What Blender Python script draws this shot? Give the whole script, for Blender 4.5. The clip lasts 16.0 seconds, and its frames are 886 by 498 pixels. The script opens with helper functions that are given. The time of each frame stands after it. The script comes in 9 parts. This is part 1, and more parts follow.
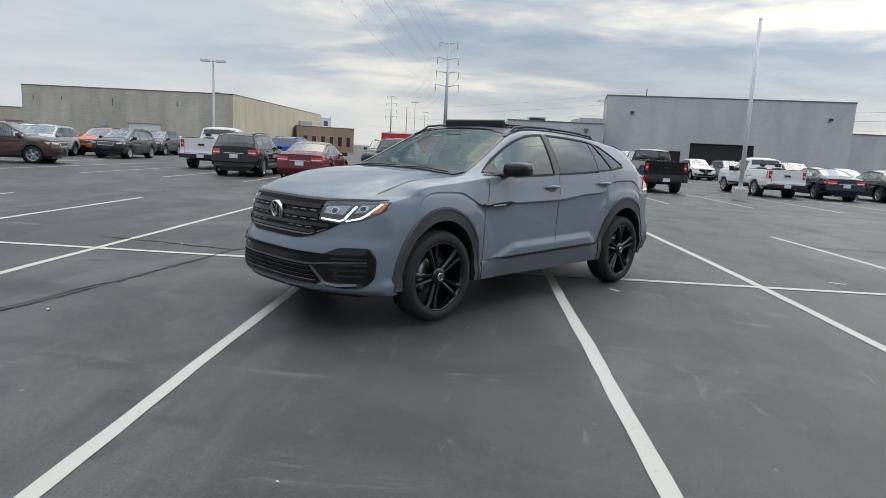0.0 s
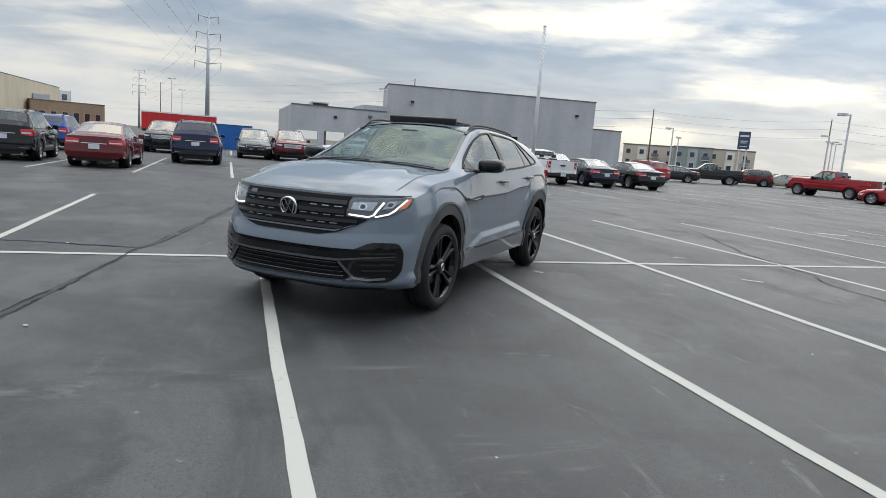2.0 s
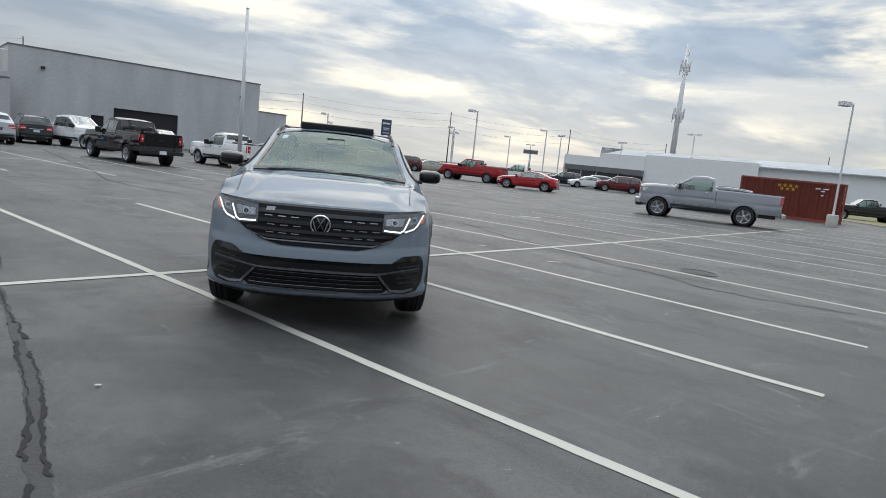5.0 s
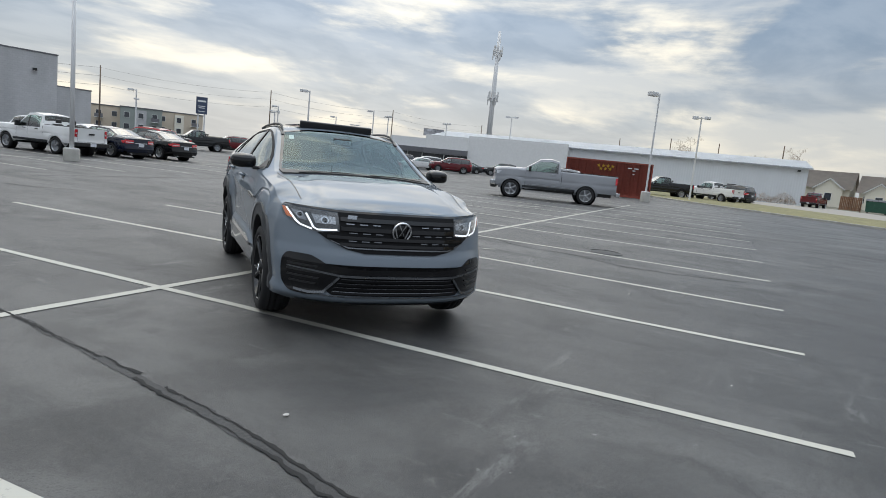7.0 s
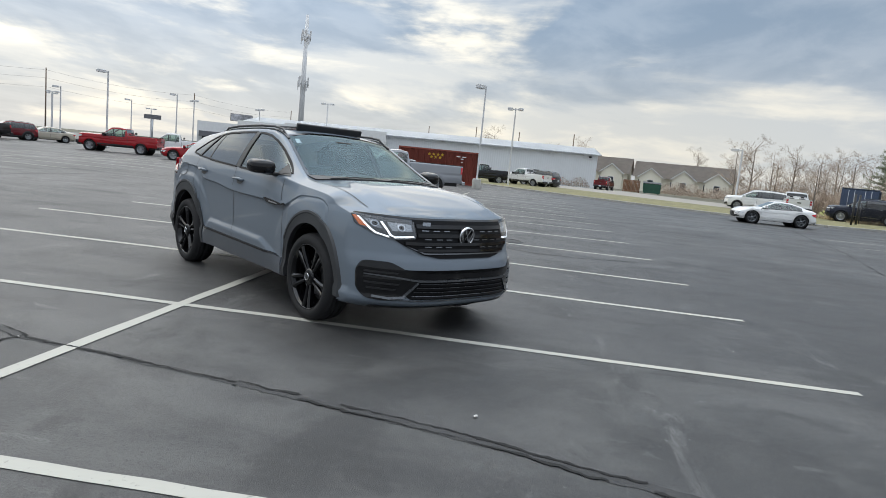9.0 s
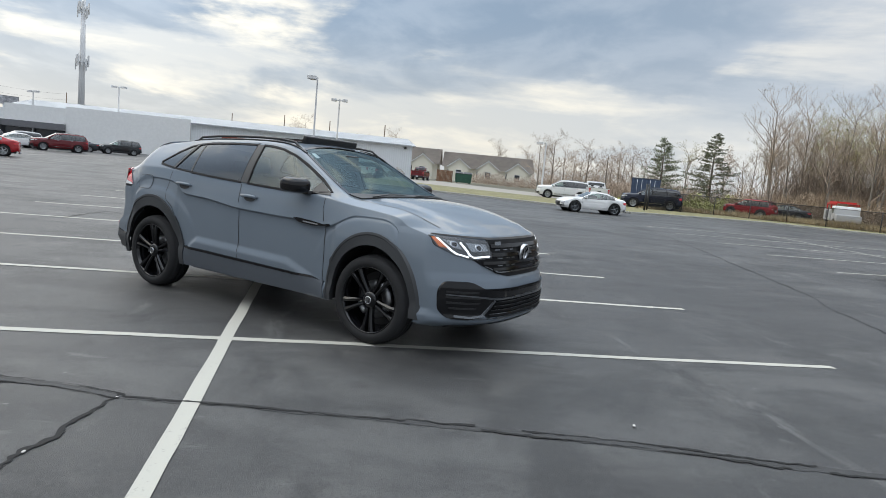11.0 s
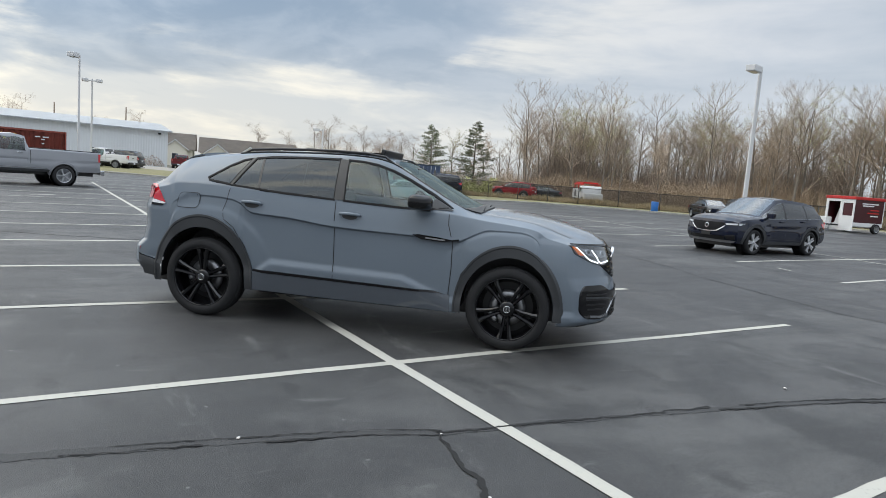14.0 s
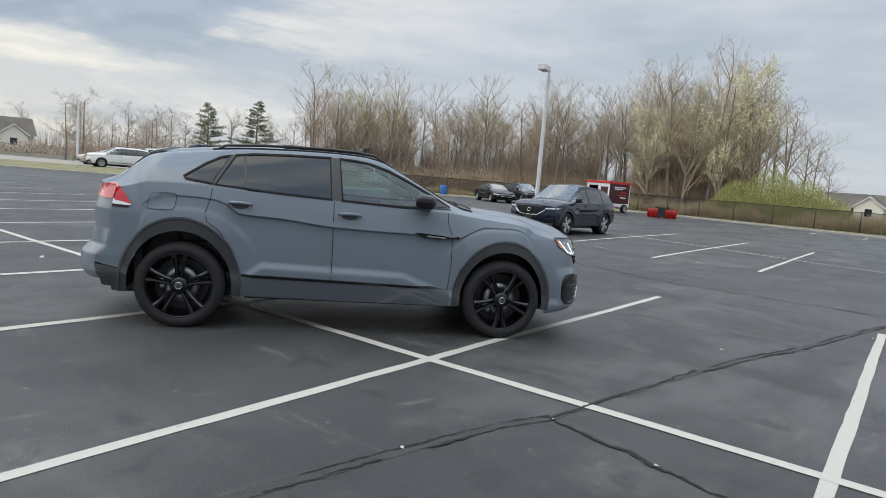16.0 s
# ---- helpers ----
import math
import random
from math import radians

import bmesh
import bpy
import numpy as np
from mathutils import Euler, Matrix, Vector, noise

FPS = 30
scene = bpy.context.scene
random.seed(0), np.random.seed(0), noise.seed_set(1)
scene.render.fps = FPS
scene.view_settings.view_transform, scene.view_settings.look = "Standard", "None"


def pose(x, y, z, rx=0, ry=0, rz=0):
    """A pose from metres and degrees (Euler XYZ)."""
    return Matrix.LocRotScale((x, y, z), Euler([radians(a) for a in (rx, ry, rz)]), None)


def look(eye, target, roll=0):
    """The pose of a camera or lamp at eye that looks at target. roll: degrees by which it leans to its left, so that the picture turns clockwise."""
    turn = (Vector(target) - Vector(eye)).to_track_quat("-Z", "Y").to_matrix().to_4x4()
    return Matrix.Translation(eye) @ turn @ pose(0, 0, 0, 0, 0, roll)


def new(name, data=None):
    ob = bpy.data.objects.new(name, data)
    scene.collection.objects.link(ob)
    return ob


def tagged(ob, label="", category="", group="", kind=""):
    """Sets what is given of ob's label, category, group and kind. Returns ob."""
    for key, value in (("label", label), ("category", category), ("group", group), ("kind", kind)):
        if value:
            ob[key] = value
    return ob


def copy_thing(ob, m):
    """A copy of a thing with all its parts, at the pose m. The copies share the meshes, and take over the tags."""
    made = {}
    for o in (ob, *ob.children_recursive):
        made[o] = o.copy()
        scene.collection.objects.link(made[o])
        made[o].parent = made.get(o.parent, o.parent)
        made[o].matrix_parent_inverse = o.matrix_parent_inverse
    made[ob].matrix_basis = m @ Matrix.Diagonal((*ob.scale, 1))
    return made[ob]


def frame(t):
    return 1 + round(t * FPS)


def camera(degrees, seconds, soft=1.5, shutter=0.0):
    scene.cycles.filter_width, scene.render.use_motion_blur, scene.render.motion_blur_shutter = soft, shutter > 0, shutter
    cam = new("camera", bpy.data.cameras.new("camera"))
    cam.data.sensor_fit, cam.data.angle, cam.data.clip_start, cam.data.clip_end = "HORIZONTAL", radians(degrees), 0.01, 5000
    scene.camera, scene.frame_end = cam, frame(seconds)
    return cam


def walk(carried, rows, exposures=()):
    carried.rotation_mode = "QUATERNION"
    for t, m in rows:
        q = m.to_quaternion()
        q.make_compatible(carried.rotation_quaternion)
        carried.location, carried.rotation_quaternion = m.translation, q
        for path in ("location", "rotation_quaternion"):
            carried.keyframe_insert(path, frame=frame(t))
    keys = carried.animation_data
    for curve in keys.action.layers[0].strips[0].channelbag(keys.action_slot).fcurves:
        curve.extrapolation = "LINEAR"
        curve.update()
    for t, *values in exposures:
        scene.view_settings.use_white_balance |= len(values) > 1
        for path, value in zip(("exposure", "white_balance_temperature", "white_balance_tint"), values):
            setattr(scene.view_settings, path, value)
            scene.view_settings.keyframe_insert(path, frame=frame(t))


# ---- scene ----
import collections

cam = camera(69.5, 16.0, soft=0.5)
PATH = [
    (0, (0.045, 0.909, 1.424), (-0.171, 2.874, 1.115), 2.9),
    (0.5, (-0.462, 0.8, 1.417), (-0.459, 2.775, 1.103), 3.3),
    (1, (-0.949, 0.77, 1.424), (-0.73, 2.733, 1.113), 3.9),
    (1.5, (-1.449, 0.716, 1.421), (-1.075, 2.656, 1.111), 4.1),
    (2, (-1.952, 0.688, 1.413), (-1.453, 2.599, 1.103), 4.3),
    (2.5, (-2.476, 0.722, 1.445), (-1.846, 2.596, 1.139), 4.8),
    (3, (-3.021, 0.7, 1.448), (-2.297, 2.539, 1.143), 4.7),
    (3.5, (-3.519, 0.927, 1.459), (-2.716, 2.735, 1.162), 5.0),
    (4, (-3.999, 1.116, 1.442), (-3.016, 2.833, 1.149), 5.3),
    (4.5, (-4.396, 1.396, 1.468), (-3.166, 2.949, 1.19), 6.0),
    (5, (-4.838, 1.712, 1.469), (-3.408, 3.084, 1.197), 5.9),
    (7.5, (-6.53, 3.686, 1.484), (-4.734, 4.522, 1.209), 5.6),
    (8, (-6.789, 4.136, 1.479), (-4.946, 4.863, 1.21), 5.4),
    (8.5, (-7.028, 4.634, 1.477), (-5.119, 5.17, 1.216), 5.5),
    (9, (-7.253, 5.126, 1.457), (-5.303, 5.484, 1.196), 5.5),
    (11.5, (-7.45, 7.899, 1.518), (-5.502, 7.515, 1.284), 5.1),
    (12, (-7.475, 8.461, 1.503), (-5.558, 7.943, 1.268), 4.7),
    (12.5, (-7.342, 8.988, 1.491), (-5.46, 8.353, 1.258), 4.7),
    (13, (-7.165, 9.491, 1.493), (-5.346, 8.692, 1.264), 4.8),
    (13.5, (-6.944, 10.022, 1.5), (-5.16, 9.146, 1.274), 4.7),
    (14, (-6.724, 10.546, 1.508), (-4.984, 9.585, 1.288), 4.4),
    (14.5, (-6.532, 11.066, 1.516), (-4.849, 10.009, 1.293), 4.2),
    (15, (-6.226, 11.505, 1.499), (-4.654, 10.289, 1.273), 4.4),
    (15.5, (-5.975, 11.967, 1.526), (-4.561, 10.57, 1.301), 4.7),
    (16, (-5.598, 12.332, 1.509), (-4.302, 10.824, 1.29), 4.8),
]
EXPOSURES = [(0.0, 0.39), (1.0, 0.28), (2.5, 0.40), (4.0, 0.28), (5.0, 0.25), (7.5, 0.21), (9.0, 0.36), (11.5, 0.46), (14.5, 0.48), (16.0, 0.41)]
walk(cam, [(t, look(eye, target, roll)) for t, eye, target, roll in PATH], EXPOSURES)


# ---- sky and sun ----
SUN_AZ, SUN_EL = radians(40.0), radians(33.0)   # from +x towards +y; height over the horizon
SUN_DIR = Vector((math.cos(SUN_AZ) * math.cos(SUN_EL), math.sin(SUN_AZ) * math.cos(SUN_EL), math.sin(SUN_EL)))


def make_world():
    world = bpy.data.worlds.new("overcast_sky")
    scene.world = world
    world.use_nodes = True
    nt = world.node_tree
    nt.nodes.clear()
    N, L = nt.nodes.new, nt.links.new
    out, bg = N("ShaderNodeOutputWorld"), N("ShaderNodeBackground")
    sky = N("ShaderNodeTexSky")
    sky.sky_type = "NISHITA"
    sky.sun_disc = False
    sky.sun_elevation, sky.sun_rotation = SUN_EL, radians(90) - SUN_AZ
    sky.air_density, sky.dust_density = 1.0, 2.0
    co = N("ShaderNodeTexCoord")
    sep = N("ShaderNodeSeparateXYZ")
    L(co.outputs["Generated"], sep.inputs[0])
    # cloud sheet: the direction projected on a high flat layer
    zc = N("ShaderNodeMath")
    zc.operation = "MAXIMUM"
    zc.inputs[1].default_value = 0.0
    L(sep.outputs[2], zc.inputs[0])
    za = N("ShaderNodeMath")
    za.operation = "ADD"
    za.inputs[1].default_value = 0.14
    L(zc.outputs[0], za.inputs[0])
    dx, dy = N("ShaderNodeMath"), N("ShaderNodeMath")
    dx.operation = dy.operation = "DIVIDE"
    L(sep.outputs[0], dx.inputs[0]), L(za.outputs[0], dx.inputs[1])
    L(sep.outputs[1], dy.inputs[0]), L(za.outputs[0], dy.inputs[1])
    flat = N("ShaderNodeCombineXYZ")
    L(dx.outputs[0], flat.inputs[0]), L(dy.outputs[0], flat.inputs[1])

    def cloud(scale, detail, lo, hi, shift):
        n = N("ShaderNodeTexNoise")
        n.inputs["Scale"].default_value, n.inputs["Detail"].default_value = scale, detail
        n.inputs["Roughness"].default_value, n.inputs["Distortion"].default_value = 0.55, 0.35
        mv = N("ShaderNodeMapping")
        mv.inputs["Location"].default_value = shift
        mv.inputs["Rotation"].default_value = (0, 0, radians(38))
        mv.inputs["Scale"].default_value = (0.8, 1.15, 1)
        L(flat.outputs[0], mv.inputs[0]), L(mv.outputs[0], n.inputs["Vector"])
        r = N("ShaderNodeMapRange")
        r.interpolation_type = "SMOOTHSTEP"
        r.inputs[1].default_value, r.inputs[2].default_value = lo, hi
        L(n.outputs["Fac"], r.inputs[0])
        return r.outputs[0]

    thick = cloud(0.80, 8, 0.38, 0.64, (7.3, -2.2, 0))
    fine = cloud(2.6, 8, 0.36, 0.66, (1.2, 5.5, 0))

    def streak(scale, squash, lo, hi, shift):
        """Long level bands of cloud, seen edge on low in the sky."""
        mv, n, r = N("ShaderNodeMapping"), N("ShaderNodeTexNoise"), N("ShaderNodeMapRange")
        mv.inputs["Location"].default_value, mv.inputs["Scale"].default_value = shift, (1, 1, squash)
        n.inputs["Scale"].default_value, n.inputs["Detail"].default_value = scale, 8
        n.inputs["Roughness"].default_value, n.inputs["Distortion"].default_value = 0.56, 0.3
        r.interpolation_type = "SMOOTHSTEP"
        r.inputs[1].default_value, r.inputs[2].default_value = lo, hi
        L(co.outputs["Generated"], mv.inputs[0]), L(mv.outputs[0], n.inputs["Vector"]), L(n.outputs["Fac"], r.inputs[0])
        return r.outputs[0]

    bands = streak(1.5, 5.5, 0.36, 0.66, (0.7, 2.3, 0.2))
    wisps = streak(4.0, 5.0, 0.42, 0.66, (4.1, 0.4, 1.9))
    # glow of the hidden sun through the sheet
    dot = N("ShaderNodeVectorMath")
    dot.operation = "DOT_PRODUCT"
    dot.inputs[1].default_value = SUN_DIR
    L(co.outputs["Generated"], dot.inputs[0])
    glow = N("ShaderNodeMapRange")
    glow.inputs[1].default_value, glow.inputs[2].default_value = 0.55, 1.0
    L(dot.outputs["Value"], glow.inputs[0])
    glow2 = N("ShaderNodeMath")
    glow2.operation = "POWER"
    glow2.inputs[1].default_value = 2.2
    L(glow.outputs[0], glow2.inputs[0])

    def mix(a, b, fac):
        m = N("ShaderNodeMix")
        m.data_type = "RGBA"
        for v, k in ((a, 6), (b, 7)):
            if isinstance(v, tuple):
                m.inputs[k].default_value = (*v, 1)
            else:
                L(v, m.inputs[k])
        if isinstance(fac, float):
            m.inputs[0].default_value = fac
        else:
            L(fac, m.inputs[0])
        return m.outputs[2]

    low = N("ShaderNodeMapRange")          # warm pale band low over the horizon
    low.interpolation_type = "SMOOTHSTEP"
    low.inputs[1].default_value, low.inputs[2].default_value = 0.24, 0.0
    L(sep.outputs[2], low.inputs[0])
    # even and grey away from the sun; banded, with warm bright gaps, towards it
    body = mix(bands, thick, 0.40)
    torn = N("ShaderNodeMapRange")
    torn.interpolation_type = "SMOOTHSTEP"
    torn.inputs[1].default_value, torn.inputs[2].default_value = 0.30, 0.72
    L(body, torn.inputs[0])
    soft_side = mix(mix((0.475, 0.555, 0.65), (0.555, 0.62, 0.705), fine), mix((0.68, 0.735, 0.81), (0.78, 0.815, 0.865), wisps), body)
    torn_side = mix(mix((0.29, 0.395, 0.53), (0.41, 0.51, 0.635), fine), mix((0.66, 0.71, 0.75), (1.22, 1.15, 0.98), wisps), torn.outputs[0])
    near = N("ShaderNodeMapRange")
    near.interpolation_type = "SMOOTHSTEP"
    near.inputs[1].default_value, near.inputs[2].default_value = 0.0, 0.8
    L(dot.outputs["Value"], near.inputs[0])
    sheet = mix(soft_side, torn_side, near.outputs[0])
    haze = N("ShaderNodeMath")
    haze.operation = "MULTIPLY"
    haze.inputs[1].default_value = 0.42
    L(low.outputs[0], haze.inputs[0])
    sheet = mix(sheet, mix((0.78, 0.82, 0.84), (1.0, 0.93, 0.78), near.outputs[0]), haze.outputs[0])
    brighter = N("ShaderNodeVectorMath")
    brighter.operation = "SCALE"
    gain = N("ShaderNodeMath")
    gain.operation = "MULTIPLY_ADD"
    gain.inputs[1].default_value, gain.inputs[2].default_value = 0.48, 1.0
    L(glow2.outputs[0], gain.inputs[0]), L(sheet, brighter.inputs[0]), L(gain.outputs[0], brighter.inputs["Scale"])
    lit = brighter.outputs[0]
    gap = N("ShaderNodeVectorMath")
    gap.operation = "SCALE"
    gap.inputs["Scale"].default_value = SKY_GAIN
    L(sky.outputs[0], gap.inputs[0])
    whole = mix(lit, gap.outputs[0], 0.08)
    # an overcast sky is some three times brighter overhead than at the horizon
    high = N("ShaderNodeMapRange")
    high.interpolation_type = "SMOOTHSTEP"
    high.inputs[1].default_value, high.inputs[2].default_value, high.inputs[3].default_value, high.inputs[4].default_value = 0.38, 0.85, 1.0, ZENITH
    L(sep.outputs[2], high.inputs[0])
    up = N("ShaderNodeVectorMath")
    up.operation = "SCALE"
    L(whole, up.inputs[0]), L(high.outputs[0], up.inputs["Scale"])
    whole = up.outputs[0]
    L(whole, bg.inputs["Color"])
    bg.inputs["Strength"].default_value = SKY_STRENGTH
    L(bg.outputs[0], out.inputs[0])


SKY_GAIN, SKY_STRENGTH, ZENITH = 0.10, 0.70, 3.5
make_world()
sun_data = bpy.data.lights.new("sun", "SUN")
sun_data.energy, sun_data.angle, sun_data.color = 0.55, radians(80), (1.0, 0.96, 0.90)
sun = new("sun", sun_data)
sun.matrix_world = look((60, 60, 40), Vector((60, 60, 40)) - SUN_DIR)


# ---- materials ----
def mat(name, color, rough=0.6, metal=0.0, vary=0.12, scale=3.0, fine=40.0, bump=0.0, coat=0.0, spec=0.5, tint=None, rvary=0.08, object_vary=0.0, coords="Object"):
    """A principled material whose colour wanders at two scales, with fine relief."""
    m = bpy.data.materials.new(name)
    m.use_nodes = True
    nt = m.node_tree
    N, L = nt.nodes.new, nt.links.new
    b = nt.nodes["Principled BSDF"]
    b.inputs["Metallic"].default_value = metal
    b.inputs["Coat Weight"].default_value = coat
    b.inputs["Coat Roughness"].default_value = 0.04
    b.inputs["Specular IOR Level"].default_value = spec
    co = N("ShaderNodeTexCoord")
    n1, n2 = N("ShaderNodeTexNoise"), N("ShaderNodeTexNoise")
    for n, s in ((n1, scale), (n2, fine)):
        L(co.outputs[coords], n.inputs["Vector"])
        n.inputs["Scale"].default_value, n.inputs["Detail"].default_value = s, 5
    add = N("ShaderNodeMath")
    add.operation = "MULTIPLY_ADD"
    L(n1.outputs["Fac"], add.inputs[0])
    add.inputs[1].default_value = 0.65
    half = N("ShaderNodeMath")
    half.operation = "MULTIPLY"
    half.inputs[1].default_value = 0.35
    L(n2.outputs["Fac"], half.inputs[0]), L(half.outputs[0], add.inputs[2])
    ramp = N("ShaderNodeMapRange")
    ramp.inputs[1].default_value, ramp.inputs[2].default_value = 0.3, 0.7
    L(add.outputs[0], ramp.inputs[0])
    mixc = N("ShaderNodeMix")
    mixc.data_type = "RGBA"
    dark = tuple(c * (1 - vary) for c in color)
    light = tint or tuple(min(1.0, c * (1 + vary)) for c in color)
    mixc.inputs[6].default_value, mixc.inputs[7].default_value = (*dark, 1), (*light, 1)
    L(ramp.outputs[0], mixc.inputs[0])
    last = mixc.outputs[2]
    if object_vary:
        info, hsv, vr = N("ShaderNodeObjectInfo"), N("ShaderNodeHueSaturation"), N("ShaderNodeMapRange")
        vr.inputs[3].default_value, vr.inputs[4].default_value = 1 - object_vary, 1 + object_vary
        L(info.outputs["Random"], vr.inputs[0]), L(vr.outputs[0], hsv.inputs["Value"]), L(last, hsv.inputs["Color"])
        last = hsv.outputs[0]
    L(last, b.inputs["Base Color"])
    rr = N("ShaderNodeMapRange")
    rr.inputs[3].default_value, rr.inputs[4].default_value = max(0.02, rough - rvary), min(1.0, rough + rvary)
    L(n1.outputs["Fac"], rr.inputs[0]), L(rr.outputs[0], b.inputs["Roughness"])
    if bump:
        bp = N("ShaderNodeBump")
        bp.inputs["Strength"].default_value, bp.inputs["Distance"].default_value = min(1.0, bump), 0.01
        L(n2.outputs["Fac"], bp.inputs["Height"]), L(bp.outputs[0], b.inputs["Normal"])
    return m


def car_paint(name, color, metal=0.35, rough=0.34, coat=0.7, spec=0.2, coat_ior=1.5):
    m = mat(name, color, rough=rough, metal=metal, vary=0.05, scale=1.2, fine=900, coat=coat, spec=spec, rvary=0.03)
    m.node_tree.nodes["Principled BSDF"].inputs["Coat IOR"].default_value = coat_ior
    return m


def glass_mat(name, color, rough=0.02, gloss_floor=0.065, gloss_tint=(1.0, 1.0, 1.0), steepness=0.9):
    """Tinted pane: mostly see-through, with a real gloss, whose colour can cool and dim the mirrored sky."""
    m = bpy.data.materials.new(name)
    m.use_nodes = True
    nt = m.node_tree
    nt.nodes.clear()
    N, L = nt.nodes.new, nt.links.new
    out, tr, gl, mx, fr = N("ShaderNodeOutputMaterial"), N("ShaderNodeBsdfTransparent"), N("ShaderNodeBsdfGlossy"), N("ShaderNodeMixShader"), N("ShaderNodeLayerWeight")
    tr.inputs["Color"].default_value = (*color, 1)
    gl.inputs["Roughness"].default_value = rough
    gl.inputs["Color"].default_value = (*gloss_tint, 1)
    fr.inputs["Blend"].default_value = 0.5
    steep, gloss = N("ShaderNodeMath"), N("ShaderNodeMath")
    steep.operation, gloss.operation = "POWER", "MULTIPLY_ADD"
    steep.inputs[1].default_value, gloss.inputs[1].default_value, gloss.inputs[2].default_value = 3.2, steepness, gloss_floor
    L(fr.outputs["Facing"], steep.inputs[0]), L(steep.outputs[0], gloss.inputs[0])
    L(gloss.outputs[0], mx.inputs[0]), L(tr.outputs[0], mx.inputs[1]), L(gl.outputs[0], mx.inputs[2]), L(mx.outputs[0], out.inputs[0])
    return m


def glow_mat(name, color, strength):
    m = bpy.data.materials.new(name)
    m.use_nodes = True
    b = m.node_tree.nodes["Principled BSDF"]
    b.inputs["Base Color"].default_value = (*color, 1)
    b.inputs["Emission Color"].default_value = (*color, 1)
    b.inputs["Emission Strength"].default_value = strength
    return m


def asphalt_mat():
    """Sealed asphalt: dark sealer, large worn clouds, tyre scuffs, fine stones."""
    m = bpy.data.materials.new("asphalt")
    m.use_nodes = True
    nt = m.node_tree
    N, L = nt.nodes.new, nt.links.new
    b = nt.nodes["Principled BSDF"]
    co = N("ShaderNodeTexCoord")

    def noise_at(scale, detail=6, rough=0.6, stretch=(1, 1, 1), rot=0.0, dist=0.0):
        mv, n = N("ShaderNodeMapping"), N("ShaderNodeTexNoise")
        mv.inputs["Scale"].default_value, mv.inputs["Rotation"].default_value = stretch, (0, 0, rot)
        n.inputs["Scale"].default_value, n.inputs["Detail"].default_value, n.inputs["Roughness"].default_value = scale, detail, rough
        n.inputs["Distortion"].default_value = dist
        L(co.outputs["Object"], mv.inputs[0]), L(mv.outputs[0], n.inputs["Vector"])
        return n.outputs["Fac"]

    def ranged(v, a, b2, lo, hi):
        r = N("ShaderNodeMapRange")
        r.interpolation_type = "SMOOTHSTEP"
        for k, x in zip((1, 2, 3, 4), (a, b2, lo, hi)):
            r.inputs[k].default_value = x
        L(v, r.inputs[0])
        return r.outputs[0]

    def mixed(a, b2, fac):
        x = N("ShaderNodeMix")
        x.data_type = "RGBA"
        for v, k in ((a, 6), (b2, 7)):
            if isinstance(v, tuple):
                x.inputs[k].default_value = (*v, 1)
            else:
                L(v, x.inputs[k])
        L(fac, x.inputs[0])
        return x.outputs[2]

    big = ranged(noise_at(0.16, 7, 0.62, dist=0.6), 0.34, 0.64, 0, 1)
    mid = ranged(noise_at(0.9, 6, 0.65, (1.0, 0.45, 1), 0.075, 0.4), 0.42, 0.72, 0, 1)
    grit = ranged(noise_at(260, 2, 0.5), 0.35, 0.72, 0, 1)
    c = mixed((0.0185, 0.0187, 0.0200), (0.0480, 0.0480, 0.0482), big)
    c = mixed(c, (0.085, 0.0845, 0.082), ranged(noise_at(0.42, 8, 0.68, (1, 0.5, 1), 0.35, 0.9), 0.50, 0.61, 0, 0.68))
    c = mixed(c, (0.0167, 0.0169, 0.0179), ranged(noise_at(0.75, 6, 0.62, (0.7, 1.2, 1), 1.1, 0.6), 0.50, 0.62, 0, 0.80))
    # pale worn clouds, drag marks and dusty streaks
    c = mixed(c, (0.150, 0.149, 0.146), ranged(noise_at(1.3, 8, 0.72, (0.45, 1.7, 1), 0.9, 0.8), 0.58, 0.70, 0, 0.55))
    c = mixed(c, (0.150, 0.149, 0.145), ranged(noise_at(3.2, 7, 0.70, (1.6, 0.4, 1), 1.9, 0.6), 0.60, 0.70, 0, 0.50))
    c = mixed(c, (0.0160, 0.0160, 0.0168), ranged(noise_at(2.4, 5, 0.6, (1, 1, 1), 0.3, 0.4), 0.57, 0.68, 0, 0.70))
    # fine speckle of stones and sealer, pale flecks
    c = mixed(c, (0.0950, 0.0942, 0.0927), ranged(noise_at(34, 8, 0.78), 0.53, 0.70, 0, 0.60))
    c = mixed(c, (0.1976, 0.1976, 0.1938), ranged(noise_at(9.0, 3, 0.5), 0.735, 0.76, 0, 0.65))
    c = mixed(c, (0.1140, 0.1132, 0.1110), ranged(noise_at(140, 3, 0.6), 0.52, 0.72, 0, 0.65))
    c = mixed(c, (0.0122, 0.0122, 0.0129), ranged(noise_at(90, 3, 0.6), 0.51, 0.68, 0, 0.75))
    L(c, b.inputs["Base Color"])
    rr = N("ShaderNodeMath")
    rr.operation = "MULTIPLY_ADD"
    rr.inputs[1].default_value, rr.inputs[2].default_value = 0.12, 0.50
    L(mid, rr.inputs[0]), L(rr.outputs[0], b.inputs["Roughness"])
    b.inputs["Specular IOR Level"].default_value = 0.50
    bp = N("ShaderNodeBump")
    bp.inputs["Strength"].default_value, bp.inputs["Distance"].default_value = 0.35, 0.006
    L(grit, bp.inputs["Height"]), L(bp.outputs[0], b.inputs["Normal"])
    return m


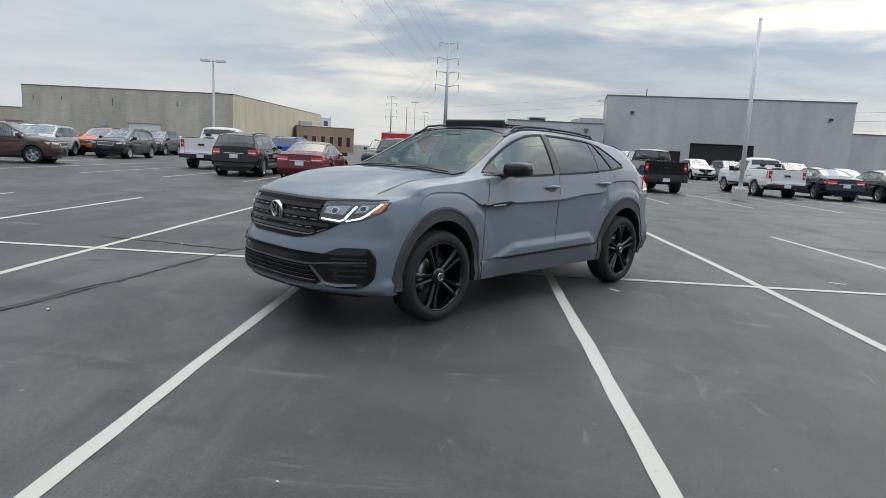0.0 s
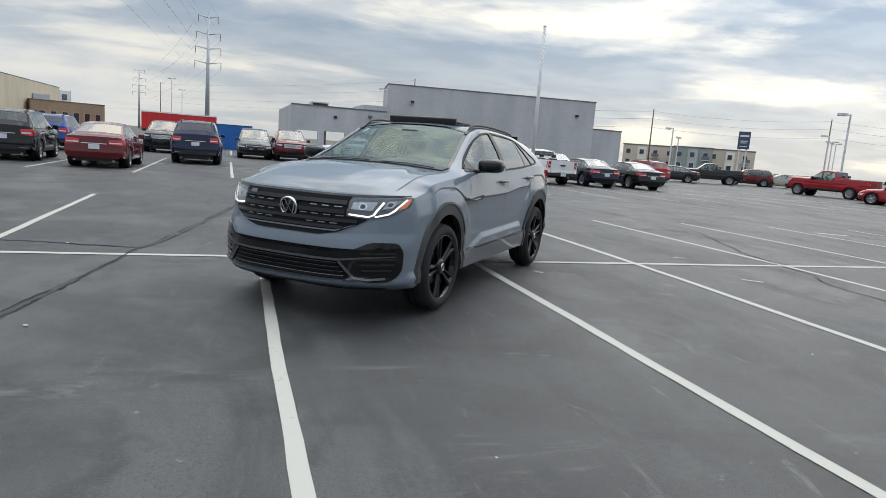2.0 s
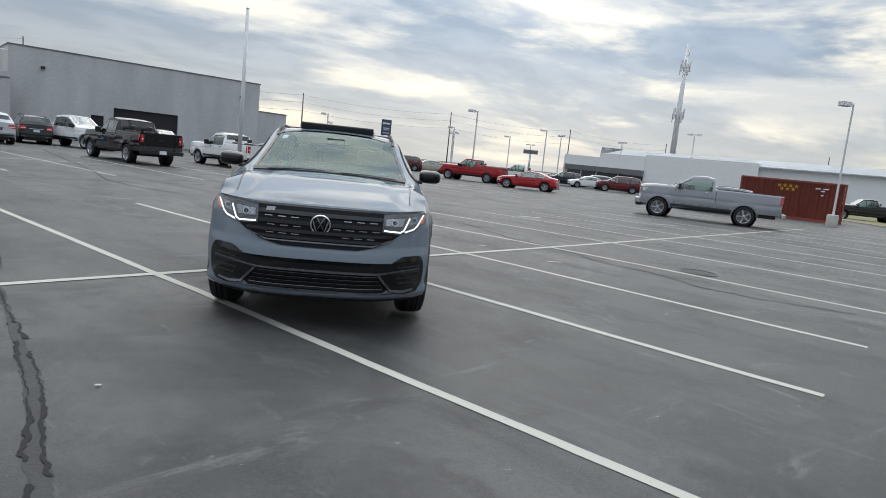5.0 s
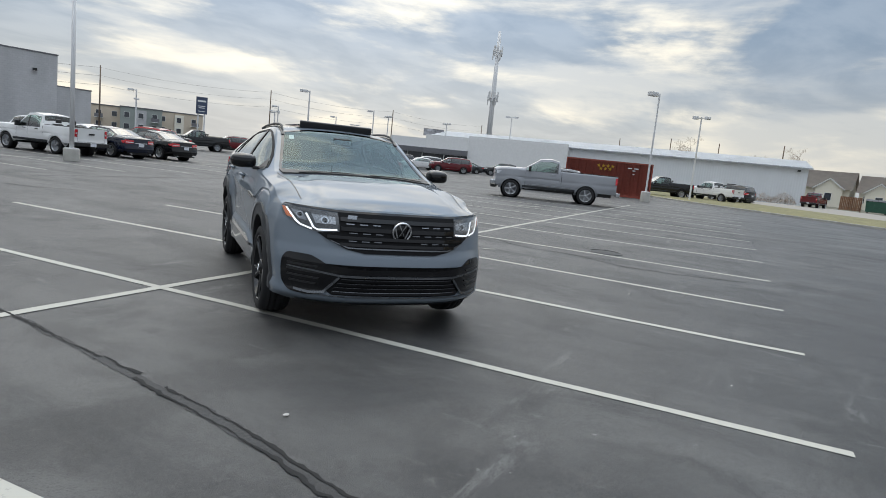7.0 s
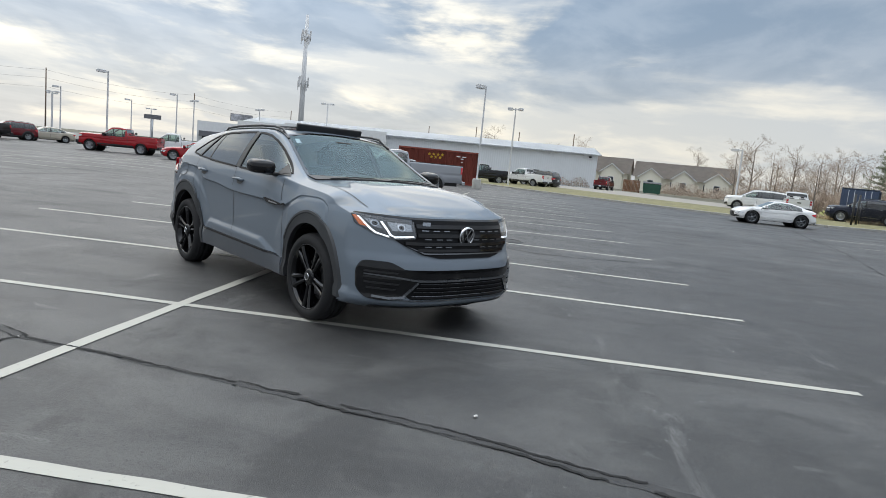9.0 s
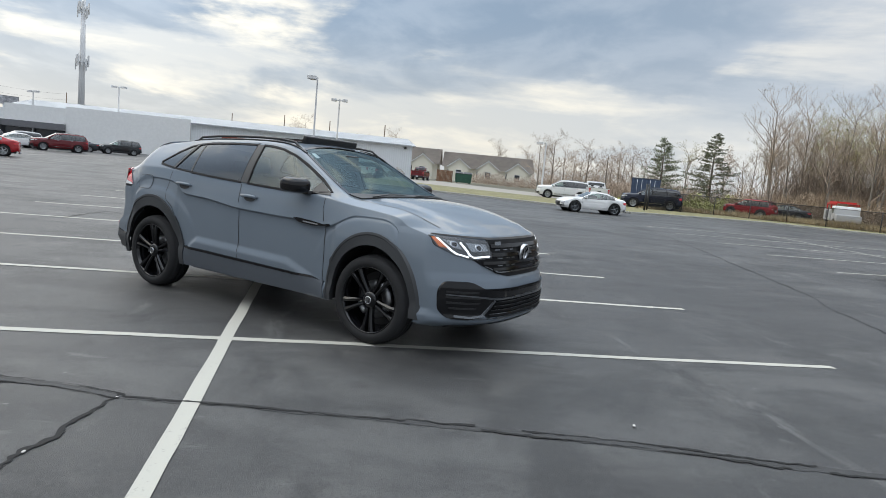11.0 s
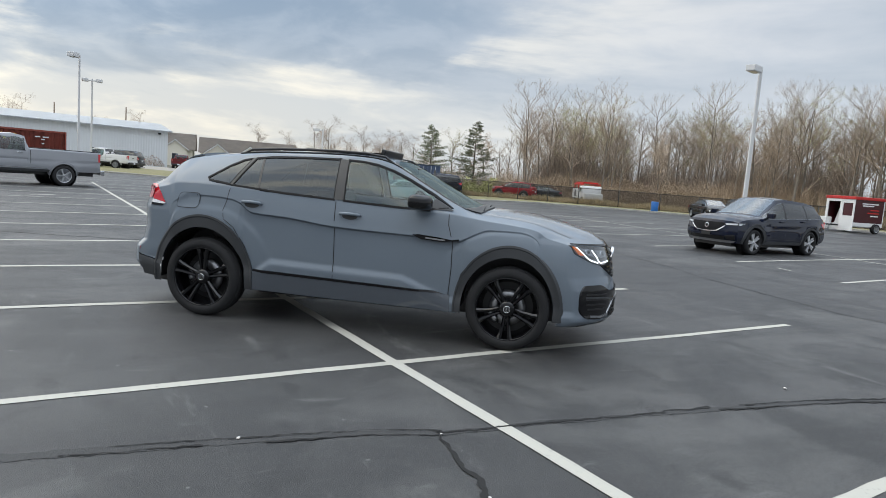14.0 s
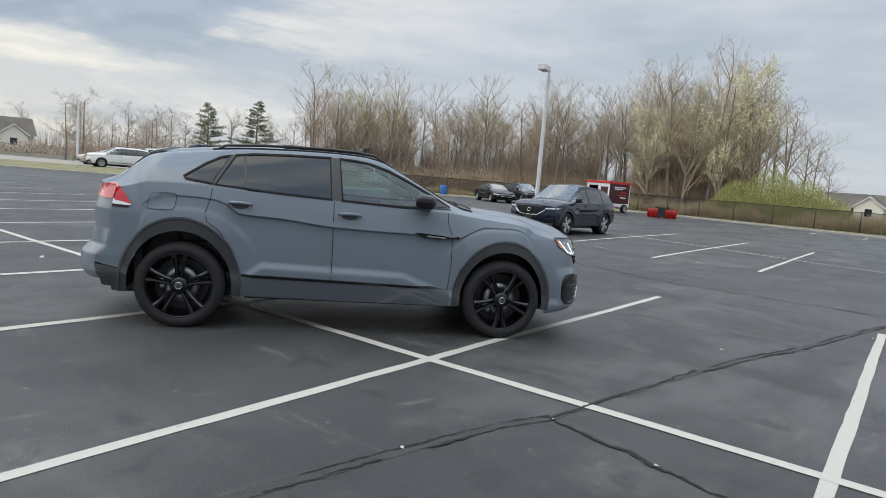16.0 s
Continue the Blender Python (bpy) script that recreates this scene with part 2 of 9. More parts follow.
def line_paint_mat():
    """Off-white road paint, worn through to dark grey in flecks."""
    m = bpy.data.materials.new("line_paint")
    m.use_nodes = True
    nt = m.node_tree
    N, L = nt.nodes.new, nt.links.new
    b = nt.nodes["Principled BSDF"]
    co = N("ShaderNodeTexCoord")
    a, c = N("ShaderNodeTexNoise"), N("ShaderNodeTexNoise")
    for n, s in ((a, 1.3), (c, 26.0)):
        n.inputs["Scale"].default_value, n.inputs["Detail"].default_value, n.inputs["Roughness"].default_value = s, 8, 0.7
        L(co.outputs["Object"], n.inputs["Vector"])
    s = N("ShaderNodeMath")
    s.operation = "MULTIPLY_ADD"
    s.inputs[1].default_value = 0.45
    L(a.outputs["Fac"], s.inputs[0]), L(c.outputs["Fac"], s.inputs[2])
    r = N("ShaderNodeMapRange")
    r.inputs[1].default_value, r.inputs[2].default_value = 0.83, 1.02
    L(s.outputs[0], r.inputs[0])
    x = N("ShaderNodeMix")
    x.data_type = "RGBA"
    x.inputs[6].default_value, x.inputs[7].default_value = (0.41, 0.40, 0.355, 1), (0.14, 0.14, 0.135, 1)
    L(r.outputs[0], x.inputs[0]), L(x.outputs[2], b.inputs["Base Color"])
    b.inputs["Roughness"].default_value = 0.75
    return m


def block_mat(name, color, mortar, bw=0.4, bh=0.2, vary=0.06, rough=0.85, stain=0.12, mortar_size=0.012):
    """Painted or bare block courses with weather streaks, for walls far off."""
    m = bpy.data.materials.new(name)
    m.use_nodes = True
    nt = m.node_tree
    N, L = nt.nodes.new, nt.links.new
    b = nt.nodes["Principled BSDF"]
    co = N("ShaderNodeTexCoord")
    sep, com = N("ShaderNodeSeparateXYZ"), N("ShaderNodeCombineXYZ")
    L(co.outputs["Object"], sep.inputs[0])
    ad = N("ShaderNodeMath")
    L(sep.outputs[0], ad.inputs[0]), L(sep.outputs[1], ad.inputs[1]), L(ad.outputs[0], com.inputs[0]), L(sep.outputs[2], com.inputs[1])
    br = N("ShaderNodeTexBrick")
    br.inputs["Scale"].default_value = 1.0
    br.inputs["Brick Width"].default_value, br.inputs["Row Height"].default_value = bw, bh
    br.inputs["Mortar Size"].default_value = mortar_size
    br.inputs["Color1"].default_value = (*[c * (1 - vary) for c in color], 1)
    br.inputs["Color2"].default_value = (*[min(1, c * (1 + vary)) for c in color], 1)
    br.inputs["Mortar"].default_value = (*mortar, 1)
    L(com.outputs[0], br.inputs["Vector"])
    mv, n = N("ShaderNodeMapping"), N("ShaderNodeTexNoise")
    mv.inputs["Scale"].default_value = (0.5, 0.5, 0.12)
    n.inputs["Scale"].default_value, n.inputs["Detail"].default_value = 1.2, 7
    L(co.outputs["Object"], mv.inputs[0]), L(mv.outputs[0], n.inputs["Vector"])
    r = N("ShaderNodeMapRange")
    r.inputs[1].default_value, r.inputs[2].default_value, r.inputs[3].default_value, r.inputs[4].default_value = 0.35, 0.7, 1 - stain, 1 + stain * 0.5
    L(n.outputs["Fac"], r.inputs[0])
    sc = N("ShaderNodeVectorMath")
    sc.operation = "SCALE"
    L(br.outputs["Color"], sc.inputs[0]), L(r.outputs[0], sc.inputs["Scale"]), L(sc.outputs[0], b.inputs["Base Color"])
    b.inputs["Roughness"].default_value = rough
    bp = N("ShaderNodeBump")
    bp.inputs["Strength"].default_value, bp.inputs["Distance"].default_value = 0.4, 0.01
    bp.invert = True
    L(br.outputs["Fac"], bp.inputs["Height"]), L(bp.outputs[0], b.inputs["Normal"])
    return m


def ribbed_mat(name, color, pitch=0.3, rough=0.5, metal=0.0, stain=0.1, across="xy"):
    """Ribbed sheet metal with upright ribs and rain streaks."""
    m = mat(name, color, rough=rough, metal=metal, vary=stain, scale=0.7, fine=6)
    nt = m.node_tree
    N, L = nt.nodes.new, nt.links.new
    b = nt.nodes["Principled BSDF"]
    co, sep, ad, w = N("ShaderNodeTexCoord"), N("ShaderNodeSeparateXYZ"), N("ShaderNodeMath"), N("ShaderNodeTexWave")
    com, bp = N("ShaderNodeCombineXYZ"), N("ShaderNodeBump")
    L(co.outputs["Object"], sep.inputs[0]), L(sep.outputs[0], ad.inputs[0]), L(sep.outputs[1], ad.inputs[1]), L(ad.outputs[0], com.inputs[0])
    w.inputs["Scale"].default_value = 0.314 / pitch
    L(com.outputs[0], w.inputs["Vector"]), L(w.outputs["Fac"], bp.inputs["Height"])
    bp.inputs["Strength"].default_value, bp.inputs["Distance"].default_value = 0.6, 0.03
    L(bp.outputs[0], b.inputs["Normal"])
    return m


ASPHALT, LINE = asphalt_mat(), line_paint_mat()
CRACK = mat("crack_dark", (0.010, 0.010, 0.010), 0.9, vary=0.4, fine=60)
CRACK_EDGE = mat("crack_edge", (0.030, 0.030, 0.0305), 0.7, vary=0.45, scale=5, fine=50, bump=0.6)
CONCRETE = mat("concrete", (0.36, 0.35, 0.32), 0.85, vary=0.18, scale=2.0, fine=60, bump=0.4)
POLE_PAINT = mat("pole_grey_paint", (0.62, 0.62, 0.62), 0.45, vary=0.06, scale=2, fine=30)
GALV = mat("galvanised_steel", (0.42, 0.44, 0.46), 0.5, metal=0.5, vary=0.10, scale=0.6, fine=10)
BLACK_METAL = mat("black_metal", (0.012, 0.012, 0.013), 0.5, vary=0.2, fine=60)
WOOD_POLE = mat("weathered_wood", (0.16, 0.12, 0.09), 0.9, vary=0.25, scale=2, fine=20)
GRASS = mat("dry_grass", (0.175, 0.160, 0.075), 0.95, vary=0.45, scale=0.8, fine=14, bump=0.8)
STRAW = mat("straw_grass", (0.54, 0.43, 0.26), 0.95, vary=0.30, scale=2, fine=30, object_vary=0.2)
EARTH = mat("far_ground", (0.10, 0.095, 0.065), 0.95, vary=0.35, scale=0.05, fine=1.2)
ROAD = mat("grey_road", (0.27, 0.25, 0.22), 0.85, vary=0.12, scale=0.5, fine=20)
GREY_BLOCK = block_mat("grey_painted_block", (0.465, 0.465, 0.472), (0.42, 0.42, 0.43), 0.40, 0.20, 0.03)
GREY_TRIM = mat("dark_grey_coping", (0.14, 0.14, 0.15), 0.6)
BEIGE_BLOCK = block_mat("beige_block", (0.50, 0.46, 0.375), (0.43, 0.395, 0.32), 0.6, 0.2, 0.06, stain=0.2)
CREAM_WALL = block_mat("cream_render", (0.50, 0.44, 0.33), (0.46, 0.40, 0.30), 2.4, 1.2, 0.02)
BROWN_BRICK = block_mat("brown_brick", (0.36, 0.25, 0.165), (0.30, 0.21, 0.145), 0.3, 0.1, 0.12)
WHITE_SHEET = ribbed_mat("white_sheet_metal", (0.66, 0.68, 0.70), 0.35, stain=0.04)
RUST_RED = ribbed_mat("oxide_red_container", (0.26, 0.055, 0.035), 0.28, stain=0.2)
BRIGHT_RED = ribbed_mat("bright_red_trailer", (0.55, 0.02, 0.022), 0.6, stain=0.06)
NAVY_SHEET = ribbed_mat("navy_container", (0.05, 0.075, 0.13), 0.28, stain=0.15)
DARK_VOID = mat("dark_doorway", (0.012, 0.012, 0.014), 0.7)
GLASS_FAR = mat("dark_window_glass", (0.03, 0.035, 0.045), 0.08, vary=0.2, spec=0.8)
ROOFING = mat("grey_shingles", (0.235, 0.205, 0.18), 0.9, vary=0.15, scale=1, fine=12, bump=0.4)
SIDING_CREAM = mat("cream_siding", (0.72, 0.68, 0.58), 0.8, vary=0.05)
SIDING_TAN = mat("tan_siding", (0.55, 0.47, 0.37), 0.8, vary=0.08, scale=0.3)
SIDING_GREEN = mat("grey_green_siding", (0.27, 0.30, 0.28), 0.8, vary=0.06)
WHITE_PAINT = mat("white_paint", (0.74, 0.74, 0.73), 0.55, vary=0.05)
RED_PAINT = mat("red_paint", (0.50, 0.02, 0.018), 0.4, vary=0.1)
YELLOW_PAINT = mat("yellow_paint", (0.75, 0.48, 0.05), 0.5)
BLUE_BIN = mat("blue_plastic", (0.02, 0.13, 0.42), 0.45)
BARK = mat("grey_bark", (0.215, 0.187, 0.155), 0.95, vary=0.3, scale=3, fine=25, object_vary=0.25)
TWIG = mat("brown_twigs", (0.345, 0.275, 0.215), 0.95, vary=0.25, scale=2, fine=9, object_vary=0.25)
PINE = mat("pine_needles", (0.20, 0.22, 0.145), 0.8, vary=0.3, scale=3, fine=14, object_vary=0.15)
BUDS = mat("pale_buds", (0.46, 0.39, 0.28), 0.8, vary=0.3, scale=3, fine=12)
BLOSSOM = mat("pale_blossom", (0.60, 0.56, 0.36), 0.8, vary=0.2, scale=3, fine=12)
SPRING_LEAF = mat("spring_green_leaves", (0.34, 0.34, 0.12), 0.7, vary=0.35, scale=2, fine=10)
BRAMBLE = mat("brown_brush", (0.42, 0.32, 0.225), 0.95, vary=0.35, scale=1.5, fine=12, object_vary=0.2)


# ---- mesh tools ----
def mesh_object(name, bm, material=None, smooth=False, angle=None):
    me = bpy.data.meshes.new(name)
    bm.to_mesh(me)
    bm.free()
    if material is not None:
        for m_ in material if isinstance(material, (list, tuple)) else (material,):
            me.materials.append(m_)
    if smooth:
        me.shade_smooth()
        if angle:
            me.set_sharp_from_angle(angle=radians(angle))
    return new(name, me)


def part(name, bm, material, parent, label="", smooth=False, angle=None):
    """One mesh object under a thing or under a part, at the parent's own origin."""
    ob = mesh_object(name, bm, material, smooth, angle)
    ob.parent = parent
    if label:
        ob["label"] = label
    return ob


def shared_part(name, me, parent, m=None):
    """Another object on the same mesh, under parent, at the pose m."""
    ob = new(name, me)
    ob.parent = parent
    if m is not None:
        ob.matrix_local = m
    return ob


def empty(name, m=None):
    ob = new(name)
    ob.empty_display_size = 0.2
    if m is not None:
        ob.matrix_world = m
    return ob


def add_box(bm, x0, x1, y0, y1, z0, z1, bevel=0.0, m=None, mat_index=0):
    b2 = bmesh.new() if bevel else bm
    vs = [b2.verts.new(p) for p in ((x0, y0, z0), (x1, y0, z0), (x1, y1, z0), (x0, y1, z0), (x0, y0, z1), (x1, y0, z1), (x1, y1, z1), (x0, y1, z1))]
    fs = [b2.faces.new([vs[i] for i in f]) for f in ((3, 2, 1, 0), (4, 5, 6, 7), (0, 1, 5, 4), (1, 2, 6, 5), (2, 3, 7, 6), (3, 0, 4, 7))]
    for f in fs:
        f.material_index = mat_index
    if bevel:
        bmesh.ops.bevel(b2, geom=b2.edges[:], offset=bevel, segments=2, affect="EDGES", profile=0.6)
        for f in b2.faces:
            f.material_index = mat_index
        if m is not None:
            b2.transform(m)
        join(bm, b2)
    elif m is not None:
        bmesh.ops.transform(bm, matrix=m, verts=vs)
    return bm


def join(bm, other):
    """Adds the mesh other to bm and frees it."""
    lookup = {}
    for v in other.verts:
        lookup[v] = bm.verts.new(v.co)
    for f in other.faces:
        g = bm.faces.new([lookup[v] for v in f.verts])
        g.material_index, g.smooth = f.material_index, f.smooth
    other.free()


def box_bm(*a, **k):
    return add_box(bmesh.new(), *a, **k)


def add_tube(bm, pts, radii, sides=8, caps=True):
    """A tube through points with a radius at each."""
    rings = []
    pts = [Vector(p) for p in pts]
    up = Vector((0.013, 0.021, 1))
    for i, p in enumerate(pts):
        d = (pts[min(i + 1, len(pts) - 1)] - pts[max(i - 1, 0)])
        d = d.normalized() if d.length > 1e-9 else Vector((0, 0, 1))
        ref = up if abs(d.z) < 0.95 else Vector((1, 0.02, 0))
        a = d.cross(ref).normalized()
        b = d.cross(a)
        r = radii[i] if isinstance(radii, (list, tuple)) else radii
        rings.append([bm.verts.new(p + r * (math.cos(t) * a + math.sin(t) * b)) for t in (2 * math.pi * k / sides for k in range(sides))])
    for r0, r1 in zip(rings, rings[1:]):
        for k in range(sides):
            f = bm.faces.new((r0[k], r0[(k + 1) % sides], r1[(k + 1) % sides], r1[k]))
            f.smooth = sides > 5
    if caps and sides > 2:
        bm.faces.new(rings[0][::-1])
        bm.faces.new(rings[-1])
    return bm


def tube_bm(*a, **k):
    return add_tube(bmesh.new(), *a, **k)


def lathe_bm(profile, sides=32, axis="y", closed=False):
    """Turns (radius, along) points round an axis."""
    bm = bmesh.new()
    rings = []
    for k in range(sides):
        t = 2 * math.pi * k / sides
        c, s = math.cos(t), math.sin(t)
        if axis == "y":
            rings.append([bm.verts.new((r * c, a, r * s)) for r, a in profile])
        elif axis == "z":
            rings.append([bm.verts.new((r * c, r * s, a)) for r, a in profile])
        else:
            rings.append([bm.verts.new((a, r * c, r * s)) for r, a in profile])
    n = len(profile)
    for k in range(sides):
        a, b = rings[k], rings[(k + 1) % sides]
        for i in range(n if closed else n - 1):
            j = (i + 1) % n
            try:
                bm.faces.new((a[i], a[j], b[j], b[i])).smooth = True
            except ValueError:
                pass
    bmesh.ops.remove_doubles(bm, verts=bm.verts[:], dist=1e-5)
    bmesh.ops.recalc_face_normals(bm, faces=bm.faces[:])
    return bm


def inside(poly, x, y):
    hit = False
    for (x0, y0), (x1, y1) in zip(poly, poly[1:] + poly[:1]):
        if (y0 > y) != (y1 > y) and x < (x1 - x0) * (y - y0) / (y1 - y0) + x0:
            hit = not hit
    return hit


def rounded(poly, r=0.03, n=3):
    """The polygon with its corners rounded."""
    out = []
    k = len(poly)
    for i in range(k):
        p, a, b = Vector(poly[i]), Vector(poly[i - 1]), Vector(poly[(i + 1) % k])
        da, db = a - p, b - p
        ra, rb = min(r, da.length * 0.45), min(r, db.length * 0.45)
        p0, p1 = p + da.normalized() * ra, p + db.normalized() * rb
        for j in range(n + 1):
            t = j / n
            q = p0 * (1 - t) ** 2 + 2 * p * t * (1 - t) + p1 * t * t
            out.append((q.x, q.y))
    return out


def patch_bm(poly, place, step=0.06, off=0.004, thick=0.0, hole=None):
    """A sheet cut to a 2D polygon and laid on the surface place(u, v, off)."""
    bm = bmesh.new()
    vs = [bm.verts.new((u, v, 0)) for u, v in poly]
    if hole:
        hs = [bm.verts.new((u, v, 0)) for u, v in hole]
        es = [bm.edges.new((vs[i], vs[(i + 1) % len(vs)])) for i in range(len(vs))]
        es += [bm.edges.new((hs[i], hs[(i + 1) % len(hs)])) for i in range(len(hs))]
        bmesh.ops.triangle_fill(bm, use_beauty=True, edges=es)
    else:
        bm.faces.new(vs)
        bmesh.ops.triangulate(bm, faces=bm.faces[:])
    us, ws = [p[0] for p in poly], [p[1] for p in poly]
    for k, (lo, hi) in enumerate(((min(us), max(us)), (min(ws), max(ws)))):
        c = lo + step
        nrm = (1, 0, 0) if k == 0 else (0, 1, 0)
        while c < hi - 1e-4:
            bmesh.ops.bisect_plane(bm, geom=bm.verts[:] + bm.edges[:] + bm.faces[:], plane_co=(c, 0, 0) if k == 0 else (0, c, 0), plane_no=nrm, dist=1e-5)
            c += step
    flat = [(v, v.co.x, v.co.y) for v in bm.verts]
    if thick:
        g = bmesh.ops.extrude_face_region(bm, geom=bm.faces[:])
        top = {v for v in g["geom"] if isinstance(v, bmesh.types.BMVert)}
        for v in bm.verts:
            u, w = v.co.x, v.co.y
            v.co = place(u, w, off if v in top else off - thick)
    else:
        for v, u, w in flat:
            v.co = place(u, w, off)
    bmesh.ops.recalc_face_normals(bm, faces=bm.faces[:])
    for f in bm.faces:
        f.smooth = True
    for e in bm.edges:
        e.smooth = e.calc_face_angle(0.0) < 0.6
    return bm


def ring_of(poly, grow):
    """The polygon moved outwards by grow along its corner bisectors."""
    k = len(poly)
    area = sum(poly[i - 1][0] * poly[i][1] - poly[i][0] * poly[i - 1][1] for i in range(k))
    sgn = 1 if area > 0 else -1
    out = []
    for i in range(k):
        a, p, b = Vector(poly[i - 1]), Vector(poly[i]), Vector(poly[(i + 1) % k])
        d0, d1 = (p - a).normalized(), (b - p).normalized()
        n0, n1 = Vector((d0.y, -d0.x)) * sgn, Vector((d1.y, -d1.x)) * sgn
        n = n0 + n1
        n = n / max(0.35, n.length_squared) * 2 if n.length > 1e-6 else n0
        n = n.normalized() * min(grow * 1.6, abs(grow) * 1.0 / max(0.5, n.normalized().dot(n0))) if grow > 0 else n.normalized() * grow
        out.append((p.x + n.x, p.y + n.y))
    return out


# ---- ground, lot, kerbs, painted lines ----
LOT = radians(4.3)                       # the stalls' grid is turned by this
CU, SU = math.cos(LOT), math.sin(LOT)


def lot(u, v, z=0.0):
    """World place from lot coordinates: u along the rows, v across them."""
    return Vector((u * CU - v * SU, u * SU + v * CU, z))


def ground_z(x, y):
    """The asphalt sags by a hand's width towards a low spot south-east of the parked car."""
    return -0.09 * math.exp(-((x - 4.0) ** 2 / 36 + (y - 2.0) ** 2 / 25))


def sheet(name, outline, z, material, skirt=0.0):
    bm = bmesh.new()
    top = [bm.verts.new((x, y, z)) for x, y in outline]
    f = bm.faces.new(top)
    if f.normal.z < 0:
        f.normal_flip()
    if skirt:
        low = [bm.verts.new((x, y, z - skirt)) for x, y in outline]
        k = len(outline)
        for i in range(k):
            bm.faces.new((top[i], top[(i + 1) % k], low[(i + 1) % k], low[i]))
    bmesh.ops.recalc_face_normals(bm, faces=bm.faces[:])
    bm.faces.ensure_lookup_table()
    if bm.faces[0].normal.z < 0:
        bmesh.ops.reverse_faces(bm, faces=bm.faces[:])
    return mesh_object(name, bm, material)


tagged(sheet("ground", [(-2500, -2500), (2500, -2500), (2500, 2500), (-2500, 2500)], -0.12, EARTH),
       "brown and dull green open ground reaching the horizon", "ground", kind="structure")

# the lot's edge, from the far north-east round the east side to the south-west
EDGE = [(78, 28), (58, 18.5), (47, 9.5), (40, 2.0), (35.5, -4.0), (32.5, -9.5), (35, -16), (36.5, -22), (33, -28), (24, -37.0), (16, -39.5), (7, -38.6), (-1, -37.8), (-40, -36.0)]
lot_outline = EDGE + [(-130, -34), (-130, 230), (250, 230), (250, 75), (120, 34)]
paving = sheet("pavement", lot_outline, 0.0, ASPHALT, skirt=0.2)
bm_ = bmesh.new()
bm_.from_mesh(paving.data)
for k_, span in ((0, range(-9, 18)), (1, range(-9, 14))):
    for c_ in span:
        bmesh.ops.bisect_plane(bm_, geom=bm_.verts[:] + bm_.edges[:] + bm_.faces[:], plane_co=(c_, c_, 0), plane_no=(1 - k_, k_, 0), dist=1e-5)
for v_ in bm_.verts:
    v_.co.z += ground_z(v_.co.x, v_.co.y)
for f_ in bm_.faces:
    f_.smooth = f_.normal.z > 0.9
bm_.to_mesh(paving.data)
bm_.free()
tagged(paving,
       "dark sealed asphalt car park, worn pale in patches", "pavement", kind="structure")


def offset_path(path, d):
    out = []
    for i, p in enumerate(path):
        a, b = Vector(path[max(i - 1, 0)]), Vector(path[min(i + 1, len(path) - 1)])
        t = (b - a).normalized()
        out.append((p[0] - t.y * d, p[1] + t.x * d))
    return out


def strip(name, path, d0, d1, z, material, skirt=0.0):
    return sheet(name, offset_path(path, d0) + offset_path(path, d1)[::-1], z, material, skirt)


def kerb(path, w=0.16, h=0.13):
    """Concrete kerb stones end to end along the lot's edge, with their joints."""
    whole = tagged(empty("kerb"), "pale concrete kerb along the edge of the car park", "kerb", kind="structure")
    for (x0, y0), (x1, y1) in zip(path, path[1:]):
        a, b = Vector((x0, y0, 0)), Vector((x1, y1, 0))
        n = max(1, round((b - a).length / 3.0))
        ang = math.degrees(math.atan2(y1 - y0, x1 - x0))
        ln = (b - a).length / n
        me = None
        for i in range(n):
            if me is None:
                o = part("kerb_stone", box_bm(0.008, ln - 0.008, -w, 0.0, -0.15, h, bevel=0.02), CONCRETE, whole)
                me = o.data
            else:
                o = shared_part("kerb_stone", me, whole)
            o.matrix_local = pose(*(a + (b - a) * (i / n)), 0, 0, ang) @ pose(0, 0, 0)
    return whole


kerb(EDGE[:-1] + [(-40, -36.0)])
tagged(strip("verge", EDGE, 0.17, 16.0, 0.10, GRASS, 0.3), "dry yellow-green mown grass verge behind the kerb", "verge", kind="structure")
tagged(strip("road", EDGE[:6], 16.05, 34.0, 0.06, ROAD, 0.3), "pale grey road beyond the grass verge", "road", kind="structure")



def painted_line(a, b, width=0.10, seed=0, name="painted_line", z=0.004):
    """A hand-sprayed stripe with slightly ragged edges."""
    rnd = random.Random(seed * 7 + 3)
    a, b = Vector(a), Vector(b)
    t = (b - a).normalized()
    s = Vector((-t.y, t.x, 0))
    n = max(2, int((b - a).length / 0.25))
    bm = bmesh.new()
    rows = []
    wob = 0.0
    for i in range(n + 1):
        wob = wob * 0.9 + rnd.uniform(-0.004, 0.004)
        p = a + (b - a) * (i / n) + s * wob
        w = width / 2
        rows.append((bm.verts.new(p + s * (w + rnd.uniform(-0.004, 0.004)) + Vector((0, 0, z))), bm.verts.new(p - s * (w + rnd.uniform(-0.004, 0.004)) + Vector((0, 0, z)))))
    for v in bm.verts:
        v.co.z += ground_z(v.co.x, v.co.y)
    for (p, q), (r, w2) in zip(rows, rows[1:]):
        bm.faces.new((q, w2, r, p))
    return tagged(mesh_object(name, bm, LINE), "off-white painted parking stripe, worn, on the asphalt", "parking line", group="parking lines", kind="structure")


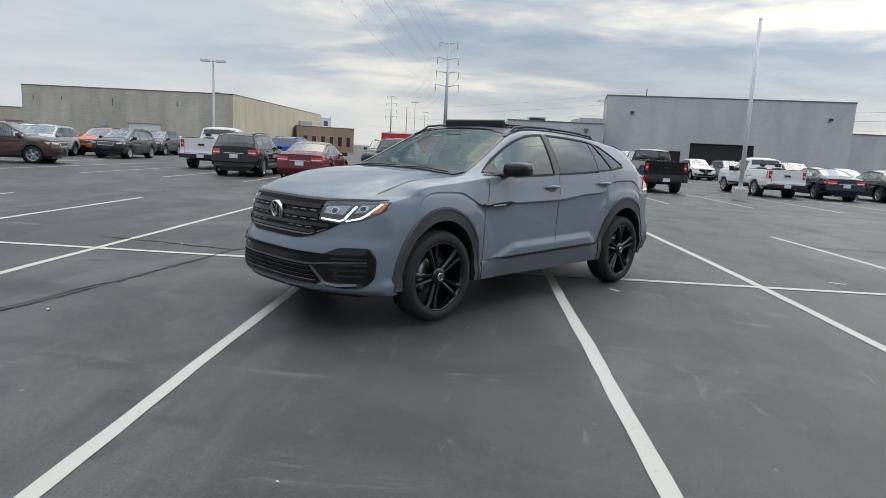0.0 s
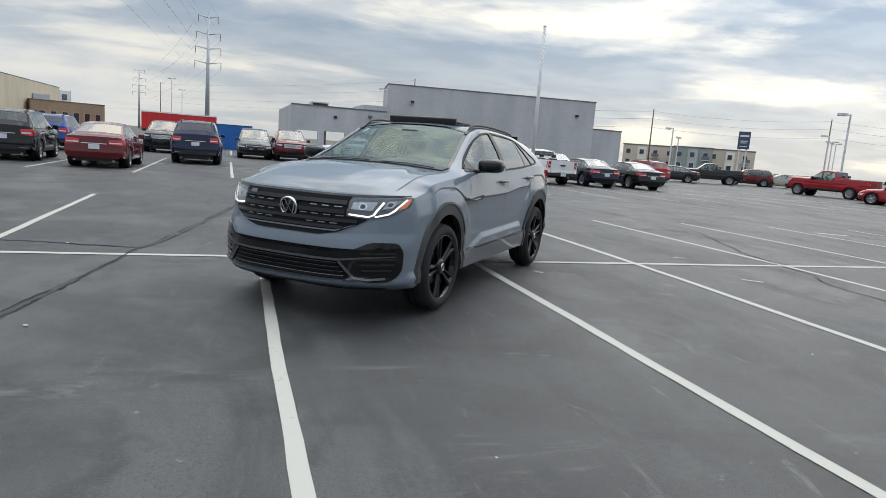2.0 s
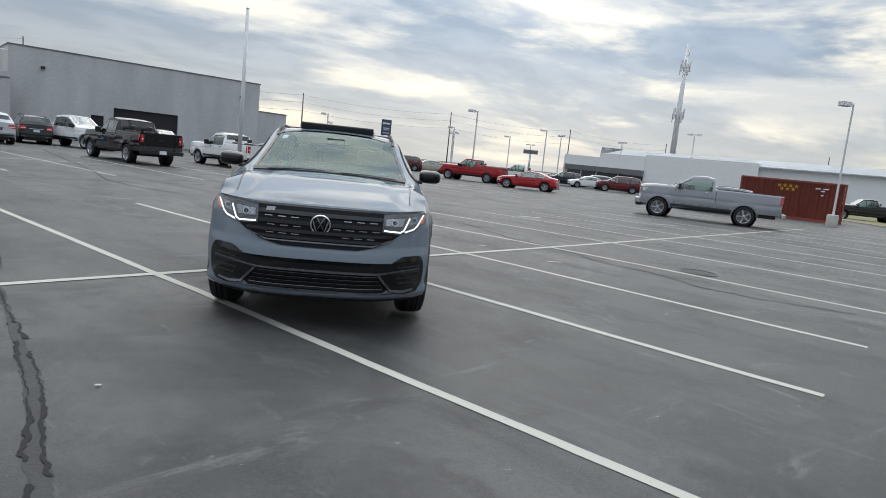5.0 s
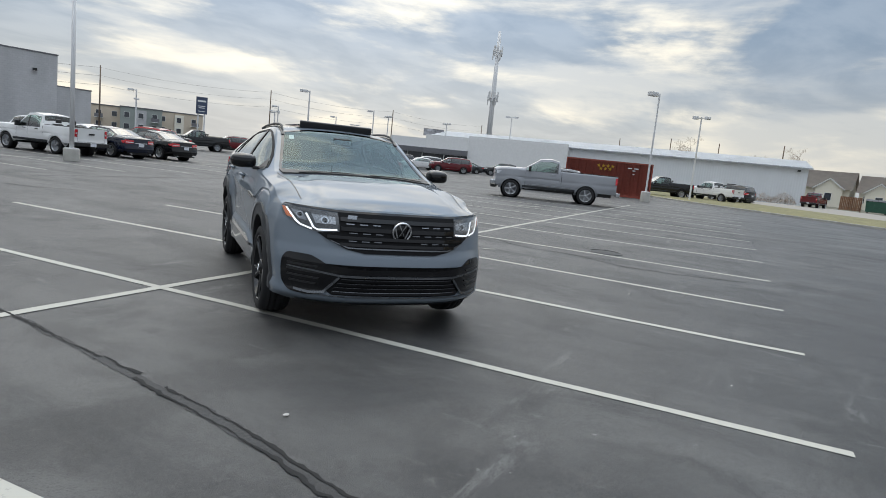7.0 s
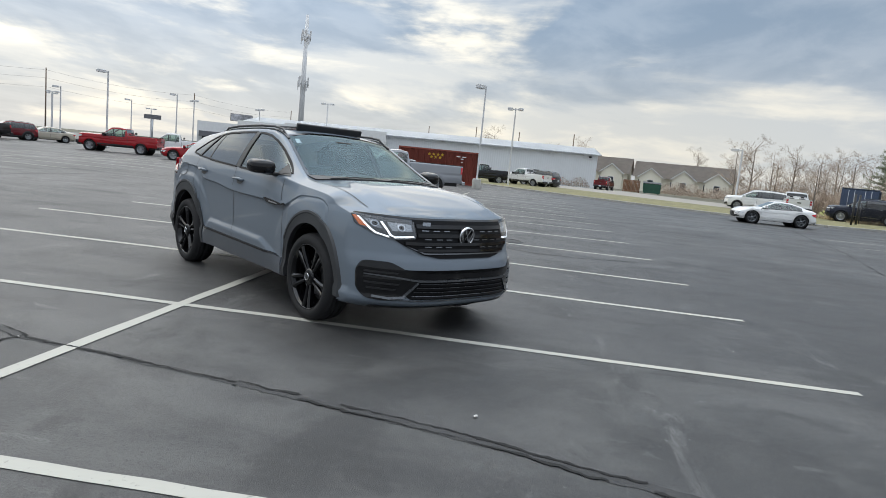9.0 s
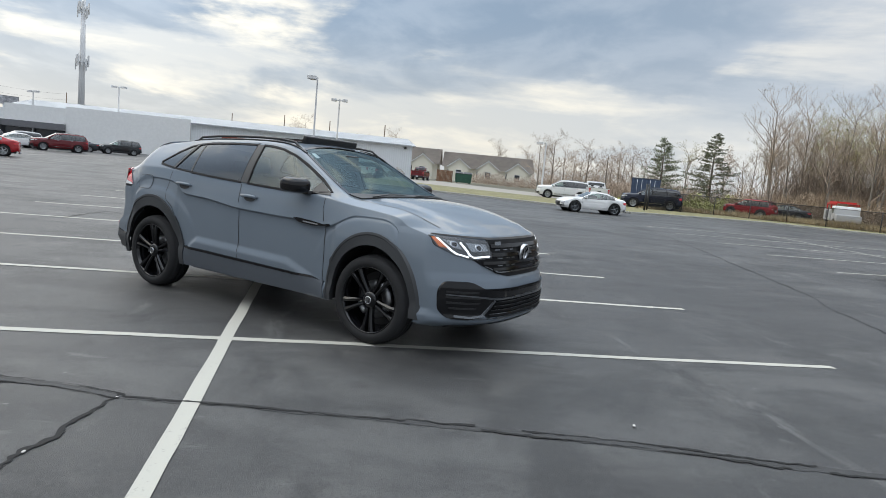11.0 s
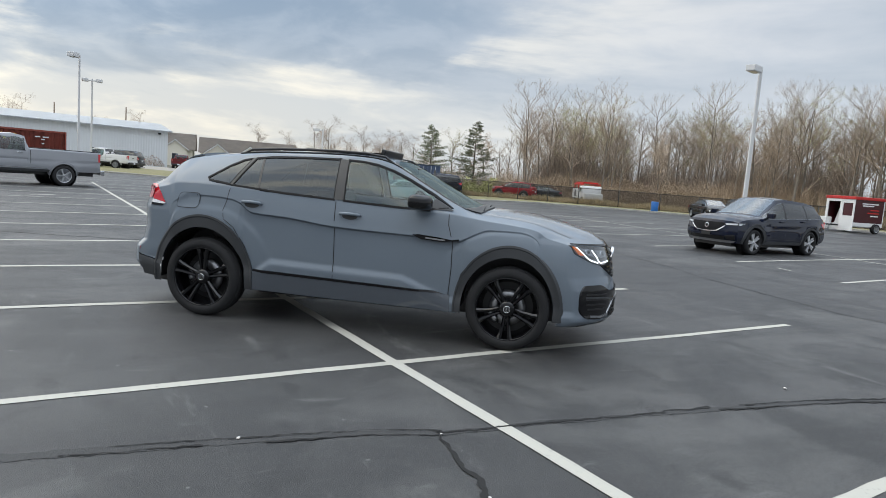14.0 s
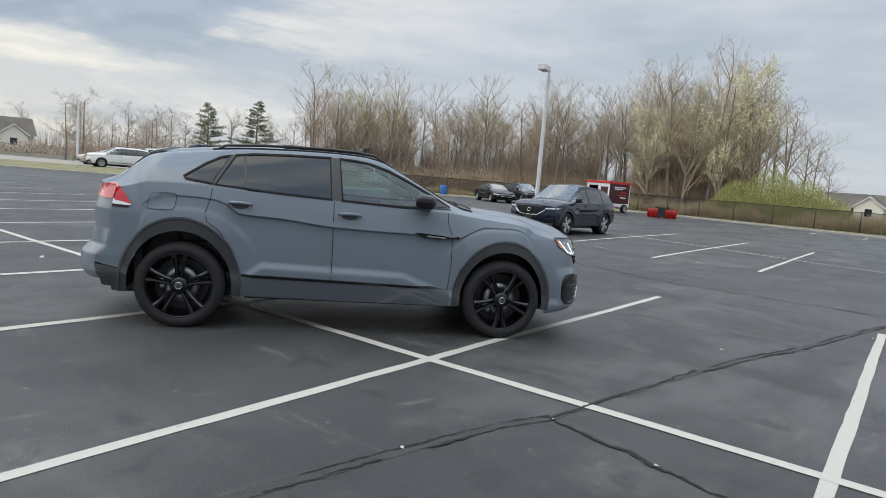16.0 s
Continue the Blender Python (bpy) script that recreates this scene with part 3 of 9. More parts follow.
def stall_row(u0, u1, pitch, v0, v1, spine=None, width=0.10, skip=(), jitter=0.05, cut=None, spine_to=None):
    rnd = random.Random(int(u0 * 31 + v0))
    k = 0
    u = u0
    while u <= u1 + 1e-6:
        if k not in skip:
            d = rnd.uniform(-jitter, jitter)
            painted_line(lot(u + d, v0 + rnd.uniform(-0.08, 0.08), 0), lot(u + d + rnd.uniform(-0.04, 0.04), v1 + rnd.uniform(-0.12, 0.12), 0), width, seed=k + int(v0 * 10))
        k += 1
        u = u0 + k * pitch
    if spine is not None:
        painted_line(lot(u0 - 0.05, spine), lot(spine_to if spine_to is not None else u1 + 0.05, spine), width, seed=int(spine * 13), z=0.0055)


# the row that the parked car stands across
for k, (un, uf, vf) in enumerate(((-9.85, -9.9, 14.6), (-7.1, -7.25, 15.05), (-4.46, -4.42, 15.15), (-1.58, -1.46, 15.05), (1.09, 1.20, 15.0), (3.67, 3.66, 14.1), (6.55, 6.30, 14.0), (9.35, 8.92, 14.1), (12.1, 11.7, 14.1))):
    painted_line(lot(un, 2.78), lot(uf, vf), 0.092 if k in (2, 3) else 0.105, seed=k + 500)
stall_row(14.55, 55, 2.72, 2.9, 14.1, None, 0.10)
painted_line(lot(-24, 8.62), lot(-1.5, 8.53), 0.105, seed=77, z=0.0055)
painted_line(lot(-1.5, 8.53), lot(6.0, 8.48), 0.105, seed=78, z=0.0055)
painted_line(lot(6.0, 8.48), lot(30.2, 8.42), 0.105, seed=79, z=0.0055)
# the rows to the north and to the south
stall_row(-36.0, 62, 2.85, 22.3, 33.8, 28.3)
stall_row(-36.0, 62, 2.85, 43.5, 54.5, 49.0)
stall_row(-26.0, -6.0, 2.72, -12.6, -3.0)
for k, (u, vn, vf) in enumerate(((-4.6, -3.3, -13.0), (-1.86, -3.34, -13.2), (0.56, -3.2, -14.6), (3.45, -4.0, -15.1), (6.55, -4.7, -15.4), (9.75, -5.2, -15.6), (12.8, -5.6, -15.9), (15.9, -5.9, -16.2), (19.0, -6.2, -16.5))):
    painted_line(lot(u, vn), lot(u + 0.05, vf), 0.10, seed=k + 700)
painted_line(lot(-26, -4.8), lot(-2.85, -8.0), 0.10, seed=741, z=0.0055)
painted_line(lot(-2.85, -8.0), lot(3.8, -10.2), 0.10, seed=742, z=0.0055)
painted_line(lot(3.8, -10.2), lot(20, -13.0), 0.10, seed=743, z=0.0055)
stall_row(-26.6, 9, 2.72, -37.0, -32.0, None)
# scraps of old paint on the asphalt
for k, (a_, b_, w_) in enumerate((((0.52, 8.34), (0.50, 8.06), 0.05), ((1.14, 8.01), (1.23, 7.90), 0.05), ((2.75, -3.86), (2.33, -3.74), 0.07), ((-0.05, -3.48), (-0.37, -3.55), 0.06),
                                   ((4.06, 7.82), (4.28, 7.68), 0.06), ((4.06, 9.39), (4.23, 9.32), 0.05), ((11.2, 13.9), (11.85, 13.6), 0.20), ((16.9, 12.3), (17.8, 11.7), 0.14))):
    painted_line(Vector((*a_, 0)), Vector((*b_, 0)), w_, seed=901 + k, z=0.007)


def crack_line(points, width, seed, margin=0.05, rough=0.05, edges=(0.0,), break_at=-0.28):
    """A broken seam: a crumbled or filled band a hair above the sealer, and jagged open cracks along it at the given sideways places."""
    rnd = random.Random(seed)
    pts = []
    for (x0, y0), (x1, y1) in zip(points, points[1:]):
        n = max(2, int(math.hypot(x1 - x0, y1 - y0) / 0.035))
        for i in range(n):
            pts.append((x0 + (x1 - x0) * i / n, y0 + (y1 - y0) * i / n))
    pts.append(points[-1])
    whole = tagged(empty("asphalt_crack"), "long jagged dark crack with crumbled edges in the asphalt", "crack", kind="structure")
    d, drift = 0.0, []
    for _ in pts:
        d = d * 0.95 + rnd.uniform(-rough, rough) * 0.30
        drift.append(d)
    band = max(abs(e) for e in edges) + margin
    runs = [("crumbled_edge", 0.0, band, 0.0022, CRACK_EDGE)] + [("crack_opening", e, width, 0.0060, CRACK) for e in edges]
    for nm, aside, half, z, m in runs:
        bm = bmesh.new()
        last = None
        sway = 0.0
        opening = nm == "crack_opening"
        salt = seed + 31 * aside
        for i, (x, y) in enumerate(pts):
            a, b = pts[max(i - 1, 0)], pts[min(i + 1, len(pts) - 1)]
            t = Vector((b[0] - a[0], b[1] - a[1], 0)).normalized()
            s = Vector((-t.y, t.x, 0))
            gate = 0.35 + 0.95 * max(0.0, min(1.0, 0.5 + 1.8 * noise.noise(Vector((x * 1.3, y * 1.3, salt)))))
            sway = sway * 0.72 + (rnd.uniform(-0.4, 0.4) * min(margin, 0.03) if opening else 0.0)
            if opening:
                h0, h1 = half * gate * rnd.uniform(0.15, 1.35), half * gate * rnd.uniform(0.15, 1.35)
            else:
                h0, h1 = half * (0.6 + 0.4 * gate) * rnd.uniform(0.75, 1.1), half * (0.6 + 0.4 * gate) * rnd.uniform(0.75, 1.1)
            p = Vector((x, y, z + ground_z(x, y))) + s * (drift[i] + aside + sway + rnd.uniform(-0.005, 0.005))
            row = None
            if not opening or noise.noise(Vector((x * 2.3, y * 2.3, salt + 9))) > break_at:
                row = (bm.verts.new(p + s * h0), bm.verts.new(p - s * h1))
                if last:
                    bm.faces.new((last[1], row[1], row[0], last[0]))
            last = row
        part(nm, bm, m, whole)
    return whole


crack_line([(-4.9, 0.6), (-4.52, 2.2), (-4.15, 4.5), (-3.92, 5.7), (-3.72, 7.0)], 0.014, 1, margin=0.014, rough=0.018, edges=(-0.034, 0.034), break_at=-0.22)
crack_line([(-3.72, 7.0), (-3.60, 8.1), (-3.55, 8.7)], 0.012, 11, margin=0.030, rough=0.018)
crack_line([(-3.55, 8.7), (-3.42, 9.1), (-3.22, 10.4), (-2.90, 13.0), (-2.40, 16.8), (-1.8, 20.7)], 0.012, 12, margin=0.012, rough=0.016, edges=(-0.035, 0.035), break_at=-0.22)
crack_line([(-3.52, 8.74), (-4.1, 8.84), (-4.6, 8.90), (-5.6, 9.1)], 0.017, 2, margin=0.012, rough=0.05, break_at=-0.9)


def stone_chip(x, y, size, seed):
    """A broken pale pebble lying on the asphalt."""
    rnd = random.Random(seed)
    bm = bmesh.new()
    bmesh.ops.create_icosphere(bm, subdivisions=1, radius=1.0)
    for v in bm.verts:
        v.co = Vector((v.co.x * size * rnd.uniform(0.7, 1.2), v.co.y * size * 0.6 * rnd.uniform(0.7, 1.2), max(-0.4, v.co.z) * size * 0.40))
    chip = tagged(mesh_object("stone_chip", bm, PALE_STONE), "small pale stone chip lying on the asphalt", "stone", group="stone chips")
    chip.matrix_world = pose(x, y, ground_z(x, y) + size * 0.16 + 0.006, 0, 0, rnd.uniform(0, 180))


PALE_STONE = mat("pale_stone", (0.52, 0.50, 0.47), 0.85, vary=0.2, scale=30, fine=120, bump=0.3)
for k, (x, y, size) in enumerate(((-3.62, 5.50, 0.030), (-3.27, 9.83, 0.026), (-4.33, 8.86, 0.024), (-3.57, 8.72, 0.014), (-4.62, 2.95, 0.022), (-2.35, 11.9, 0.016), (-0.9, 3.4, 0.014), (-5.2, 6.9, 0.013), (2.4, 4.9, 0.018))):
    stone_chip(x, y, size * 0.72, 40 + k)
crack_line([(-1.8, 20.7), (-0.4, 20.2), (3.0, 20.6), (7.5, 21.0), (13.0, 21.3)], 0.012, 3, margin=0.04)
crack_line([(4.2, 38.9), (3.05, 31.4), (2.3, 25.8), (1.35, 20.7), (1.5, 18.9), (1.9, 17.8), (2.6, 16.9)], 0.016, 4, margin=0.03, break_at=-0.6)
crack_line([(-6.2, 23.7), (-2.8, 23.4), (-2.2, 23.1), (-1.6, 21.1)], 0.012, 14, margin=0.03)
crack_line([(13.7, 23.2), (13.5, 20.2), (13.1, 17.9), (13.4, 17.6), (13.1, 15.6)], 0.014, 15, margin=0.03)
crack_line([(-4.6, 0.7), (-1.4, 0.85), (0.95, 0.1), (4.0, -0.9), (13.2, -3.0), (24, -5.0)], 0.010, 5, margin=0.020)
crack_line([(5.3, 13.0), (6.36, 13.0), (7.0, 12.85), (6.45, 11.3), (5.97, 10.2), (5.88, 9.6), (5.65, 8.9), (5.6, 8.3), (5.33, 7.8), (5.22, 7.3), (5.25, 6.5), (5.0, 5.6), (5.1, 4.7), (5.6, 3.6)], 0.010, 8, margin=0.022, break_at=-0.6)


def manhole(x, y):
    whole = tagged(empty("manhole_cover", pose(x, y, ground_z(x, y))), "dark iron manhole cover set in patched asphalt", "manhole", kind="structure")
    part("cover", lathe_bm([(0.0, 0.004), (0.29, 0.004), (0.295, 0.002)], 28, "z"), CRACK_EDGE, whole)
    part("rim", lathe_bm([(0.296, 0.002), (0.298, 0.013), (0.325, 0.014), (0.345, 0.001)], 28, "z"), BLACK_METAL, whole)


manhole(6.50, 6.25)


# ---- vehicles: the shell every car is shaped from ----
def smooth_curve(x, y, at):
    """A curve through the points that never swings past them (monotone cubic)."""
    h, d = np.diff(x), np.diff(y) / np.diff(x)
    m = np.zeros_like(y)
    for i in range(1, len(x) - 1):
        if d[i - 1] * d[i] > 0:
            w0, w1 = 2 * h[i] + h[i - 1], h[i] + 2 * h[i - 1]
            m[i] = (w0 + w1) / (w0 / d[i - 1] + w1 / d[i])
    m[0], m[-1] = d[0], d[-1]
    i = np.clip(np.searchsorted(x, at) - 1, 0, len(x) - 2)
    t = (at - x[i]) / h[i]
    return (2 * t**3 - 3 * t**2 + 1) * y[i] + (t**3 - 2 * t**2 + t) * h[i] * m[i] + (3 * t**2 - 2 * t**3) * y[i + 1] + (t**3 - t**2) * h[i] * m[i + 1]


class Shell:
    """A car body as a surface: stations along x, each with its sill, shoulder, roof-edge and crown, bowed at nose and tail."""

    def __init__(self, table, nose, tail, front_bow, rear_bow, flare=0.02, hubs=(1.49, -1.49), hub_z=0.38, crease=None, front_slant=(), rear_slant=(), power=2.6, waist=0.72, ridge=None, rear_power=None, line=None, firm=False):
        self.t = np.array(table, float)      # rows: x, sill z, half width, shoulder y, shoulder z, roof-edge y, roof-edge z, crown z
        self.nose, self.tail, self.fb, self.rb = nose, tail, front_bow, rear_bow
        self.flare, self.hubs, self.hub_z, self.crease = flare, hubs, hub_z, crease
        self.line = line
        self.xs = np.linspace(self.t[0, 0], self.t[-1, 0], 700)
        self.xs = np.sort(np.concatenate([self.xs, self.t[1:-1, 0]])) if firm else self.xs
        self.dense = [np.interp(self.xs, self.t[:, 0], self.t[:, k]) if firm else smooth_curve(self.t[:, 0], self.t[:, k], self.xs) for k in range(1, 8)]
        self.fs, self.rs, self.power, self.waist, self.ridge, self.rp = front_slant, rear_slant, power, waist, ridge, rear_power or power

    def row(self, x):
        return [float(np.interp(x, self.xs, d)) for d in self.dense]

    def warp(self, x, y, z):
        """Bows the nose and tail backwards at the corners and slants them by height."""
        w = abs(y) / 0.95
        f = min(1.0, max(0.0, (x - (self.nose - 0.95)) / 0.95))
        r = min(1.0, max(0.0, ((self.tail + 0.8) - x) / 0.8))
        f, r = f * f * (3 - 2 * f), r * r * (3 - 2 * r)
        out = x - f * self.fb * w ** self.power + r * self.rb * w ** self.rp
        if self.fs:
            out += f * float(np.interp(z, [p[0] for p in self.fs], [p[1] for p in self.fs]))
        if self.rs:
            out -= r * float(np.interp(z, [p[0] for p in self.rs], [p[1] for p in self.rs]))
        return out

    def side_y(self, x, z):
        """Half width at a station and height, below the roof edge."""
        zb, w, ys, zs, yr, zr, zc = self.row(x)
        zw = min(self.waist, zb + 0.6 * (zs - zb))
        if z >= zs:
            k = min(1.0, (z - zs) / max(1e-4, zr - zs))
            y = ys + (yr - ys) * k + 0.018 * math.sin(math.pi * k) * min(1, (zr - zs) / 0.2)
        else:
            k = (z - zb) / max(1e-4, zs - zb)
            kw = (zw - zb) / max(1e-4, zs - zb)
            if k > kw:
                q = (k - kw) / (1 - kw)
                y = w + (ys - w) * q ** 2.4
            else:
                q = 1 - k / max(1e-4, kw)
                y = w - 0.05 * q ** 2.0
        for h in self.hubs:
            d = math.hypot(x - h, z - self.hub_z)
            y += self.flare * math.exp(-((d - 0.52) / 0.16) ** 2) * (1 if z < zs else 0)
        if self.crease:
            y += self.crease(x, z)
        return y

    def station(self, xw, z):
        """The station whose side shows at the true place xw."""
        lo, hi = self.tail, self.nose
        for _ in range(22):
            mid = 0.5 * (lo + hi)
            if self.warp(mid, self.side_y(mid, z), z) < xw:
                lo = mid
            else:
                hi = mid
        return 0.5 * (lo + hi)

    def side(self, s):
        def place(xw, z, off):
            e = 0.01
            x = self.station(xw, z)
            y = self.side_y(x, z)
            nx, nz = -(self.side_y(x + e, z) - self.side_y(x - e, z)) / (2 * e), -(self.side_y(x, z + e) - self.side_y(x, z - e)) / (2 * e)
            n = Vector((nx, 1, nz)).normalized()
            p = Vector((x, y, z)) + n * off
            return Vector((self.warp(p.x, p.y, p.z), s * p.y, p.z))
        return place

    def top_z(self, x, y):
        zb, w, ys, zs, yr, zr, zc = self.row(x)
        k = min(1.0, abs(y) / yr)
        return zr + (zc - zr) * (1 - k ** 2.3) + (self.ridge(x, abs(y)) if self.ridge else 0.0)

    def top(self, x, y, off):
        e = 0.01
        z = self.top_z(x, y)
        nx, ny = -(self.top_z(x + e, y) - self.top_z(x - e, y)) / (2 * e), -(self.top_z(x, y + e) - self.top_z(x, y - e)) / (2 * e)
        n = Vector((nx, ny, 1)).normalized()
        p = Vector((x, y, z)) + n * off
        return Vector((self.warp(p.x, p.y, p.z), p.y, p.z))

    def front(self, y, z, off):
        return Vector((self.warp(self.nose, y, z) + off, y, z))

    def rear(self, y, z, off):
        return Vector((self.warp(self.tail, y, z) - off, y, z))

    def section(self, x, nl, ng, nt):
        """Points of the left half from the sill up over the shoulder to the crown."""
        zb, w, ys, zs, yr, zr, zc = self.row(x)
        pts = [(max(0.2, self.side_y(x, zb) - 0.10), zb - 0.015)]
        for i in range(nl):
            z = zb + (zs - zb) * (i / nl)
            if self.line:
                zl = min(self.line(x), zs - 0.06)
                z = float(np.interp(i / nl, [0.0, 0.66, 0.76, 1.0], [zb, zl - 0.022, zl + 0.002, zs]))
            pts.append((self.side_y(x, z), z))
        for i in range(ng):
            z = zs + (zr - zs) * (i / ng)
            pts.append((self.side_y(x, z), z))
        for i in range(nt + 1):
            k = math.cos(0.5 * math.pi * i / nt)
            pts.append((yr * k, self.top_z(x, yr * k)))
        return pts

    def shell_bm(self, step=0.03, nl=24, ng=10, nt=12, holes_side=(), holes_top=(), arches=(), cap=14):
        """The skin, without what lies inside the given windows (side: x, z; top: x, y) and wheel arches (hub x, hub z, half width, height)."""
        bm = bmesh.new()
        n = max(8, int(round((self.nose - self.tail) / step)))
        xs = [self.tail + (self.nose - self.tail) * i / n for i in range(n + 1)]
        secs = [self.section(x, nl, ng, nt) for x in xs]
        m = len(secs[0])

        def in_arch(x, z):
            return any(((x - hx) / a) ** 2 + ((z - hz) / (b if z > hz else 9)) ** 2 < 1 for hx, hz, a, b in arches)

        for s in (1, -1):
            grid = [[bm.verts.new((self.warp(x, y, z), s * y, z)) for y, z in sec] for x, sec in zip(xs, secs)]
            for i in range(n):
                for j in range(m - 1):
                    x = 0.5 * (xs[i] + xs[i + 1])
                    y = 0.25 * (secs[i][j][0] + secs[i + 1][j][0] + secs[i][j + 1][0] + secs[i + 1][j + 1][0])
                    z = 0.25 * (secs[i][j][1] + secs[i + 1][j][1] + secs[i][j + 1][1] + secs[i + 1][j + 1][1])
                    if j <= nl + ng:
                        x = self.warp(x, y, z)
                        if in_arch(x, z) or any(inside(h, x, z) for h in holes_side):
                            continue
                    elif any(inside(h, x, y) for h in holes_top):
                        continue
                    q = (grid[i][j], grid[i + 1][j], grid[i + 1][j + 1], grid[i][j + 1])
                    bm.faces.new(q if s < 0 else q[::-1]).smooth = True
            grid_end = (grid[0], grid[-1])
            if s > 0:
                ends_left = grid_end
            else:
                ends_right = grid_end
        for e in (0, 1):
            sec = secs[0] if e == 0 else secs[-1]
            x = xs[0] if e == 0 else xs[-1]
            rows = []
            for j, (y, z) in enumerate(sec[:-1]):
                row = [ends_left[e][j]]
                for k in range(1, cap):
                    yy = y * (1 - 2 * k / cap)
                    row.append(bm.verts.new((self.warp(x, yy, z), yy, z)))
                row.append(ends_right[e][j])
                rows.append(row)
            for j in range(len(rows) - 1):
                for k in range(cap):
                    q = (rows[j][k], rows[j][k + 1], rows[j + 1][k + 1], rows[j + 1][k])
                    bm.faces.new(q if e == 0 else q[::-1]).smooth = True
        bmesh.ops.remove_doubles(bm, verts=bm.verts[:], dist=0.0008)
        bmesh.ops.recalc_face_normals(bm, faces=bm.faces[:])
        return bm

    def skins(self, step, nl, ng, nt, arches, side_panes, top_panes, bed=None, cap=14):
        """The body, its panes and its window pillars as separate skins cut on the same grid: {name: bmesh}."""
        fixed = sorted({float(x) for x in self.t[:, 0]} | {x for p in side_panes + top_panes for x in p} | {x for x in (bed or ())[:2]})
        xs = []
        for a, b in zip(fixed, fixed[1:]):
            n = max(1, int(round((b - a) / step)))
            xs += [a + (b - a) * i / n for i in range(n)]
        xs.append(fixed[-1])
        xs = [x for i, x in enumerate(xs) if i == 0 or x - xs[i - 1] > 1e-4]
        secs = [self.section(x, nl, ng, nt) for x in xs]
        quads = collections.defaultdict(list)
        cab = (min(p[0] for p in side_panes), max(p[1] for p in side_panes))
        for s in (1, -1):
            grid = [[(self.warp(x, y, z), s * y, z) for y, z in sec] for x, sec in zip(xs, secs)]
            for i in range(len(xs) - 1):
                x = 0.5 * (xs[i] + xs[i + 1])
                for j in range(len(secs[0]) - 1):
                    q = [grid[i][j], grid[i + 1][j], grid[i + 1][j + 1], grid[i][j + 1]]
                    cx, cy, cz = (sum(p[k] for p in q) / 4 for k in range(3))
                    key = "body"
                    if j <= nl + ng:
                        if any(((cx - hx) / a) ** 2 + ((cz - hz) / (a if cz > hz else 9)) ** 2 < 1 for hx, hz, a in arches):
                            continue
                        if nl + 1 <= j < nl + ng and cab[0] < x < cab[1]:
                            hit = [k for k, p in enumerate(side_panes) if p[0] < x < p[1]]
                            key = ("side", s, hit[0]) if hit else ("pillar", s, sum(p[1] < x for p in side_panes))
                    else:
                        if bed and bed[0] < x < bed[1] and abs(cy) < bed[2]:
                            continue
                        if j >= nl + ng + 3:
                            hit = [k for k, p in enumerate(top_panes) if p[0] < x < p[1]]
                            key = ("top", 0, hit[0]) if hit else key
                    quads[key].append(q if s < 0 else q[::-1])
        for e in (0, -1):
            x, sec = xs[e], secs[e]
            rows = [[(self.warp(x, y * (1 - 2 * k / cap), z), y * (1 - 2 * k / cap), z) for k in range(cap + 1)] for y, z in sec[:-1]]
            for r0, r1 in zip(rows, rows[1:]):
                for k in range(cap):
                    q = [r0[k], r0[k + 1], r1[k + 1], r1[k]]
                    quads["body"].append(q if e == 0 else q[::-1])
        out = {}
        for key, faces in quads.items():
            bm = bmesh.new()
            seen = {}
            for q in faces:
                vs = []
                for p in q:
                    r = (round(p[0], 4), round(p[1], 4), round(p[2], 4))
                    if r not in seen:
                        seen[r] = bm.verts.new(p)
                    if seen[r] not in vs:
                        vs.append(seen[r])
                if len(vs) > 2 and not bm.faces.get(vs):
                    bm.faces.new(vs).smooth = True
            bmesh.ops.recalc_face_normals(bm, faces=bm.faces[:])
            out[key] = bm
        return out


def arch_band_bm(shell, s, hx, hz, a0, b0, a1, b1, off, thick, z_low, n=36):
    """A flat cladding band with a raised outer lip round a wheel arch, laid on the body side."""
    place = shell.side(s)
    bm = bmesh.new()
    rows = []
    lip = 0.018 / max(0.03, a1 - a0)
    ring_at = ((0.0, off - thick), (0.0, off + 0.002), (1.0 - lip, off + 0.002), (1.0 - 0.7 * lip, off + 0.008), (1.0, off + 0.008), (1.0, off - thick))
    for i in range(n + 1):
        t = math.pi * i / n
        ring = []
        for k, o in ring_at:
            a, b = a0 + (a1 - a0) * k, b0 + (b1 - b0) * k
            ring.append(bm.verts.new(place(hx + a * math.cos(t), hz + b * math.sin(t), o)))
        rows.append(ring)
    for end, t in ((0, 0.0), (-1, math.pi)):
        ring = [bm.verts.new(place(hx + (a0 + (a1 - a0) * k) * math.cos(t), z_low, o)) for k, o in ring_at]
        rows.insert(0, ring) if end == 0 else rows.append(ring)
    for r0, r1 in zip(rows, rows[1:]):
        for k in range(5):
            bm.faces.new((r0[k], r0[k + 1], r1[k + 1], r1[k]))
    bmesh.ops.recalc_face_normals(bm, faces=bm.faces[:])
    return bm


# ---- the grey SUV in the middle ----
SLATE = car_paint("slate_grey_paint", (0.144, 0.172, 0.204), metal=0.0, rough=0.45, coat=0.85, spec=0.05, coat_ior=1.5)
CLADDING = mat("grey_plastic_cladding", (0.034, 0.036, 0.039), 0.55, vary=0.08, scale=4, fine=300, bump=0.05)
GLOSS_BLACK = mat("gloss_black", (0.004, 0.004, 0.005), 0.10, vary=0.05, spec=0.45, rvary=0.04)
SATIN_BLACK = mat("satin_black", (0.012, 0.012, 0.013), 0.42, vary=0.1)
GRILLE_BLACK = mat("grille_black", (0.005, 0.005, 0.006), 0.5, vary=0.1, spec=0.15)
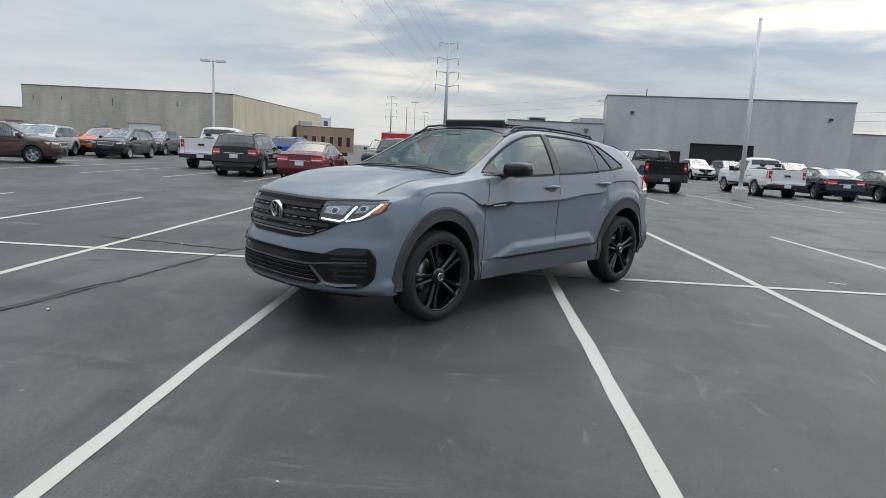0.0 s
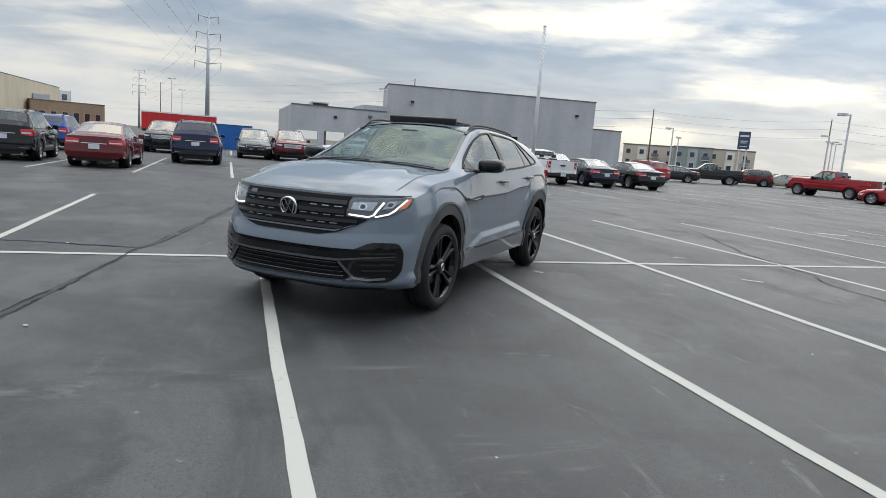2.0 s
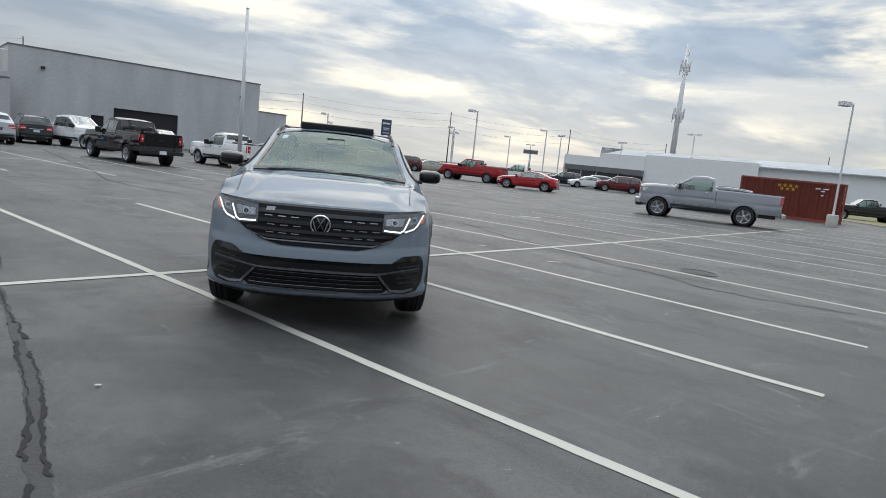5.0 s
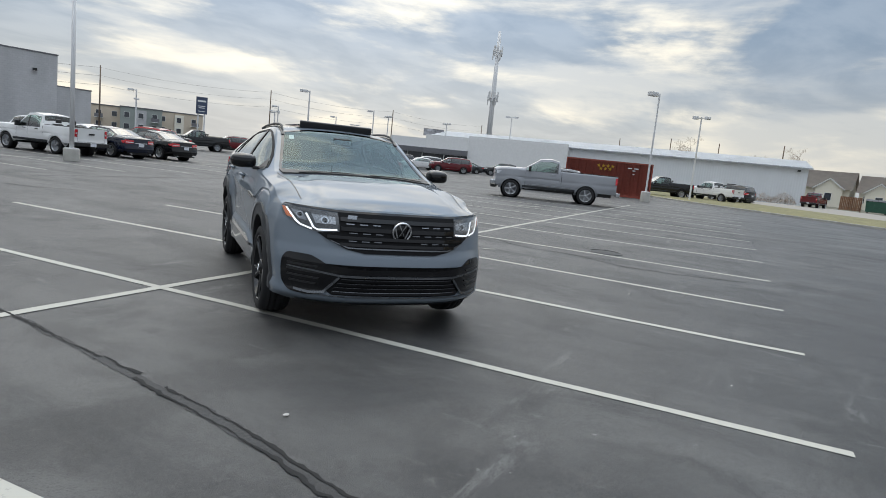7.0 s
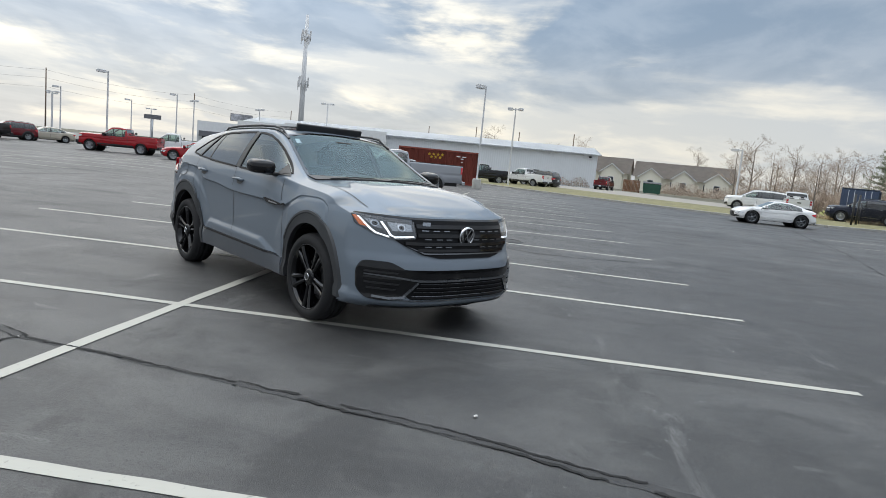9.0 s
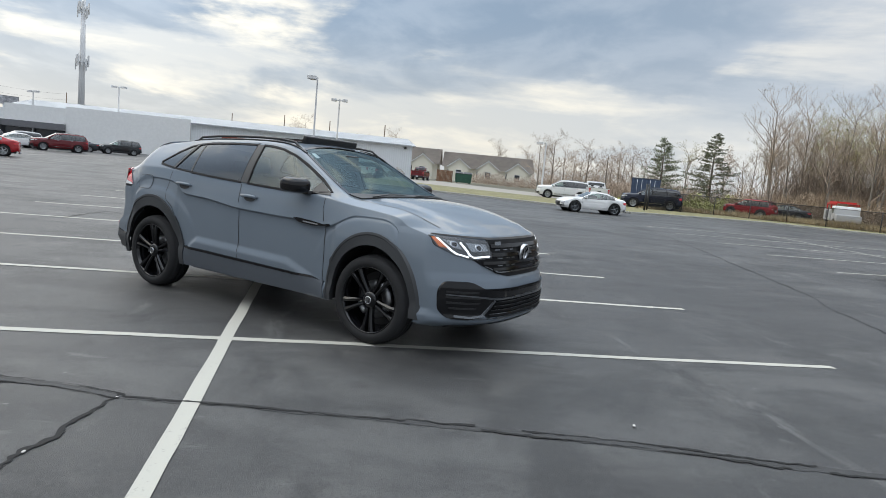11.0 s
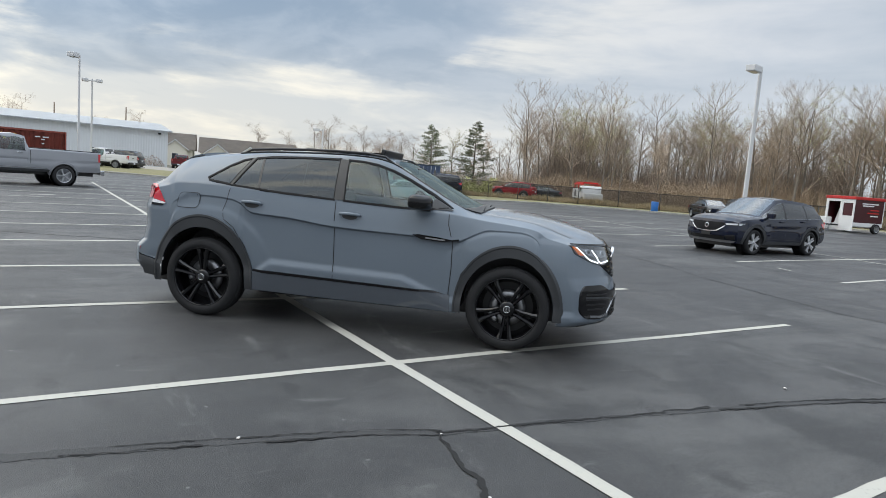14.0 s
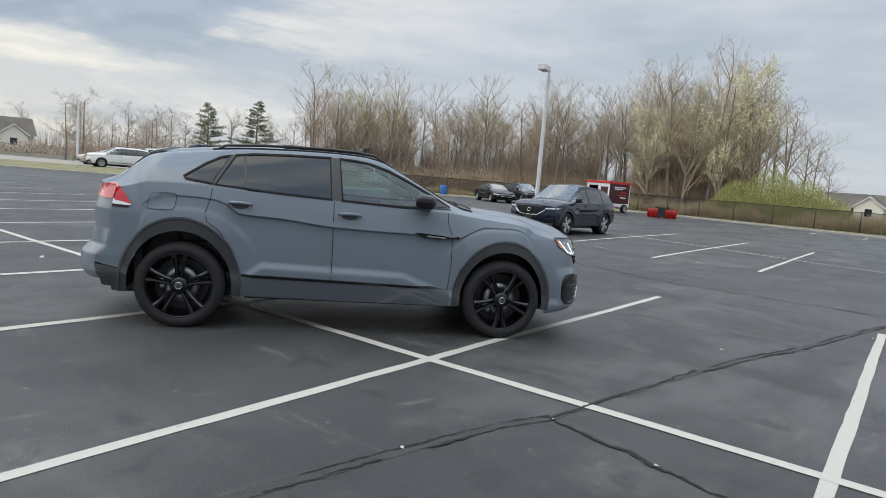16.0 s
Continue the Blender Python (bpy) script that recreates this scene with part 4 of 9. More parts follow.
CHROME = mat("bright_chrome", (0.62, 0.63, 0.65), 0.16, metal=1.0, vary=0.03)
DARK_CHROME = mat("dark_satin_metal", (0.20, 0.21, 0.225), 0.28, metal=1.0, vary=0.05)
TYRE = mat("tyre_rubber", (0.020, 0.020, 0.021), 0.75, vary=0.25, scale=6, fine=90, bump=0.15, spec=0.25)
STEEL = mat("brake_steel", (0.30, 0.30, 0.31), 0.35, metal=0.9, vary=0.1, fine=80)
ALLOY = mat("silver_alloy", (0.45, 0.46, 0.48), 0.3, metal=0.9, vary=0.05)
# the gloss colours tone down the warm sky mirrored in these panes
CAR_GLASS = glass_mat("clear_car_glass", (0.44, 0.57, 0.55), gloss_floor=0.06, gloss_tint=(0.84, 0.92, 0.95), steepness=0.6)
PRIVACY_GLASS = glass_mat("privacy_glass", (0.045, 0.055, 0.062), gloss_floor=0.045, gloss_tint=(0.84, 0.92, 1.0), steepness=0.55)
SCREEN_GLASS = glass_mat("windscreen_glass", (0.50, 0.58, 0.57), gloss_floor=0.03, gloss_tint=(0.58, 0.70, 0.71), steepness=0.6)
LENS_GLASS = glass_mat("lamp_lens", (0.9, 0.92, 0.94))
DRL = glow_mat("white_running_light", (0.95, 0.97, 1.0), 0.8)
AMBER = mat("amber_lens", (0.75, 0.17, 0.03), 0.2, coat=0.8)
RED_LENS = mat("red_lamp_lens", (0.50, 0.012, 0.02), 0.15, coat=1.0, vary=0.2, scale=12)
WHITE_LENS = mat("white_lamp_lens", (0.72, 0.70, 0.72), 0.15, coat=1.0)
SEAT_CLOTH = mat("dark_seat_leather", (0.045, 0.043, 0.042), 0.6, vary=0.15, fine=50)
INTERIOR = mat("charcoal_trim", (0.03, 0.03, 0.031), 0.7, vary=0.15)
HEADLINER = mat("pale_headliner", (0.34, 0.33, 0.31), 0.9)


def strip_poly(pts, w):
    """A narrow polygon along a polyline."""
    a, b = [], []
    for i, p in enumerate(pts):
        q, r = Vector(pts[max(i - 1, 0)]), Vector(pts[min(i + 1, len(pts) - 1)])
        t = (r - q).normalized()
        a.append((p[0] - t.y * w / 2, p[1] + t.x * w / 2))
        b.append((p[0] + t.y * w / 2, p[1] - t.x * w / 2))
    return a + b[::-1]


CREASE_X = [-2.0, -1.80, -1.62, -1.45, -1.22, -1.12, -1.0, -0.63, -0.16, 0.28, 0.6, 1.0, 1.06, 1.14, 1.27, 1.51, 1.78, 1.95]
CREASE_Z = [1.08, 1.13, 1.185, 1.185, 1.172, 1.14, 1.062, 1.04, 0.995, 0.984, 0.98, 0.967, 0.99, 1.035, 1.085, 1.092, 1.05, 1.0]


CREASE_AT = np.linspace(-2.0, 1.95, 500)
CREASE_LINE = smooth_curve(np.array(CREASE_X), np.array(CREASE_Z), CREASE_AT)


def crease_height(x):
    return float(np.interp(x, CREASE_AT, CREASE_LINE))


def hero_crease(x, z):
    """The sharp line along the doors that climbs over both wheels, the lower door facet and the boxed flares."""
    zl = crease_height(x)
    fade = min(1.0, max(0.0, (x + 2.0) / 0.3)) * min(1.0, max(0.0, (2.0 - x) / 0.3))
    fade *= 1.0 if -1.1 < x < 1.05 else 0.45
    d = z - zl
    k = min(1.0, max(0.0, -d / 0.020))
    c = fade * (-0.024 * k * k * (3 - 2 * k) + 0.008 * math.exp(-abs(d) / 0.06))
    # the lower facet of the doors, running out in a point at both ends
    edge = 0.615 - 0.02 * x - 0.13 * min(1.0, max(0.0, (-0.80 - x) / 0.16)) - 0.15 * min(1.0, max(0.0, (x - 0.50) / 0.42))
    c += 0.030 * min(1.0, max(0.0, (edge - z) / 0.055))
    # the boxed wheel flares, with a narrow ledge along their upper edge
    for hub in (1.49, -1.49):
        r = math.hypot((x - hub) * 0.98, z - 0.38)
        k = min(1.0, max(0.0, (0.735 - r) / 0.05))
        c += 0.010 * k * k * (3 - 2 * k) * min(1.0, max(0.0, (1.10 - z) / 0.05)) * min(1.0, max(0.0, (z - 0.60) / 0.28))
    return c


HERO_TABLE = [
    # x, sill z, half width, shoulder y, shoulder z, roof-edge y, roof-edge z, crown z
    (-2.46, 0.42, 0.930, 0.885, 1.215, 0.81, 1.235, 1.255),
    (-2.30, 0.39, 0.950, 0.893, 1.240, 0.79, 1.295, 1.325),
    (-2.15, 0.37, 0.955, 0.900, 1.258, 0.75, 1.370, 1.412),
    (-1.95, 0.35, 0.960, 0.908, 1.275, 0.69, 1.478, 1.525),
    (-1.80, 0.34, 0.962, 0.912, 1.285, 0.665, 1.53, 1.575),
    (-1.49, 0.33, 0.965, 0.915, 1.29, 0.65, 1.575, 1.625),
    (-0.90, 0.31, 0.965, 0.918, 1.262, 0.645, 1.640, 1.685),
    (-0.20, 0.30, 0.965, 0.920, 1.232, 0.65, 1.662, 1.702),
    (0.05, 0.30, 0.965, 0.920, 1.222, 0.655, 1.655, 1.695),
    (0.25, 0.30, 0.965, 0.920, 1.215, 0.67, 1.618, 1.660),
    (0.42, 0.30, 0.965, 0.920, 1.210, 0.69, 1.540, 1.584),
    (0.60, 0.30, 0.965, 0.918, 1.206, 0.72, 1.445, 1.492),
    (0.93, 0.30, 0.965, 0.912, 1.198, 0.785, 1.278, 1.325),
    (1.08, 0.30, 0.965, 0.905, 1.180, 0.80, 1.222, 1.262),
    (1.20, 0.30, 0.965, 0.902, 1.165, 0.79, 1.205, 1.238),
    (1.49, 0.30, 0.965, 0.898, 1.140, 0.77, 1.185, 1.220),
    (2.00, 0.28, 0.960, 0.893, 1.085, 0.75, 1.120, 1.160),
    (2.30, 0.27, 0.950, 0.890, 1.045, 0.745, 1.072, 1.102),
    (2.44, 0.27, 0.940, 0.885, 1.018, 0.74, 1.040, 1.062),
    (2.49, 0.27, 0.930, 0.880, 1.000, 0.735, 1.015, 1.028),
]
def hero_ridge(x, y):
    """The raised middle of the hood, between two creases."""
    if x < 1.14:
        return 0.0
    e = 0.50 + 0.09 * (x - 1.14)
    k = min(1.0, max(0.0, (e + 0.035 - y) / 0.07))
    side = min(1.0, max(0.0, (y - e) / 0.12))
    fade = min(1.0, (x - 1.14) / 0.15) * min(1.0, max(0.0, (2.48 - x) / 0.12))
    return fade * (0.014 * k * k * (3 - 2 * k) - 0.004 * math.exp(-((y - e - 0.06) / 0.05) ** 2) * side)


HERO = Shell(HERO_TABLE, 2.49, -2.46, 0.46, 0.31, flare=0.016, crease=hero_crease, power=3.2, rear_power=4.0, ridge=hero_ridge, waist=0.9, line=crease_height,
             front_slant=[(0.26, -0.14), (0.285, -0.05), (0.32, 0.0), (0.35, 0.005), (0.39, -0.005), (0.50, 0.0), (0.60, 0.0), (0.66, -0.015), (0.72, -0.04), (0.90, -0.075), (1.0, -0.12), (1.05, -0.17)],
             rear_slant=[(0.38, -0.07), (0.47, 0.0), (0.62, -0.01), (0.70, -0.09), (0.85, -0.12), (1.02, -0.11), (1.2, -0.17)])

WIN_FRONT = [(0.905, 1.250), (0.73, 1.348), (0.48, 1.472), (0.31, 1.545), (0.14, 1.592), (-0.01, 1.611), (-0.145, 1.616), (-0.105, 1.240), (0.45, 1.218), (0.72, 1.226)]
WIN_REAR = [(-0.235, 1.618), (-0.60, 1.609), (-0.92, 1.592), (-1.085, 1.569), (-1.225, 1.300), (-0.70, 1.262), (-0.205, 1.243)]
WIN_QUARTER = [(-1.125, 1.563), (-1.21, 1.541), (-1.33, 1.474), (-1.49, 1.352), (-1.472, 1.330), (-1.255, 1.304)]
SCREEN = [(1.115, 0.0), (1.105, 0.40), (1.02, 0.745), (0.30, 0.615), (0.245, 0.35), (0.24, 0.0), (0.245, -0.35), (0.30, -0.615), (1.02, -0.745), (1.105, -0.40)]


def wheel_parts(parent, x, y, s, z=0.385, r=0.385, w=0.25, rim_mat=GLOSS_BLACK, spin=0.0, detail=True):
    """Tyre, rim, spokes, disc and caliper; s: the side that it faces."""
    wheel = empty("wheel")
    wheel.parent = parent
    wheel.matrix_local = pose(x, y, z, 0, 0, 0 if s > 0 else 180) @ pose(0, 0, 0, 0, spin, 0)
    h, rr = w / 2, r * 0.735
    prof = [(rr, h - 0.018), (rr + 0.008, h - 0.004), (rr + 0.03, h + 0.003), (r - 0.055, h + 0.004), (r - 0.022, h - 0.008), (r - 0.008, h - 0.03), (r - 0.002, h * 0.45)]
    for g in (0.42, 0.0, -0.42):
        if detail:
            prof += [(r, h * (g + 0.06)), (r - 0.009, h * (g + 0.05)), (r - 0.009, h * (g - 0.05)), (r, h * (g - 0.06))]
    prof += [(r - 0.002, -h * 0.45), (r - 0.008, -h + 0.03), (r - 0.03, -h + 0.004), (rr, -h + 0.012)]
    part("tyre", lathe_bm(prof, 56 if detail else 28), TYRE, wheel)
    part("rim", lathe_bm([(rr + 0.006, h - 0.010), (rr + 0.002, h - 0.004), (rr - 0.006, h - 0.010), (rr - 0.014, h - 0.06), (rr - 0.05, -h * 0.3), (rr - 0.03, -h + 0.02)], 48), rim_mat, wheel)
    bm = bmesh.new()
    for k in range(5):
        a0 = 2 * math.pi * k / 5 + math.pi / 2
        for side in (-1, 1):
            # each of the five arms is a pair of chamfered blades that part towards the rim
            b2 = bmesh.new()
            stations = []
            for rad, off, wd, dep in ((0.040, 0.015, 0.014, -0.030), (rr * 0.45, 0.021, 0.017, -0.022), (rr * 0.80, 0.034, 0.022, -0.012), (rr - 0.010, 0.046, 0.027, -0.008)):
                row = []
                for dy, dw in ((h + dep - 0.045, 1.0), (h + dep - 0.012, 1.0), (h + dep, 0.30), (h + dep - 0.004, -0.55), (h + dep - 0.018, -0.90), (h + dep - 0.045, -0.90)):
                    t = side * (off + dw * wd)
                    row.append(b2.verts.new((math.cos(a0) * rad - math.sin(a0) * t, dy, math.sin(a0) * rad + math.cos(a0) * t)))
                stations.append(row)
            for p, q in zip(stations, stations[1:]):
                for i in range(5):
                    b2.faces.new((p[i], p[i + 1], q[i + 1], q[i]))
            bmesh.ops.recalc_face_normals(b2, faces=b2.faces[:])
            join(bm, b2)
    part("spokes", bm, rim_mat, wheel)
    part("hub", lathe_bm([(0.0, h - 0.012), (0.05, h - 0.014), (0.072, h - 0.022), (0.078, h - 0.05), (0.06, h - 0.09)], 24), rim_mat, wheel)
    if detail:
        cap = part("centre_cap", lathe_bm([(0.0, h - 0.006), (0.030, h - 0.007), (0.034, h - 0.012)], 24), SATIN_BLACK, wheel)
        part("cap_ring", lathe_bm([(0.027, h - 0.0055), (0.027, h - 0.003), (0.032, h - 0.003), (0.033, h - 0.008)], 24), CHROME, cap)
        zig = bmesh.new()
        add_zigzag(zig, 0.024, h - 0.004, 0.003)
        part("cap_mark", zig, CHROME, cap)
        for k in range(5):
            a = 2 * math.pi * (k + 0.5) / 5 + math.pi / 2
            part("lug_nut", lathe_bm([(0.0, h - 0.018), (0.009, h - 0.018), (0.010, h - 0.04)], 8), BLACK_METAL, wheel).matrix_local = pose(0.056 * math.cos(a), 0, 0.056 * math.sin(a))
    part("brake_disc", lathe_bm([(0.07, 0.0), (0.07, 0.012), (0.165, 0.012), (0.165, -0.012), (0.07, -0.012)], 36), STEEL, wheel)
    cal = tube_bm([(0.155 * math.cos(a), 0.012, 0.155 * math.sin(a)) for a in (radians(-24 + 8 * k) for k in range(7))], [0.026, 0.034, 0.036, 0.036, 0.036, 0.034, 0.026], 8)
    part("caliper", cal, STEEL if not detail else ALLOY, wheel)
    part("wheel_back", lathe_bm([(0.0, -0.06), (rr - 0.03, -0.05)], 24), SATIN_BLACK, wheel)
    return wheel


def add_zigzag(bm, r, y, t):
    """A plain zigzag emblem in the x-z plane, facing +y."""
    pts = [(-0.80, 0.45), (-0.42, -0.72), (0.0, 0.12), (0.42, -0.72), (0.80, 0.45)]
    for run in (pts, [(-0.40, 0.85), (0.0, 0.12), (0.40, 0.85)]):
        poly = strip_poly([(a * r, b * r) for a, b in run], r * 0.17)
        vs = [bm.verts.new((p[0], y, p[1])) for p in poly]
        n = len(run)
        for i in range(n - 1):
            bm.faces.new((vs[i], vs[i + 1], vs[2 * n - 2 - i], vs[2 * n - 1 - i]))


def pebble_bm(a, b, c, power=0.62, n=20):
    """A rounded block: a sphere squared off towards its box."""
    bm = bmesh.new()
    bmesh.ops.create_uvsphere(bm, u_segments=2 * n, v_segments=n, radius=1.0)
    for v in bm.verts:
        v.co = Vector([k * math.copysign(abs(w) ** power, w) for k, w in zip((a, b, c), v.co)])
    return bm


def build_hero():
    car = tagged(empty("suv", pose(-0.381, 7.853, -0.010, 0, 0, -127.8)), "slate grey SUV with black wheels and lit running lights", "car")
    part("body", HERO.shell_bm(0.024, 76, 16, 18, holes_side=[ring_of(p, 0.004) for p in (WIN_FRONT, WIN_REAR, WIN_QUARTER)], holes_top=[SCREEN],
                arches=[(1.49, 0.38, 0.455, 0.52), (-1.49, 0.38, 0.475, 0.54)], cap=64), SLATE, car, "slate grey painted body shell", smooth=True)
    for s in (1, -1):
        side = HERO.side(s)
        # arches
        part("wheel_arch_trim", arch_band_bm(HERO, s, 1.49, 0.38, 0.428, 0.478, 0.500, 0.585, 0.010, 0.05, 0.31), CLADDING, car, "dark grey plastic arch cladding", smooth=True, angle=25)
        part("wheel_arch_trim", arch_band_bm(HERO, s, -1.49, 0.38, 0.446, 0.495, 0.525, 0.615, 0.010, 0.05, 0.31), CLADDING, car, "dark grey plastic arch cladding", smooth=True, angle=25)
        for hx, a, b in ((1.49, 0.435, 0.475), (-1.49, 0.445, 0.485)):
            bm = bmesh.new()
            rows = []
            for i in range(25):
                t = math.pi * (-0.02 + 1.04 * i / 24)
                x, z = hx + a * math.cos(t), 0.38 + b * math.sin(t)
                rows.append([bm.verts.new((x, s * 0.93, z)), bm.verts.new((x, s * 0.60, z)), bm.verts.new((hx, s * 0.58, 0.40))])
            for r0, r1 in zip(rows, rows[1:]):
                bm.faces.new((r0[0], r0[1], r1[1], r1[0]))
                bm.faces.new((r0[1], r0[2], r1[1]))
            part("wheel_well", bm, SATIN_BLACK, car)
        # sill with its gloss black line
        part("sill_panel", patch_bm([(-0.985, 0.315), (0.965, 0.305), (0.955, 0.462), (-0.965, 0.492)], side, 0.1, 0.012, 0.03), mat_sill, car, "dark slate sill panel below a black strip")
        part("sill_strip", patch_bm([(-0.965, 0.490), (0.90, 0.462), (0.82, 0.482), (-0.965, 0.515)], side, 0.1, 0.016, 0.02), GLOSS_BLACK, car)
        # doors: shut lines, handles
        for cut in ([(0.935, 0.36), (0.955, 0.70), (0.95, 0.95), (0.90, 1.10), (0.895, 1.195)], [(-0.165, 0.33), (-0.17, 0.80), (-0.18, 1.225)], [(-0.995, 0.52), (-1.05, 0.72), (-1.17, 0.90), (-1.275, 0.97), (-1.29, 1.06), (-1.255, 1.17), (-1.238, 1.295)], [(-0.19, 1.625), (-0.16, 1.235)]):
            part("shut_line", patch_bm(strip_poly(cut, 0.007), side, 0.08, 0.0025), SATIN_BLACK, car)
        fuel = rounded([(-1.785, 1.044), (-1.548, 1.048), (-1.525, 1.200), (-1.745, 1.195)], 0.045, 4)
        if s < 0:
            part("fuel_flap", patch_bm(ring_of(fuel, -0.005), side, 0.03, 0.0060), SLATE, car)
            part("fuel_flap_gap", patch_bm(fuel, side, 0.03, 0.0040), SATIN_BLACK, car)
        for hx, hz in ((-1.0, 1.138), (-0.03, 1.107)):
            # flat black oval: shade of the hollow behind the handle, put in as colour
            dent = [(hx + 0.075 * math.cos(t), hz - 0.006 + 0.032 * math.sin(t)) for t in (2 * math.pi * k / 18 for k in range(18))]
            part("handle_shade", patch_bm(dent, side, 0.05, 0.002), SATIN_BLACK, car)
            p0, p1, p2, p3 = side(hx - 0.10, hz + 0.006, 0.004), side(hx - 0.085, hz + 0.008, 0.034), side(hx + 0.085, hz + 0.006, 0.034), side(hx + 0.10, hz + 0.004, 0.004)
            part("door_handle", tube_bm([p0, p1, (p1 + p2) / 2 + Vector((0, 0, 0.004)), p2, p3], [0.010, 0.015, 0.016, 0.015, 0.010], 8), SLATE, car)
        # name plate on the front door, standing upright over the crease
        def level(x, z, off):
            q = side(x, crease_height(x) + 0.004, off)
            return Vector((q.x, q.y, z))

        part("side_badge", patch_bm([(1.015, 0.962), (0.84, 0.944), (0.66, 0.952), (0.575, 0.988), (0.63, 0.996), (0.83, 0.982), (0.94, 0.968), (1.005, 0.980)], level, 0.05, 0.010, 0.03), GLOSS_BLACK, car)
        part("badge_bar", patch_bm([(0.70, 0.962), (0.88, 0.954), (0.88, 0.966), (0.70, 0.976)], level, 0.05, 0.0125), CHROME, car, "small silver bar in place of lettering")
        # windows
        for nm, poly, gl in (("front_door_window", WIN_FRONT, CAR_GLASS), ("rear_door_window", WIN_REAR, PRIVACY_GLASS), ("quarter_window", WIN_QUARTER, PRIVACY_GLASS)):
            part(nm, patch_bm(poly, side, 0.07, 0.001), gl, car, "clear side glass" if gl is CAR_GLASS else "dark privacy glass").visible_shadow = False
            part("window_seal", patch_bm(ring_of(poly, 0.010), side, 0.06, 0.007, 0.02, hole=ring_of(poly, -0.008)), GRILLE_BLACK, car)
        part("window_divider", patch_bm(strip_poly([(-1.005, 1.578), (-0.962, 1.288)], 0.022), side, 0.08, 0.004), SATIN_BLACK, car)
        part("pillar_trim", patch_bm([(-0.150, 1.618), (-0.230, 1.619), (-0.200, 1.240), (-0.112, 1.237)], side, 0.08, 0.0085), SATIN_BLACK, car)
        part("pillar_trim", patch_bm([(-1.090, 1.570), (-1.120, 1.565), (-1.252, 1.305), (-1.228, 1.300)], side, 0.08, 0.0085), SATIN_BLACK, car)
        part("mirror_triangle", patch_bm([(0.93, 1.222), (0.885, 1.252), (0.74, 1.326), (0.70, 1.225)], side, 0.08, 0.007), SATIN_BLACK, car)
        # tail lamp round the corner
        part("tail_lamp", patch_bm([(-2.225, 1.247), (-2.12, 1.247), (-2.035, 1.236), (-1.965, 1.155), (-1.908, 1.078), (-2.02, 1.100), (-2.215, 1.125)], side, 0.05, 0.010, 0.02), RED_LENS, car, "red tail lamp")
        part("tail_lamp_band", patch_bm([(-2.215, 1.123), (-2.02, 1.098), (-1.908, 1.076), (-1.92, 1.064), (-2.205, 1.074)], side, 0.05, 0.010, 0.02), WHITE_LENS, car, "white lamp band")
        part("tail_lamp_base", patch_bm([(-2.205, 1.072), (-1.92, 1.062), (-1.94, 1.044), (-2.20, 1.046)], side, 0.05, 0.008, 0.02), GLOSS_BLACK, car)
        part("rear_bumper_trim", patch_bm([(-2.22, 0.36), (-1.99, 0.345), (-1.985, 0.50), (-2.24, 0.545)], side, 0.06, 0.006), CLADDING, car)
        part("rear_bumper_strip", patch_bm([(-2.24, 0.547), (-1.99, 0.502), (-1.99, 0.512), (-2.24, 0.562)], side, 0.06, 0.009), GLOSS_BLACK, car)
        part("rear_reflector", patch_bm([(-2.26, 0.585), (-2.20, 0.575), (-2.20, 0.625), (-2.25, 0.64)], side, 0.06, 0.006), RED_LENS, car)
        rear_half = [(s * a, b) for a, b in ((0.62, 1.225), (0.918, 1.240), (0.918, 1.112), (0.58, 1.125))]
        part("tail_lamp", patch_bm(rear_half, HERO.rear, 0.06, 0.012), RED_LENS, car)
        # roof rail
        pts = [HERO.top(-1.30, s * 0.60, -0.01)] + [HERO.top(x, s * 0.605, 0.034) for x in (-1.18, -0.9, -0.6, -0.3, 0.0, 0.18)] + [HERO.top(0.36, s * 0.625, -0.01)]
        rail = part("roof_rail", tube_bm(pts, [0.009, 0.012, 0.013, 0.013, 0.013, 0.013, 0.012, 0.009], 8), SATIN_BLACK, car, "black roof rail")
        part("rail_base", patch_bm([(-1.30, s * 0.585), (0.36, s * 0.61), (0.36, s * 0.64), (-1.30, s * 0.62)], HERO.top, 0.12, 0.012, 0.02), SATIN_BLACK, rail)
        # door mirror
        mirror = part("door_mirror", pebble_bm(0.098, 0.118, 0.076), GLOSS_BLACK, car, "black door mirror", smooth=True)
        for v in mirror.data.vertices:
            v.co.z = v.co.z * (1 - 1.3 * max(0.0, v.co.x + 0.02)) if v.co.z > 0 else v.co.z * 0.85
            v.co.x = max(v.co.x, -0.085) - 0.30 * max(0.0, v.co.y)
        mirror.matrix_local = pose(0.655, s * 1.04, 1.285) @ Matrix.Diagonal((1, s, 1, 1))
        part("mirror_glass", box_bm(-0.0875, -0.084, -0.085, 0.05, -0.045, 0.050), CHROME, mirror)
        part("mirror_arm", box_bm(-0.02, 0.07, -0.20, -0.08, -0.075, -0.040, bevel=0.012), SATIN_BLACK, mirror)
        # headlamp
        F = HERO.front
        lampo = [(s * a, b) for a, b in ((0.500, 0.988), (0.70, 1.002), (0.885, 1.016), (0.880, 0.935), (0.785, 0.870), (0.66, 0.832), (0.495, 0.850))]
        lamp = part("headlight", patch_bm(rounded(lampo, 0.02, 3), F, 0.04, 0.010, 0.03), DARK_LAMP, car, "dark headlamp with white light strips")
        part("side_marker", patch_bm([(s * a, b) for a, b in ((0.815, 0.918), (0.858, 0.928), (0.886, 1.000), (0.868, 1.002))], F, 0.02, 0.016, 0.006), AMBER, lamp, "amber side marker")
